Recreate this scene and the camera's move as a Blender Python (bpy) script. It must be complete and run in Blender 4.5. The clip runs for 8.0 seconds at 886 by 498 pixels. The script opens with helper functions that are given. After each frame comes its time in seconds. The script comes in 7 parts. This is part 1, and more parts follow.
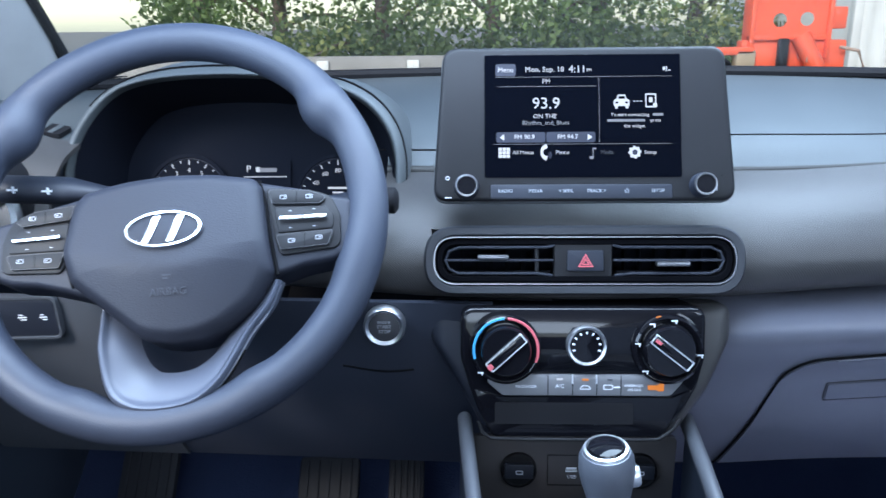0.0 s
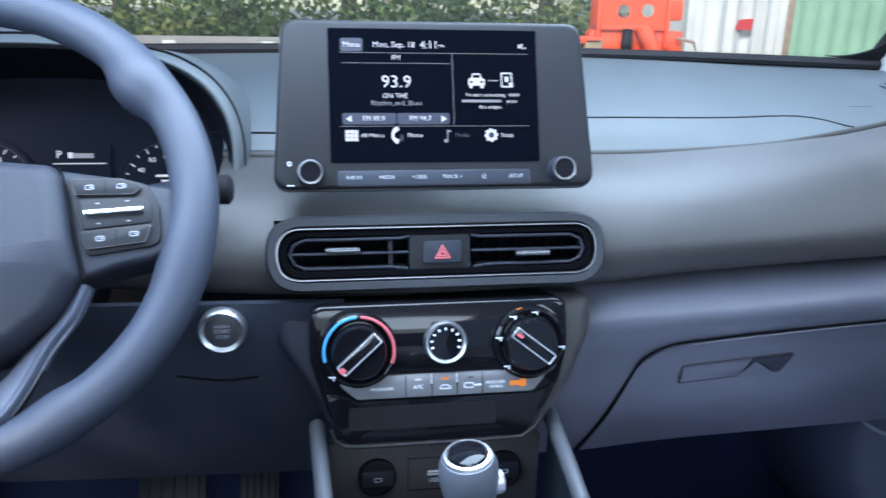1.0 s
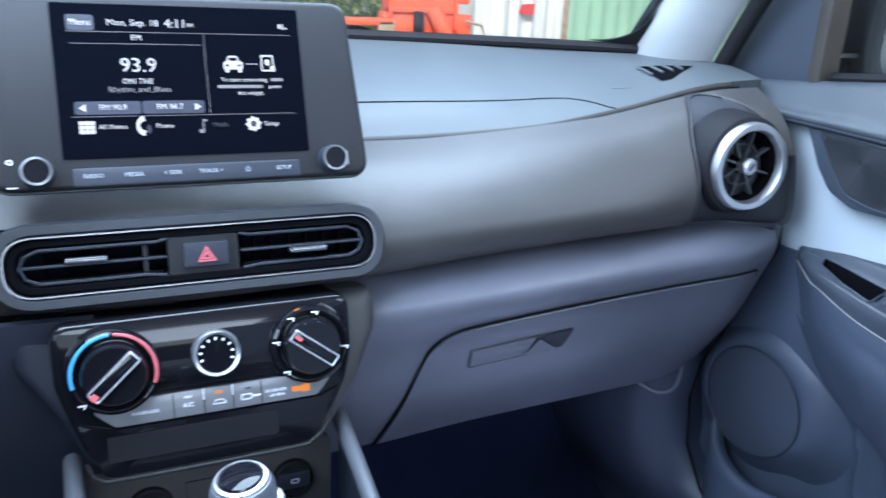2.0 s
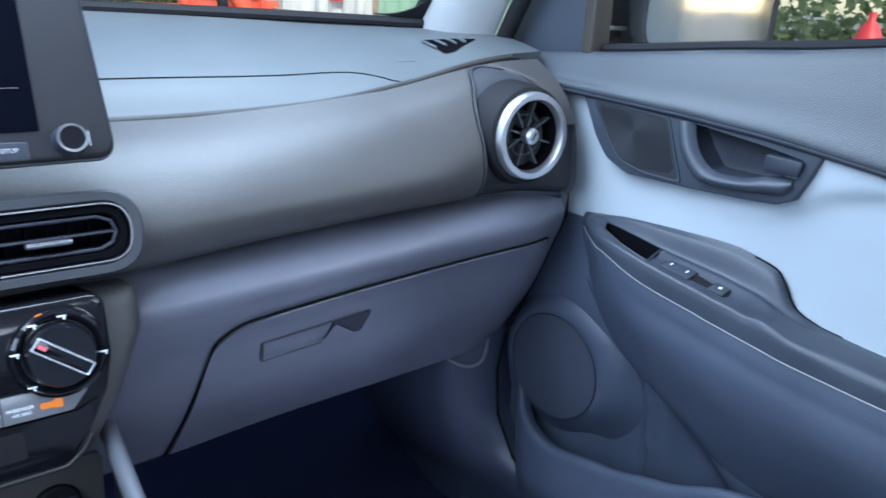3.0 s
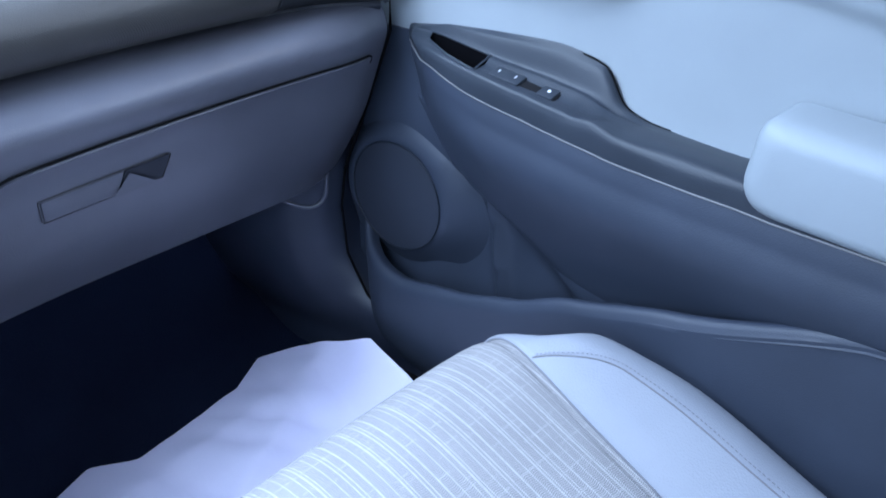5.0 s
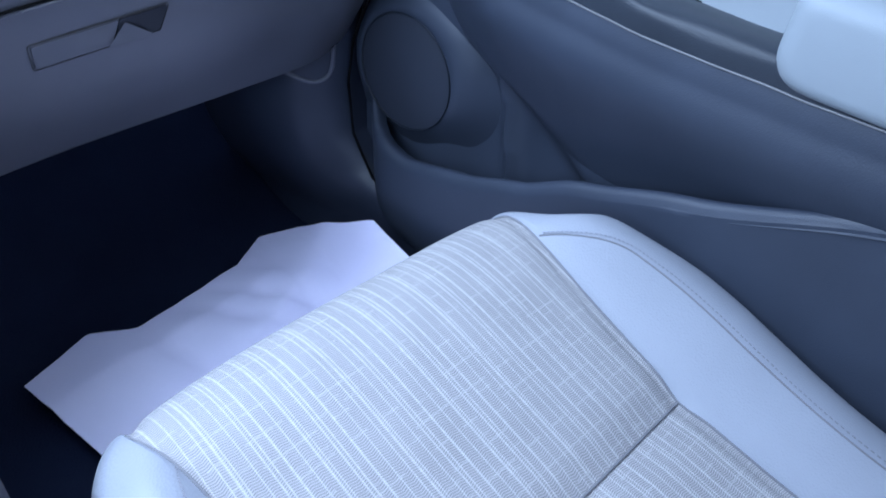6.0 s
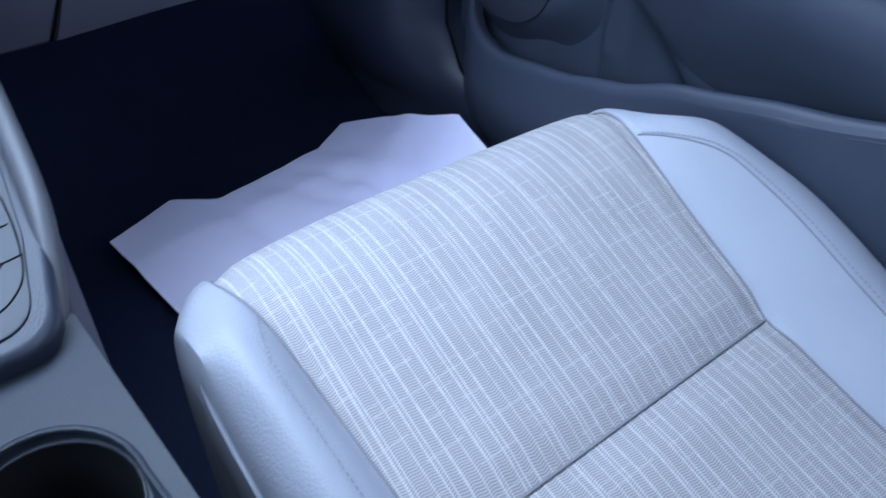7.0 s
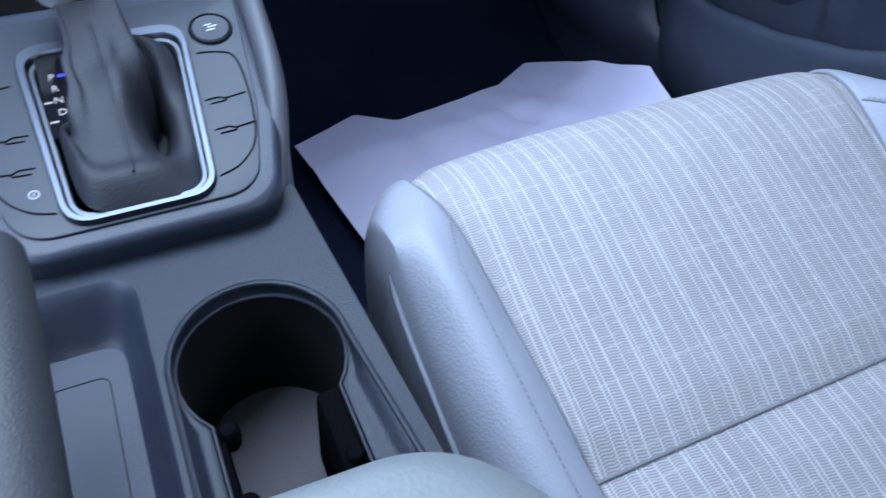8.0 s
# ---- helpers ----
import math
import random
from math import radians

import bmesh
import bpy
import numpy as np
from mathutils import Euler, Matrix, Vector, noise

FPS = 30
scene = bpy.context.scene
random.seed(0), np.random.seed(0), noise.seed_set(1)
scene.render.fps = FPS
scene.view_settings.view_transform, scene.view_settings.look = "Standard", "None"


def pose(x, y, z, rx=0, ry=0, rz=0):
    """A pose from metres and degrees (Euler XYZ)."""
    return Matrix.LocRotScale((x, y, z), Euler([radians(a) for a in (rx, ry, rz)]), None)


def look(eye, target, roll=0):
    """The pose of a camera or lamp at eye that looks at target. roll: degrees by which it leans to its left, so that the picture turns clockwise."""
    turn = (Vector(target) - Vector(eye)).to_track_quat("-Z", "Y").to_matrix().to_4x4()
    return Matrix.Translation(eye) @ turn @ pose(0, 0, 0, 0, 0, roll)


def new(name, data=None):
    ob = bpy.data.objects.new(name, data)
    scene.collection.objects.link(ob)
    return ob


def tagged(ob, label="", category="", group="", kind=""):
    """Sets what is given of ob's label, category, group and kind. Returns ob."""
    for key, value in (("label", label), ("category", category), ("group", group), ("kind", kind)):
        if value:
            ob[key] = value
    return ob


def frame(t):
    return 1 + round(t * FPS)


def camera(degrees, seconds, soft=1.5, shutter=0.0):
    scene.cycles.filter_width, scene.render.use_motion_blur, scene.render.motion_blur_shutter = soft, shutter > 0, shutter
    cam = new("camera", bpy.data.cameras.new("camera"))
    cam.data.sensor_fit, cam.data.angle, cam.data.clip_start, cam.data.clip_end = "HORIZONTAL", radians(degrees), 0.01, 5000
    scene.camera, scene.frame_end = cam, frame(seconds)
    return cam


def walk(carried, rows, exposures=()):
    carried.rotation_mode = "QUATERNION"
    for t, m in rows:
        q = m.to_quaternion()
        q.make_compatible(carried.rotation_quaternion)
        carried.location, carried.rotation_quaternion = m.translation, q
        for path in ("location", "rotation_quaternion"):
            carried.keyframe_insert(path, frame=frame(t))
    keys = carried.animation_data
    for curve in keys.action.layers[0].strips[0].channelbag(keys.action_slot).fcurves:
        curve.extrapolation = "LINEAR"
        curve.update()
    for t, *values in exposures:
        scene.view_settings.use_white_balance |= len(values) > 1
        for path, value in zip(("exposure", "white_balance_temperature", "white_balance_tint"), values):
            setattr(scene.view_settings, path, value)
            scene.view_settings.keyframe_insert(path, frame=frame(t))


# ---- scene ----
cam = camera(61.0, 8.0, shutter=0.35)
PATH = [
    (0, (-0.102, -0.001, 0.7001), (-0.17, 1.915, 0.131), -0.65),
    (0.5, (-0.104, 0.0336, 0.6936), (-0.026, 1.9431, 0.103), 0.17),
    (1, (-0.089, 0.0534, 0.6893), (0.204, 1.9378, 0.0843), 1.13),
    (1.5, (-0.074, 0.0676, 0.6913), (0.454, 1.8923, 0.0645), 1.95),
    (2, (-0.054, 0.0824, 0.6882), (0.722, 1.8134, 0.0549), 2.49),
    (2.2, (-0.049, 0.0878, 0.6939), (0.835, 1.7606, 0.0456), 2.84),
    (3.3, (0.01, 0.0889, 0.6667), (1.25, 1.5145, 0.0097), 2.33),
    (3.5, (0.018, 0.092, 0.6675), (1.305, 1.4593, -0.0206), 1.87),
    (4, (0.045, 0.0941, 0.6553), (1.39, 1.3528, -0.1244), 1.51),
    (4.5, (0.048, 0.1012, 0.6418), (1.416, 1.2648, -0.2365), 1.62),
    (4.7, (0.064, 0.0931, 0.6414), (1.397, 1.2558, -0.293), 1.43),
    (5.8, (0.082, 0.0807, 0.5921), (1.288, 1.1905, -0.5531), 2.98),
    (6, (0.076, 0.0867, 0.5927), (1.257, 1.1656, -0.6085), 3.67),
    (6.5, (0.072, 0.0893, 0.5725), (1.161, 1.1608, -0.7194), 4.89),
    (7, (0.061, 0.0915, 0.5603), (1.034, 1.1776, -0.8088), 5.79),
    (7.5, (0.04, 0.0945, 0.546), (0.853, 1.2241, -0.8903), 5.77),
    (8, (0.022, 0.094, 0.5391), (0.667, 1.2968, -0.9244), 5.10),
]
walk(cam, [(t, look(eye, target, roll)) for t, eye, target, roll in PATH], [(0, 0.82, 6250, 10), (1, 0.92, 6300, 10), (2, 1.10, 6340, 10), (3.5, 0.86, 6330, 10), (4.5, 0.78, 6150, 12), (5.8, 0.58, 6000, 13), (6.5, 0.46, 6060, 14), (8, 0.44, 6200, 14)])

# ---- light ----
SKY_TURN, SKY_HIGH = radians(150), radians(38)
world = bpy.data.worlds.new("sky")
world.use_nodes = True
scene.world = world
wn = world.node_tree.nodes
sky = wn.new("ShaderNodeTexSky")
sky.sky_type, sky.sun_disc, sky.sun_elevation, sky.sun_rotation = "NISHITA", False, SKY_HIGH, SKY_TURN
wn["Background"].inputs[1].default_value = 0.15
world.node_tree.links.new(sky.outputs[0], wn["Background"].inputs[0])

sun = new("sun", bpy.data.lights.new("sun", "SUN"))
sun.data.energy, sun.data.angle, sun.data.color = 2.2, radians(12), (1.0, 0.95, 0.88)
sun.matrix_world = look((-6, -10, 9), (0, 0, 0))


def window_lamp(name, eye, target, w, h, watts, colour=(0.58, 0.76, 1.0)):
    """Daylight that comes in through a window of the car."""
    lamp = new(name, bpy.data.lights.new(name, "AREA"))
    lamp.data.shape, lamp.data.size, lamp.data.size_y = "RECTANGLE", w, h
    lamp.data.energy, lamp.data.color = watts, colour
    lamp.matrix_world = look(eye, target)
    return lamp


window_lamp("windscreen_daylight", (0, 0.60, 0.95), (0.05, 0.50, 0.3), 1.1, 0.35, 14, (0.605, 0.77, 0.99))
window_lamp("driver_window_daylight", (-0.74, 0.1, 0.78), (0.4, 0.3, 0.3), 0.8, 0.3, 5.0)
window_lamp("passenger_window_daylight", (0.74, -0.20, 0.80), (0, 0.25, 0.3), 0.6, 0.28, 2.2)
window_lamp("rear_window_daylight", (0, -1.24, 0.86), (0, 0.6, 0.25), 1.0, 0.30, 4.8, (0.66, 0.79, 0.97))


# ---- materials ----
def material(name, colour, rough, metal=0.0, grain=0.0, grain_size=0.001, mottle=0.12, mottle_size=0.08, spec=0.5, coat=0.0, weave=0.0):
    """A surface with mottling and wear at a large scale and a moulded grain at a small one. Sizes in metres."""
    m = bpy.data.materials.new(name)
    m.use_nodes = True
    n, link = m.node_tree.nodes, m.node_tree.links.new
    p = n["Principled BSDF"]
    p.inputs["Metallic"].default_value = metal
    p.inputs["Specular IOR Level"].default_value = spec
    p.inputs["Coat Weight"].default_value = coat
    p.inputs["Coat Roughness"].default_value = 0.05
    where = n.new("ShaderNodeTexCoord")
    big = n.new("ShaderNodeTexNoise")
    big.inputs["Scale"].default_value, big.inputs["Detail"].default_value = 1 / mottle_size, 5
    link(where.outputs["Object"], big.inputs["Vector"])
    ramp = n.new("ShaderNodeValToRGB")
    ramp.color_ramp.elements[0].position, ramp.color_ramp.elements[1].position = 0.25, 0.75
    ramp.color_ramp.elements[0].color = (*[c * (1 - mottle) for c in colour], 1)
    ramp.color_ramp.elements[1].color = (*[min(1, c * (1 + mottle)) for c in colour], 1)
    link(big.outputs[0], ramp.inputs[0])
    link(ramp.outputs[0], p.inputs["Base Color"])
    ro = n.new("ShaderNodeMapRange")
    ro.inputs["To Min"].default_value, ro.inputs["To Max"].default_value = max(0, rough - 0.06), min(1, rough + 0.06)
    link(big.outputs[0], ro.inputs[0])
    link(ro.outputs[0], p.inputs["Roughness"])
    if grain:
        small = n.new("ShaderNodeTexVoronoi")
        small.inputs["Scale"].default_value = 1 / grain_size
        link(where.outputs["Object"], small.inputs["Vector"])
        bump = n.new("ShaderNodeBump")
        bump.inputs["Strength"].default_value, bump.inputs["Distance"].default_value = grain, grain_size * 0.3
        height = small.outputs["Distance"]
        if weave:
            # fine slanting rows pressed into the skin
            rows = n.new("ShaderNodeTexWave")
            rows.bands_direction, rows.wave_profile = "DIAGONAL", "SIN"
            rows.inputs["Scale"].default_value, rows.inputs["Distortion"].default_value = 0.314 / weave, 0.0
            link(where.outputs["Object"], rows.inputs["Vector"])
            both = n.new("ShaderNodeMath")
            both.operation = "MULTIPLY_ADD"
            both.inputs[1].default_value = 0.75
            link(rows.outputs["Fac"], both.inputs[0]), link(height, both.inputs[2])
            height = both.outputs[0]
        link(height, bump.inputs["Height"])
        link(bump.outputs[0], p.inputs["Normal"])
    return m


def glow(name, colour, strength):
    m = bpy.data.materials.new(name)
    m.use_nodes = True
    p = m.node_tree.nodes["Principled BSDF"]
    p.inputs["Base Color"].default_value = (*[0.1 * c for c in colour], 1)
    p.inputs["Emission Color"].default_value, p.inputs["Emission Strength"].default_value = (*colour, 1), strength
    p.inputs["Roughness"].default_value = 0.6
    return m


def leaf_material(name, colour):
    """Thin leaves that let some light through."""
    m = material(name, colour, 0.55, mottle=0.5, mottle_size=0.6)
    n, link = m.node_tree.nodes, m.node_tree.links.new
    p = n["Principled BSDF"]
    thin, mix = n.new("ShaderNodeBsdfTranslucent"), n.new("ShaderNodeMixShader")
    link(p.inputs["Base Color"].links[0].from_socket, thin.inputs[0])
    mix.inputs[0].default_value = 0.45
    link(p.outputs[0], mix.inputs[1]), link(thin.outputs[0], mix.inputs[2])
    link(mix.outputs[0], n["Material Output"].inputs[0])
    return m


def pane_material(name, tint):
    m = bpy.data.materials.new(name)
    m.use_nodes = True
    n, link = m.node_tree.nodes, m.node_tree.links.new
    clear, gloss, mix, fres = n.new("ShaderNodeBsdfTransparent"), n.new("ShaderNodeBsdfGlossy"), n.new("ShaderNodeMixShader"), n.new("ShaderNodeLayerWeight")
    clear.inputs[0].default_value = (*tint, 1)
    gloss.inputs["Roughness"].default_value = 0.02
    fres.inputs[0].default_value = 0.12
    link(fres.outputs["Facing"], mix.inputs[0]), link(clear.outputs[0], mix.inputs[1]), link(gloss.outputs[0], mix.inputs[2])
    link(mix.outputs[0], n["Material Output"].inputs[0])
    return m


def fabric_material(name, colour, pale):
    """Woven cloth: cross ribs, with groups of pale threads along the seat."""
    m = material(name, colour, 0.9, mottle=0.07, mottle_size=0.05, spec=0.2)
    n, link = m.node_tree.nodes, m.node_tree.links.new
    p = n["Principled BSDF"]
    base = p.inputs["Base Color"].links[0].from_socket
    at = n.new("ShaderNodeTexCoord")
    split = n.new("ShaderNodeSeparateXYZ")
    link(at.outputs["Object"], split.inputs[0])

    def calc(op, a, b=None, c=None):
        k = n.new("ShaderNodeMath")
        k.operation = op
        for i, v in enumerate((a, b, c)):
            if v is None:
                continue
            if hasattr(v, "is_linked"):
                link(v, k.inputs[i])
            else:
                k.inputs[i].default_value = v
        return k.outputs[0]

    x, y = split.outputs[0], split.outputs[1]
    lines = None
    # pale lines at several places within each repeat of 91 mm
    turn = calc("FRACT", calc("DIVIDE", calc("ADD", x, 2.0), 0.091))
    for centre, half in ((0.030, 0.0075), (0.065, 0.0060), (0.145, 0.0090), (0.245, 0.0045), (0.340, 0.0050), (0.395, 0.0100), (0.425, 0.0050), (0.525, 0.0045), (0.600, 0.0060), (0.635, 0.0055), (0.715, 0.0090), (0.815, 0.0045), (0.905, 0.0095), (0.935, 0.0045)):
        one = calc("SUBTRACT", 1.0, calc("SMOOTH_MIN", calc("DIVIDE", calc("ABSOLUTE", calc("SUBTRACT", turn, centre)), half * 1.35), 1.0, 0.2))
        lines = one if lines is None else calc("MAXIMUM", lines, one)
    # a fine twill that changes slant every few threads
    slant = calc("ABSOLUTE", calc("SUBTRACT", calc("FRACT", calc("DIVIDE", calc("ADD", x, 2.0), 0.0091)), 0.5))
    along_y = calc("ADD", y, calc("MULTIPLY", slant, 0.0022))
    rib = calc("SINE", calc("MULTIPLY", along_y, 2 * math.pi / 0.0016))
    # short pale cross threads, scattered from cell to cell
    cell_x, cell_y = calc("DIVIDE", calc("ADD", x, 2.0), 0.0130), calc("DIVIDE", calc("ADD", y, 2.0), 0.0057)
    cell = n.new("ShaderNodeCombineXYZ")
    link(calc("FLOOR", cell_x), cell.inputs[0])
    link(calc("FLOOR", cell_y), cell.inputs[1])
    chance = n.new("ShaderNodeTexWhiteNoise")
    chance.noise_dimensions = "2D"
    link(cell.outputs[0], chance.inputs["Vector"])
    bands = calc("MULTIPLY", calc("LESS_THAN", calc("FRACT", cell_y), 0.17), calc("GREATER_THAN", chance.outputs[0], 0.80))
    rows = calc("LESS_THAN", calc("FRACT", calc("DIVIDE", calc("ADD", y, 2.0), 0.0171)), 0.07)
    bands = calc("MAXIMUM", bands, calc("MULTIPLY", rows, calc("MULTIPLY", calc("GREATER_THAN", chance.outputs[0], 0.45), 1.35)))
    thread = calc("SINE", calc("MULTIPLY", calc("ADD", y, calc("MULTIPLY", x, 0.9)), 2 * math.pi / 0.0016))
    fray = n.new("ShaderNodeTexNoise")
    fray.inputs["Scale"].default_value = 220
    link(at.outputs["Object"], fray.inputs["Vector"])
    broken = calc("MULTIPLY", lines, calc("ADD", calc("MULTIPLY", thread, 0.34), calc("ADD", fray.outputs[0], 0.22)))
    mix = n.new("ShaderNodeMix")
    mix.data_type = "RGBA"
    woven = calc("MAXIMUM", broken, calc("MULTIPLY", bands, calc("MULTIPLY", fray.outputs[0], 0.36)))
    link(calc("MINIMUM", woven, 1.0), mix.inputs[0])
    dark = n.new("ShaderNodeMix")
    dark.data_type, dark.blend_type = "RGBA", "MULTIPLY"
    link(calc("MULTIPLY", calc("ADD", rib, 1.0), 0.31), dark.inputs[0])
    link(base, dark.inputs[6])
    dark.inputs[7].default_value = (0.35, 0.35, 0.38, 1)
    link(dark.outputs[2], mix.inputs[6])
    mix.inputs[7].default_value = (*pale, 1)
    link(mix.outputs[2], p.inputs["Base Color"])
    bump = n.new("ShaderNodeBump")
    bump.inputs["Strength"].default_value, bump.inputs["Distance"].default_value = 0.3, 0.0004
    link(calc("ADD", rib, calc("MULTIPLY", lines, 1.2)), bump.inputs["Height"])
    link(bump.outputs[0], p.inputs["Normal"])
    return m


DASH = material("dash_plastic", (0.060, 0.064, 0.074), 0.48, grain=0.35, grain_size=0.0012)
DASH_TOP = material("dash_top_plastic", (0.054, 0.062, 0.067), 0.60, grain=0.35, grain_size=0.0013)
DASH_LOW = material("lower_dash_plastic", (0.105, 0.109, 0.138), 0.35, grain=0.3, grain_size=0.0012)
DASH_END = material("dash_end_plastic", (0.022, 0.024, 0.030), 0.60, grain=0.3, grain_size=0.0012)
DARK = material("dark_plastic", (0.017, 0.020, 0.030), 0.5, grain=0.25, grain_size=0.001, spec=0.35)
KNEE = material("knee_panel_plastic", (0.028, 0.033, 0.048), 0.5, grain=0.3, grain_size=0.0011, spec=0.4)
PAD_ROLL = material("pad_edge_skin", (0.016, 0.015, 0.014), 0.65, grain=0.3, grain_size=0.0011)
SEAM = material("gap_shadow_rubber", (0.005, 0.005, 0.006), 0.9, spec=0.1)
GLOSS_BLACK = material("gloss_black", (0.005, 0.005, 0.007), 0.05, mottle=0.02, spec=0.35)
VANE = material("vane_plastic", (0.05, 0.053, 0.062), 0.4)
VENT_BLACK = material("vent_black", (0.004, 0.004, 0.005), 0.7, mottle=0.05, spec=0.0)
MIRROR = material("mirror_silver", (0.85, 0.87, 0.88), 0.06, metal=1.0, mottle=0.01)
TRIM_SILVER = material("vent_trim_silver", (0.24, 0.245, 0.265), 0.32, metal=1.0, mottle=0.05)
BRAKE_GRIP = material("brake_grip_skin", (0.032, 0.034, 0.038), 0.55, grain=0.4, grain_size=0.0012)
GUNMETAL = material("gunmetal_plastic", (0.048, 0.048, 0.054), 0.42, grain=0.15, grain_size=0.0008)
CLUSTER_BLACK = material("cluster_black", (0.003, 0.004, 0.008), 0.8, mottle=0.05, spec=0.1)
BUTTON_GREY = material("button_grey", (0.150, 0.150, 0.158), 0.4, mottle=0.05)
GEAR_CHROME = material("brushed_gear_frame", (0.10, 0.11, 0.135), 0.34, metal=1.0, mottle=0.05)
TRIM_DARK = material("dark_satin_trim", (0.10, 0.11, 0.13), 0.35, metal=0.6, mottle=0.05)
MATT_BLACK = material("matt_black", (0.008, 0.008, 0.010), 0.7, spec=0.2)
CHROME = material("chrome", (0.85, 0.86, 0.88), 0.22, metal=1.0, mottle=0.03)
SATIN = material("satin_silver", (0.72, 0.73, 0.76), 0.38, metal=1.0, mottle=0.05)
LEATHER = material("wheel_rubber", (0.030, 0.036, 0.054), 0.50, grain=0.30, grain_size=0.0010, spec=0.38)
HUB = material("hub_plastic", (0.016, 0.018, 0.027), 0.55, grain=0.35, grain_size=0.0011, spec=0.30)
SPOKE = material("spoke_silver_grey", (0.062, 0.07, 0.095), 0.42, mottle=0.05)
DOOR_DARK = material("door_dark_plastic", (0.030, 0.037, 0.050), 0.46, grain=0.35, grain_size=0.0012, spec=0.38)
DOOR_LIGHT = material("door_pale_grey", (0.31, 0.345, 0.375), 0.55, grain=0.25, grain_size=0.001, mottle=0.04)
LEATHERETTE = material("pale_leatherette", (0.295, 0.313, 0.36), 0.52, grain=0.45, grain_size=0.0018, mottle=0.05)
FABRIC = fabric_material("striped_seat_cloth", (0.392, 0.384, 0.390), (0.57, 0.56, 0.57))
CARPET = material("black_carpet", (0.013, 0.018, 0.038), 1.0, spec=0.05, grain=0.9, grain_size=0.003)
ARM_CLOTH = material("armrest_pale_leatherette", (0.17, 0.185, 0.19), 0.55, grain=0.4, grain_size=0.0018, mottle=0.05)
PAPER = material("floor_paper", (0.77, 0.755, 0.97), 0.8, grain=0.05, grain_size=0.002, mottle=0.05, mottle_size=0.15)
HEADLINER = material("headliner_cloth", (0.74, 0.70, 0.66), 0.9)
PILLAR = material("pillar_grey", (0.29, 0.30, 0.31), 0.6, grain=0.2, grain_size=0.001)
CONSOLE = material("console_plastic", (0.013, 0.018, 0.028), 0.5, grain=0.35, grain_size=0.0012, spec=0.38)
PLATE = material("console_plate_silver_grey", (0.021, 0.027, 0.038), 0.44, mottle=0.05, spec=0.40)
THREAD = material("grey_thread", (0.22, 0.22, 0.25), 0.9)
INK = material("white_print", (0.75, 0.76, 0.80), 0.6, mottle=0.02)
GREY_INK = material("grey_print", (0.30, 0.31, 0.34), 0.6, mottle=0.02)
DASH_FACE = material("dash_face_plastic", (0.044, 0.042, 0.042), 0.46, grain=0.40, grain_size=0.0011, weave=0.0012)
HOUSING = material("grey_housing_plastic", (0.012, 0.012, 0.014), 0.48, grain=0.15, grain_size=0.0008, mottle=0.05, spec=0.22)
HUB_PRINT = material("moulded_lettering", (0.024, 0.027, 0.040), 0.6, mottle=0.02)
RED_MARK = material("red_print", (0.55, 0.10, 0.12), 0.5, mottle=0.02)
BLUE_MARK = material("blue_print", (0.05, 0.32, 0.60), 0.5, mottle=0.02)
SCREEN = material("screen_glass", (0.0015, 0.002, 0.004), 0.06, mottle=0.02, spec=0.04)
DOOR_GRAIN = material("door_grained_trim", (0.034, 0.041, 0.050), 0.45, grain=0.55, grain_size=0.0009, weave=0.0019)
DOOR_LOW = material("door_lower_plastic", (0.036, 0.046, 0.070), 0.50, grain=0.3, grain_size=0.0012)
SPEAKER = material("speaker_mesh", (0.022, 0.028, 0.044), 0.7, grain=0.5, grain_size=0.0011)
RIBBED = material("ribbed_grille", (0.018, 0.020, 0.024), 0.75, spec=0.2)
BROWN_POST = material("window_channel", (0.035, 0.028, 0.024), 0.5)
SEAT_SEAM = material("seat_seam_shadow", (0.19, 0.19, 0.21), 0.9)
KNOB_GREY = material("knob_silver_grey", (0.115, 0.125, 0.15), 0.38, metal=0.3, grain=0.25, grain_size=0.0012, mottle=0.06)
KICK = material("kick_panel_plastic", (0.030, 0.037, 0.060), 0.48, grain=0.3, grain_size=0.0012)
SOCKET_PANEL = material("warm_dark_plastic", (0.055, 0.050, 0.052), 0.5, grain=0.2, grain_size=0.0010)
CUP_MAT = material("cup_mat_rubber", (0.085, 0.078, 0.085), 0.8, grain=0.6, grain_size=0.002)
CONSOLE_DARK = material("console_dark_plastic", (0.019, 0.025, 0.041), 0.45, grain=0.3, grain_size=0.0012)
BOOT = material("dark_leather", (0.018, 0.020, 0.026), 0.56, spec=0.35, grain=0.5, grain_size=0.0012)
GRAVEL = material("gravel_ground", (0.20, 0.19, 0.17), 0.9, grain=0.5, grain_size=0.05, mottle=0.3, mottle_size=1.5)
CONCRETE = material("barrier_concrete", (0.30, 0.29, 0.28), 0.9, grain=0.3, grain_size=0.02, mottle=0.2, mottle_size=0.4)
WHITE_PAINT = material("white_steel_paint", (0.70, 0.70, 0.68), 0.5, mottle=0.1, mottle_size=0.3)
PALE_STEEL = material("pale_steel", (0.50, 0.53, 0.55), 0.5)
GREEN_PAINT = material("faded_green_paint", (0.28, 0.46, 0.33), 0.6, mottle=0.15, mottle_size=0.4)
RUST = material("rusty_steel", (0.36, 0.26, 0.20), 0.8, mottle=0.3, mottle_size=0.1)
RED_PAINT = material("red_paint", (0.60, 0.04, 0.04), 0.5)
ORANGE = material("orange_machine_paint", (0.85, 0.11, 0.04), 0.45, mottle=0.12, mottle_size=0.2)
TAN_PAINT = material("tan_paint", (0.35, 0.27, 0.18), 0.6)
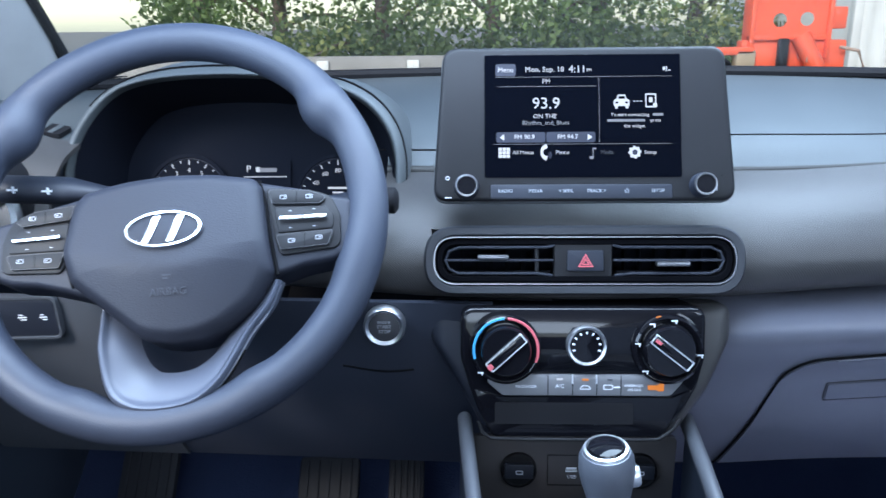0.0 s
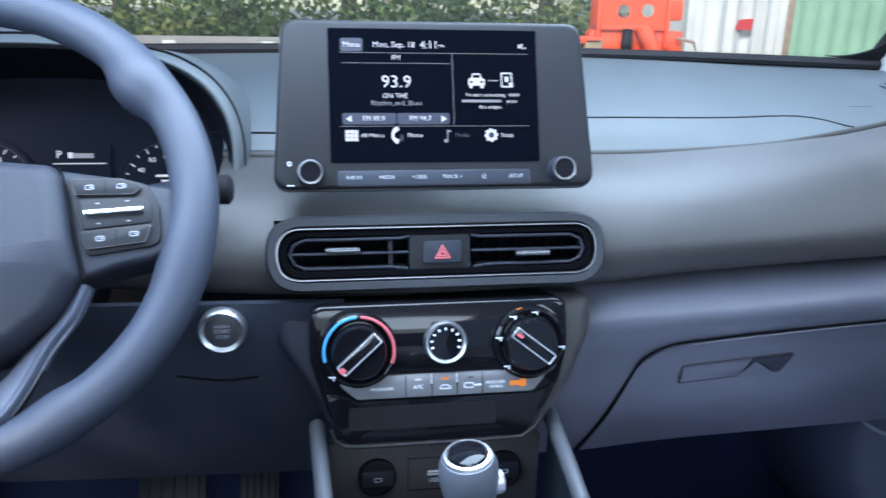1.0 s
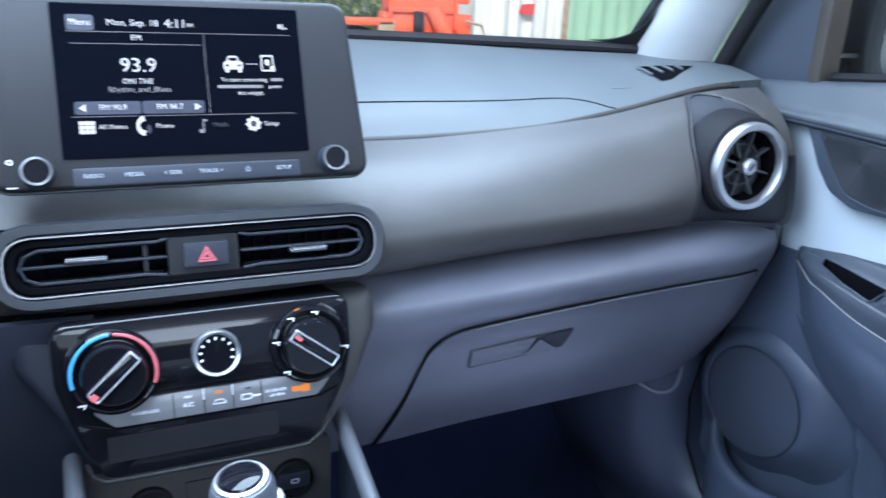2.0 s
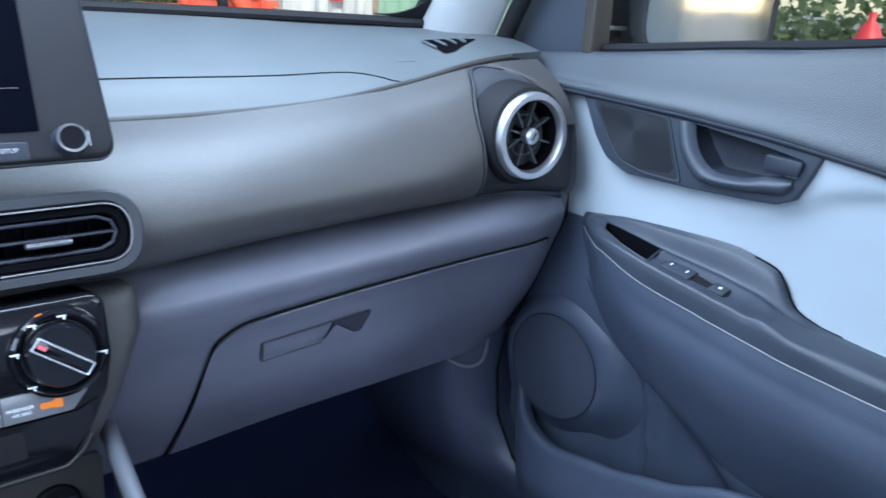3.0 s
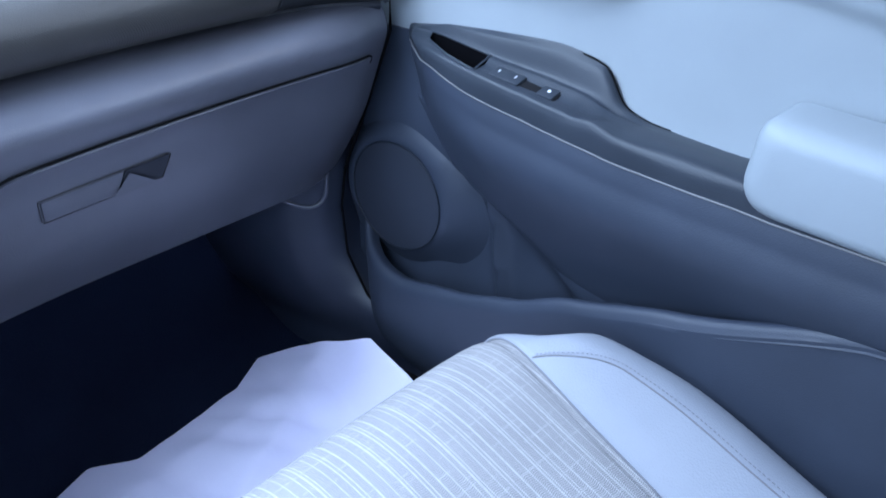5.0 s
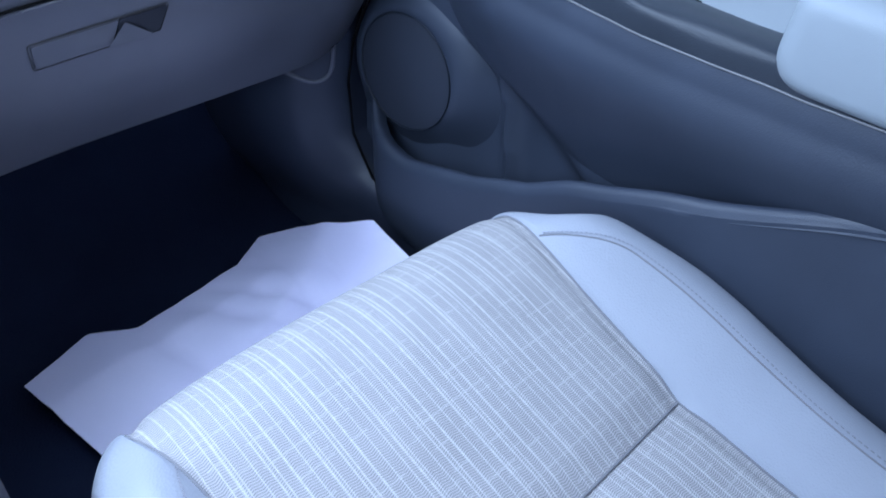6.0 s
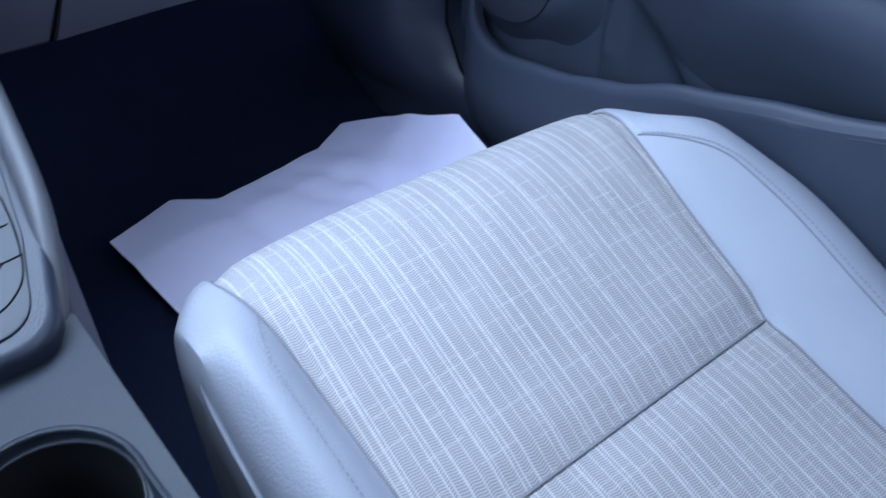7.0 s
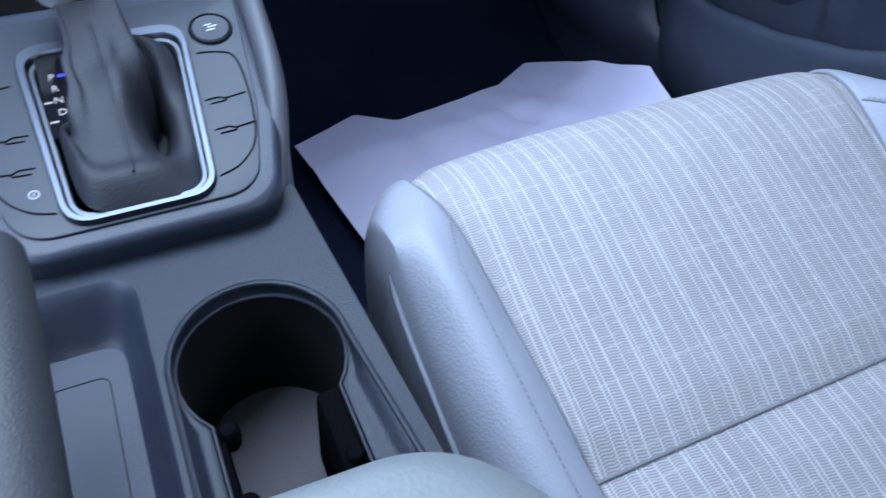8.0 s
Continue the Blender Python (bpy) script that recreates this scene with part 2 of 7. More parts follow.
BARK = material("bark", (0.12, 0.09, 0.07), 0.9, grain=0.8, grain_size=0.03, mottle=0.3)
HEDGE = leaf_material("shaded_undergrowth", (0.12, 0.17, 0.065))
LEAF = leaf_material("green_leaves", (0.21, 0.30, 0.10))
LEAF_YELLOW = leaf_material("yellow_green_leaves", (0.31, 0.34, 0.11))
LIT = 0.36
WHITE_LIT = glow("white_lit", (0.90, 0.92, 1.0), LIT)
GREY_LIT = glow("grey_lit", (0.45, 0.46, 0.52), LIT * 0.6)
DIM_LIT = glow("dim_lit", (0.06, 0.065, 0.09), LIT * 0.4)
BLUE_LIT = glow("blue_lit", (0.032, 0.044, 0.15), LIT * 0.12)
ORANGE_LIT = glow("orange_lit", (1.0, 0.30, 0.03), LIT)
GLASS = pane_material("window_glass", (0.96, 0.98, 0.97))


# ---- building helpers ----
def thing(name, at, label, category, group="", kind=""):
    ob = new(name)
    ob.empty_display_size = 0.05
    ob.location = at
    return tagged(ob, label, category, group, kind)


def base_of(ob):
    while ob.parent:
        ob = ob.parent
    return ob.location


def part(name, bm, mat, parent, label="", smooth=True):
    """Links a bmesh, given in the world's metres, as one mesh under a thing or a part."""
    me = bpy.data.meshes.new(name)
    if parent is not None:
        bmesh.ops.translate(bm, verts=bm.verts, vec=-Vector(base_of(parent)))
    bmesh.ops.recalc_face_normals(bm, faces=bm.faces)
    bm.to_mesh(me)
    bm.free()
    if smooth:
        me.polygons.foreach_set("use_smooth", [True] * len(me.polygons))
        me.set_sharp_from_angle(angle=radians(40))
    me.materials.append(mat)
    ob = new(name, me)
    ob.parent = parent
    return tagged(ob, label)


CABIN = Vector((0.0, 0.15, 0.62))


def grid_bm(f, nu, nv, thick=0.0, close_u=False):
    """The surface f(u, v), u and v from 0 to 1; its thickness lies behind it, as seen from the cabin."""
    bm = bmesh.new()
    n = nu if close_u else nu + 1
    vs = [[bm.verts.new(f(i / nu, j / nv)) for j in range(nv + 1)] for i in range(n)]
    for i in range(nu):
        for j in range(nv):
            a, b = vs[i], vs[(i + 1) % n]
            bm.faces.new((a[j], b[j], b[j + 1], a[j + 1]))
    if thick:
        bm.normal_update()
        flip = sum(v.normal.dot(CABIN - v.co) for row in vs for v in row) < 0
        back = [[bm.verts.new(v.co + v.normal * (thick if flip else -thick)) for v in row] for row in vs]
        for i in range(nu):
            for j in range(nv):
                a, b = back[i], back[(i + 1) % n]
                bm.faces.new((a[j + 1], b[j + 1], b[j], a[j]))
        rim = [vs[i][0] for i in range(n)] + [vs[-1][j] for j in range(1, nv + 1)] + [vs[i][nv] for i in range(n - 2, -1, -1)] + [vs[0][j] for j in range(nv - 1, 0, -1)]
        rim_back = [back[i][0] for i in range(n)] + [back[-1][j] for j in range(1, nv + 1)] + [back[i][nv] for i in range(n - 2, -1, -1)] + [back[0][j] for j in range(nv - 1, 0, -1)]
        if not close_u:
            for k in range(len(rim)):
                bm.faces.new((rim[k], rim_back[k], rim_back[(k + 1) % len(rim)], rim[(k + 1) % len(rim)]))
    return bm


def spline(points, u):
    """A smooth curve through the points, u from 0 to 1."""
    n = len(points) - 1
    s = min(max(u, 0.0), 1.0) * n
    i = min(int(s), n - 1)
    s -= i
    p0, p1, p2, p3 = (Vector(points[min(max(k, 0), n)]) for k in (i - 1, i, i + 1, i + 2))
    return 0.5 * ((2 * p1) + (p2 - p0) * s + (2 * p0 - 5 * p1 + 4 * p2 - p3) * s * s + (3 * p1 - p0 - 3 * p2 + p3) * s ** 3)


def smooth_blend(rows, x):
    """Points of a profile at x, smoothly between the stations; rows: (x, points)."""
    xs = [r[0] for r in rows]
    n = len(xs) - 1
    x = min(max(x, xs[0]), xs[-1])
    i = max(k for k in range(n) if xs[k] <= x or k == 0)
    s = (x - xs[i]) / (xs[i + 1] - xs[i])
    out = []
    for k in range(len(rows[0][1])):
        p = [Vector(rows[min(max(j, 0), n)][1][k]) for j in (i - 1, i, i + 1, i + 2)]
        out.append(0.5 * ((2 * p[1]) + (p[2] - p[0]) * s + (2 * p[0] - 5 * p[1] + 4 * p[2] - p[3]) * s * s + (3 * p[1] - p[0] - 3 * p[2] + p[3]) * s ** 3))
    return out


def rrect(w, h, r, n=6):
    """A rounded rectangle's outline, anticlockwise, round the origin."""
    return round_poly([(-w / 2, -h / 2), (w / 2, -h / 2), (w / 2, h / 2), (-w / 2, h / 2)], r, n)


def round_poly(points, r, n=6):
    """A polygon with rounded corners; r: one radius or one for each corner."""
    out, k = [], len(points)
    rs = r if isinstance(r, (list, tuple)) else [r] * k
    for i in range(k):
        a, b, c = (Vector((*points[j % k], 0)) for j in (i - 1, i, i + 1))
        d1, d2 = (a - b), (c - b)
        l1, l2 = d1.length, d2.length
        d1.normalize(), d2.normalize()
        ang = d1.angle(d2)
        t = min(rs[i] / math.tan(ang / 2), l1 * 0.49, l2 * 0.49)
        p, q = b + d1 * t, b + d2 * t
        for s in range(n + 1):
            s /= n
            out.append(((1 - s) ** 2 * p + 2 * s * (1 - s) * b + s * s * q).to_2d())
    return [(v.x, v.y) for v in out]


def ellipse(a, b, n=48):
    return [(a * math.cos(2 * math.pi * i / n), b * math.sin(2 * math.pi * i / n)) for i in range(n)]


def prism_bm(outline, depth, m, bevel=0.0, taper=1.0, segs=2):
    """A plate of that outline in m's x and y, its back at z = 0 and its front at z = depth, with a rounded front edge."""
    bm = bmesh.new()
    bottom = [bm.verts.new((x * taper, y * taper, 0)) for x, y in outline]
    rings = [bottom]
    steps = [(0.0, 1.0)] if not bevel else [(1 - math.sin(s / segs * math.pi / 2), 1 - math.cos(s / segs * math.pi / 2)) for s in range(segs + 1)]
    cx, cy = sum(x for x, y in outline) / len(outline), sum(y for x, y in outline) / len(outline)
    half = min(max(abs(x - cx) for x, y in outline), max(abs(y - cy) for x, y in outline))
    wide = max(max(abs(x - cx) for x, y in outline), 1e-6)
    tall = max(max(abs(y - cy) for x, y in outline), 1e-6)
    if bevel:
        for s in range(segs + 1):
            a = s / segs * math.pi / 2
            inset, z = bevel * (1 - math.cos(a)), depth - bevel * (1 - math.sin(a))
            rings.append([bm.verts.new((cx + (x - cx) * (1 - inset / wide), cy + (y - cy) * (1 - inset / tall), z)) for x, y in outline])
    else:
        rings.append([bm.verts.new((x, y, depth)) for x, y in outline])
    n = len(outline)
    for a, b in zip(rings, rings[1:]):
        for i in range(n):
            bm.faces.new((a[i], a[(i + 1) % n], b[(i + 1) % n], b[i]))
    bm.faces.new(rings[-1])
    bm.faces.new(list(reversed(bottom)))
    bmesh.ops.transform(bm, matrix=m, verts=bm.verts)
    return bm


def ring_bm(outer, inner, depth, m, bevel=0.0):
    """A frame between two outlines with the same number of points."""
    bm = bmesh.new()
    rows = []
    mid = bevel
    for line, z in ((outer, 0), (outer, depth - mid), ([(o[0] * 0.8 + i[0] * 0.2, o[1] * 0.8 + i[1] * 0.2) for o, i in zip(outer, inner)], depth),
                    ([(o[0] * 0.2 + i[0] * 0.8, o[1] * 0.2 + i[1] * 0.8) for o, i in zip(outer, inner)], depth), (inner, depth - mid), (inner, 0)):
        rows.append([bm.verts.new((x, y, z)) for x, y in line])
    n = len(outer)
    for a, b in zip(rows, rows[1:] + rows[:1]):
        for i in range(n):
            bm.faces.new((a[i], a[(i + 1) % n], b[(i + 1) % n], b[i]))
    bmesh.ops.transform(bm, matrix=m, verts=bm.verts)
    return bm


def sweep_bm(path, radius, sides=10, closed=False, flat=1.0, up=(0, 0, 1)):
    """A tube along a path; radius: a number, or a function of 0 to 1. flat: its height over its width."""
    bm = bmesh.new()
    pts = [Vector(p) for p in path]
    n = len(pts)
    rings = []
    for i, p in enumerate(pts):
        a = pts[(i - 1) % n] if closed or i else p
        b = pts[(i + 1) % n] if closed or i < n - 1 else p
        t = (b - a).normalized()
        side = t.cross(Vector(up))
        if side.length < 1e-4:
            side = t.cross(Vector((0, 1, 0)))
        side.normalize()
        top = side.cross(t)
        r = radius(i / max(1, n - 1)) if callable(radius) else radius
        rings.append([bm.verts.new(p + r * (math.cos(2 * math.pi * k / sides) * side + flat * math.sin(2 * math.pi * k / sides) * top)) for k in range(sides)])
    pairs = list(zip(rings, rings[1:])) + ([(rings[-1], rings[0])] if closed else [])
    for a, b in pairs:
        for k in range(sides):
            bm.faces.new((a[k], a[(k + 1) % sides], b[(k + 1) % sides], b[k]))
    if not closed:
        bm.faces.new(rings[0]), bm.faces.new(list(reversed(rings[-1])))
    return bm


def lathe_bm(profile, m, n=40, caps=True):
    """A turned shape: (radius, height) rows round m's z."""
    bm = bmesh.new()
    rings = [[bm.verts.new((r * math.cos(2 * math.pi * k / n), r * math.sin(2 * math.pi * k / n), z)) for k in range(n)] for r, z in profile]
    for a, b in zip(rings, rings[1:]):
        for k in range(n):
            bm.faces.new((a[k], a[(k + 1) % n], b[(k + 1) % n], b[k]))
    if profile[-1][0] < 0.002 or caps:
        bm.faces.new(rings[-1])
    if caps:
        bm.faces.new(list(reversed(rings[0])))
    bmesh.ops.transform(bm, matrix=m, verts=bm.verts)
    return bm


def open_plate_bm(outer, hole, low, high, bevel, m):
    """A plate with a rounded outer edge and an opening through it."""
    bm = bmesh.new()
    cx, cy = sum(p[0] for p in outer) / len(outer), sum(p[1] for p in outer) / len(outer)
    wide, tall = max(abs(p[0] - cx) for p in outer), max(abs(p[1] - cy) for p in outer)
    rings = [[bm.verts.new((x, y, low)) for x, y in outer]]
    for k in range(5):
        a = k / 4 * math.pi / 2
        inset, z = bevel * (1 - math.cos(a)), high - bevel * (1 - math.sin(a))
        rings.append([bm.verts.new((cx + (x - cx) * (1 - inset / wide), cy + (y - cy) * (1 - inset / tall), z)) for x, y in outer])
    mouth = [[bm.verts.new((x, y, z)) for x, y in hole] for z in (high, low)]
    for a, b in list(zip(rings, rings[1:])) + [tuple(mouth)]:
        n = len(a)
        for i in range(n):
            bm.faces.new((a[i], a[(i + 1) % n], b[(i + 1) % n], b[i]))
    edges = [bm.edges.get((ring[i], ring[(i + 1) % len(ring)])) for ring in (rings[-1], mouth[0]) for i in range(len(ring))]
    bmesh.ops.triangle_fill(bm, use_beauty=True, edges=edges)
    bmesh.ops.transform(bm, matrix=m, verts=bm.verts)
    return bm


def holed_bm(outer, holes, m):
    """A flat sheet of that outline with holes through it."""
    bm = bmesh.new()
    edges = []
    for loop in (outer, *holes):
        vs = [bm.verts.new(m @ Vector((x, y, 0))) for x, y in loop]
        edges += [bm.edges.new((vs[i], vs[(i + 1) % len(vs)])) for i in range(len(vs))]
    bmesh.ops.triangle_fill(bm, use_beauty=True, edges=edges)
    return bm


def box_bm(x0, x1, y0, y1, z0, z1, bevel=0.004, m=None, segs=2):
    bm = bmesh.new()
    bmesh.ops.create_cube(bm, size=1, matrix=Matrix.Translation(((x0 + x1) / 2, (y0 + y1) / 2, (z0 + z1) / 2)) @ Matrix.Diagonal((x1 - x0, y1 - y0, z1 - z0, 1)))
    if bevel:
        bmesh.ops.bevel(bm, geom=bm.edges[:], offset=bevel, segments=segs, affect="EDGES", profile=0.5)
    if m:
        bmesh.ops.transform(bm, matrix=m, verts=bm.verts)
    return bm


def panel(x, y, z, lean=0.0, turn=0.0):
    """A frame on a face that looks back at the seats: x to the right, y up along the face, z out of it. lean: degrees that the top goes away."""
    return Matrix.Translation((x, y, z)) @ pose(0, 0, 0, 0, 0, turn) @ pose(0, 0, 0, 90 - lean, 0, 0)


def writing(name, text, size, m, mat, parent, align="CENTER", depth=0.0002, wide=1.0):
    """Raised lettering in the built-in font on the face m."""
    cu = bpy.data.curves.new(name, "FONT")
    cu.body, cu.size, cu.align_x, cu.align_y, cu.extrude, cu.resolution_u = text, size, align, "CENTER", depth, 2
    tmp = bpy.data.objects.new(name, cu)
    scene.collection.objects.link(tmp)
    me = bpy.data.meshes.new_from_object(tmp.evaluated_get(bpy.context.evaluated_depsgraph_get()))
    bpy.data.objects.remove(tmp)
    bm = bmesh.new()
    bm.from_mesh(me)
    bmesh.ops.transform(bm, matrix=m @ Matrix.Diagonal((wide, 1, 1, 1)), verts=bm.verts)
    return part(name, bm, mat, parent, smooth=False)


def bar(name, w, h, m, mat, parent, r=0.0, depth=0.0003):
    return part(name, prism_bm(rrect(w, h, r or min(w, h) * 0.2, 3), depth, m), mat, parent, smooth=False)


def move(x, y, z=0.0, turn=0.0):
    return pose(x, y, z, 0, 0, turn)

# ---- setting: floor, shell, windows ----
def floor_height(y):
    """The carpet is level under the seats and climbs to the bulkhead."""
    s = max(0.0, y - 0.83)
    return -0.045 + 0.9 * s * s / (s + 0.12)


def setting(name, bm, mat, label, category, smooth=True):
    return tagged(part(name, bm, mat, None, label, smooth), category=category, kind="structure")


setting("floor", grid_bm(lambda u, v: (-0.70 + 1.40 * u, -1.3 + 2.6 * v, floor_height(-1.3 + 2.6 * v)), 24, 80, 0.02), CARPET, "black cut-pile carpet on the car's floor", "carpet")
setting("wall_front", box_bm(-0.74, 0.74, 1.20, 1.24, -0.1, 0.60, 0.01), MATT_BLACK, "dark bulkhead behind the dashboard", "wall")
setting("wall_rear", box_bm(-0.74, 0.74, -1.34, -1.30, -0.1, 0.62, 0.01), MATT_BLACK, "dark wall behind the seats", "wall")
setting("wall_left", box_bm(-0.76, -0.70, -1.34, 1.22, -0.1, 0.62, 0.01), DOOR_DARK, "dark plastic inner wall on the driver's side", "wall")
setting("wall_right", box_bm(0.70, 0.76, -1.34, -0.42, -0.1, 0.62, 0.01), DOOR_DARK, "dark plastic inner wall behind the passenger door", "wall")
setting("ceiling", grid_bm(lambda u, v: (-0.62 + 1.24 * u, -1.3 + 1.86 * v, 1.03 - 0.05 * (2 * u - 1) ** 2 - 0.05 * (2 * v - 1) ** 2), 20, 20, 0.03), HEADLINER, "pale grey cloth headliner", "headliner")


def windscreen_base(x):
    """The place where the windscreen meets the dashboard."""
    return Vector((x, 1.02 - 0.30 * x * x, 0.640 - 0.02 * x * x))


def windscreen(u, v):
    x = -0.62 + 1.24 * u
    lo = windscreen_base(x)
    hi = Vector((x * 0.88, 0.56 - 0.22 * x * x, 0.98))
    return lo + (hi - lo) * v + Vector((0, 0.02, 0.025)) * math.sin(math.pi * v)


ws = setting("window_1", grid_bm(windscreen, 24, 12, 0.004), GLASS, "clear laminated windscreen above the dashboard", "windscreen")
ws.visible_shadow = False
edge = [windscreen_base(-0.585 + 1.17 * i / 48) + Vector((0, -0.006, 0.002)) for i in range(49)]
part("window_seal", sweep_bm(edge, 0.0065, 8), MATT_BLACK, ws, "black ceramic edge of the windscreen")


def between(a, b, s):
    return Vector(a) + (Vector(b) - Vector(a)) * s


def glass_corner(side):
    """The black border's rounded lower corner."""
    def skin(u, v):
        bend = between(between((0.520, 0.018, 0), (0.578, 0.016, 0), u), between((0.578, 0.016, 0), (0.584, 0.115, 0), u), u)
        x, h, _ = between(bend, (0.585, 0.010, 0), v)
        return windscreen((side * x + 0.62) / 1.24, h) + Vector((0, -0.004, 0.002))
    return grid_bm(skin, 20, 6, 0.002)


for side in (-1, 1):
    part("window_seal", glass_corner(side), MATT_BLACK, ws, "black rounded corner of the windscreen's border")


for side, name in ((-1, "pillar_left"), (1, "pillar_right")):
    def front_edge(v, side=side):
        return between((0.584 * side, 0.932, 0.628), (0.556 * side, 0.47, 0.985), v) + Vector((0, 0.02, 0.025)) * math.sin(math.pi * v)

    def back_edge(v, side=side):
        return between((0.640 * side, 0.850, 0.600), (0.600 * side, 0.50, 0.990), v) + Vector((0, 0.015, 0.02)) * math.sin(math.pi * v)

    def face(u, v, side=side):
        p, q = front_edge(v), back_edge(v)
        return between(p, q, u) + Vector((-0.020 * side, -0.012, 0.0)) * math.sin(math.pi * u) ** 0.8

    pil = setting(name, grid_bm(face, 14, 24, 0.004), PILLAR, "pale grey moulded windscreen pillar trim", "pillar")
    part("glass_edge", sweep_bm([front_edge(i / 30) + Vector((-0.004 * side, 0.004, 0.002)) for i in range(31)], 0.006, 8), MATT_BLACK, pil, "black edge of the windscreen")
    part("door_seal", sweep_bm([back_edge(i / 30) + Vector((0.006 * side, -0.012, -0.002)) for i in range(31)], 0.011, 10), MATT_BLACK, pil, "black rubber door seal")

# ---- dashboard ----
# profiles from the windscreen down to the glove box: (y, z) at stations across the car
TOP = [
    (-0.64, [(0.90, 0.628), (0.86, 0.628), (0.80, 0.622), (0.75, 0.610)]),
    (-0.45, [(0.97, 0.634), (0.90, 0.622), (0.80, 0.594), (0.757, 0.575)]),
    (-0.20, [(1.01, 0.639), (0.90, 0.615), (0.80, 0.588), (0.762, 0.562)]),
    (0.20, [(1.01, 0.639), (0.90, 0.615), (0.80, 0.588), (0.762, 0.560)]),
    (0.35, [(0.99, 0.637), (0.90, 0.616), (0.80, 0.588), (0.760, 0.567)]),
    (0.46, [(0.97, 0.634), (0.90, 0.620), (0.80, 0.596), (0.757, 0.585)]),
    (0.55, [(0.94, 0.631), (0.88, 0.626), (0.80, 0.618), (0.752, 0.606)]),
    (0.64, [(0.90, 0.628), (0.86, 0.628), (0.80, 0.624), (0.75, 0.614)]),
]
FACE = [
    (0.00, [(0.757, 0.557), (0.705, 0.548), (0.666, 0.527), (0.654, 0.490), (0.655, 0.458), (0.690, 0.450)]),
    (0.14, [(0.757, 0.557), (0.709, 0.545), (0.675, 0.523), (0.654, 0.491), (0.664, 0.458), (0.708, 0.447)]),
    (0.25, [(0.757, 0.559), (0.709, 0.545), (0.676, 0.524), (0.655, 0.493), (0.670, 0.464), (0.716, 0.452)]),
    (0.42, [(0.750, 0.575), (0.707, 0.560), (0.676, 0.533), (0.657, 0.500), (0.670, 0.472), (0.714, 0.460)]),
    (0.55, [(0.745, 0.600), (0.703, 0.585), (0.672, 0.547), (0.666, 0.503), (0.678, 0.472), (0.700, 0.463)]),
    (0.625, [(0.740, 0.606), (0.700, 0.582), (0.672, 0.545), (0.662, 0.500), (0.662, 0.470), (0.675, 0.460)]),
]
LOW = [
    (0.00, [(0.708, 0.444), (0.674, 0.436), (0.660, 0.410), (0.692, 0.352), (0.736, 0.280), (0.790, 0.203)]),
    (0.15, [(0.712, 0.448), (0.672, 0.441), (0.656, 0.413), (0.690, 0.354), (0.732, 0.280), (0.785, 0.205)]),
    (0.30, [(0.716, 0.453), (0.674, 0.447), (0.655, 0.421), (0.684, 0.372), (0.718, 0.300), (0.783, 0.215)]),
    (0.45, [(0.714, 0.460), (0.672, 0.455), (0.653, 0.430), (0.678, 0.384), (0.713, 0.308), (0.778, 0.222)]),
    (0.57, [(0.690, 0.463), (0.665, 0.456), (0.653, 0.432), (0.674, 0.391), (0.708, 0.318), (0.768, 0.232)]),
    (0.625, [(0.672, 0.460), (0.664, 0.452), (0.660, 0.432), (0.676, 0.391), (0.706, 0.325), (0.760, 0.245)]),
]


def section(rows, x, u, mirror=False):
    p = spline([(v.x, v.y, 0) for v in smooth_blend(rows, abs(x) if mirror else x)], u)
    turn = 0.013 * max(0.0, (x - 0.545) / 0.08) ** 2 if rows is LOW else 0.0
    return Vector((x, p.x + turn, p.y))


def outward(rows, x, u):
    """The direction out of the moulding, towards the seats."""
    t = section(rows, x, min(1, u + 0.01)) - section(rows, x, max(0, u - 0.01))
    return Vector((0, t.z, -t.y)).normalized()


dash = thing("dashboard", (0, 0.9, 0.0), "dark grey moulded plastic dashboard with a soft sheen", "dashboard")
top_pad = part("top_pad", grid_bm(lambda u, v: section(TOP, -0.185 + 0.825 * u, v), 48, 24, 0.01), DASH_TOP, dash)
part("top_pad", grid_bm(lambda u, v: section(TOP, -0.64 + 0.135 * u, v), 12, 24, 0.01), DASH_TOP, dash)
part("top_pad", grid_bm(lambda u, v: section(TOP, -0.505 + 0.32 * u, 0.42 * v), 24, 10, 0.01), DASH_TOP, dash)
part("pad_roll", sweep_bm([section(TOP, -0.185 + 0.78 * i / 60, 1.0) + Vector((0, 0.0005, -0.0040)) for i in range(61)], lambda s: 0.0056 - 0.0020 * s, 10), PAD_ROLL, dash, "rolled edge under the pad")
part("pad_roll", sweep_bm([section(TOP, -0.62 + 0.115 * i / 12, 1.0) + Vector((0, 0.000, -0.003)) for i in range(13)], 0.0040, 8), PAD_ROLL, dash, "rolled edge under the pad")
part("pad_gap", sweep_bm([section(TOP, -0.185 + 0.79 * i / 70, 1.0) + Vector((0, -0.0022, -0.0088 + 0.0022 * i / 70)) for i in range(71)], 0.0012, 8), SEAM, dash, "dark joint under the pad")
part("pad_seam", sweep_bm([section(TOP, -0.20 + 0.08 * i / 8, 0.80) + Vector((0, 0, 0.0005)) for i in range(9)], 0.0010, 6), SEAM, top_pad, "fine moulded seam")


def face_skin(x, u):
    """The facing, with a well behind the centre vents."""
    p = section(FACE, x, u, True)
    return p + Vector((0, 0.045, 0)) if abs(x - 0.0015) < 0.1335 and abs(p.z - 0.4965) < 0.0215 else p


part("face_panel", grid_bm(lambda u, v: face_skin(0.45 * u, v), 80, 80, 0.006), DASH_FACE, dash, "dark fine-grained dash facing")


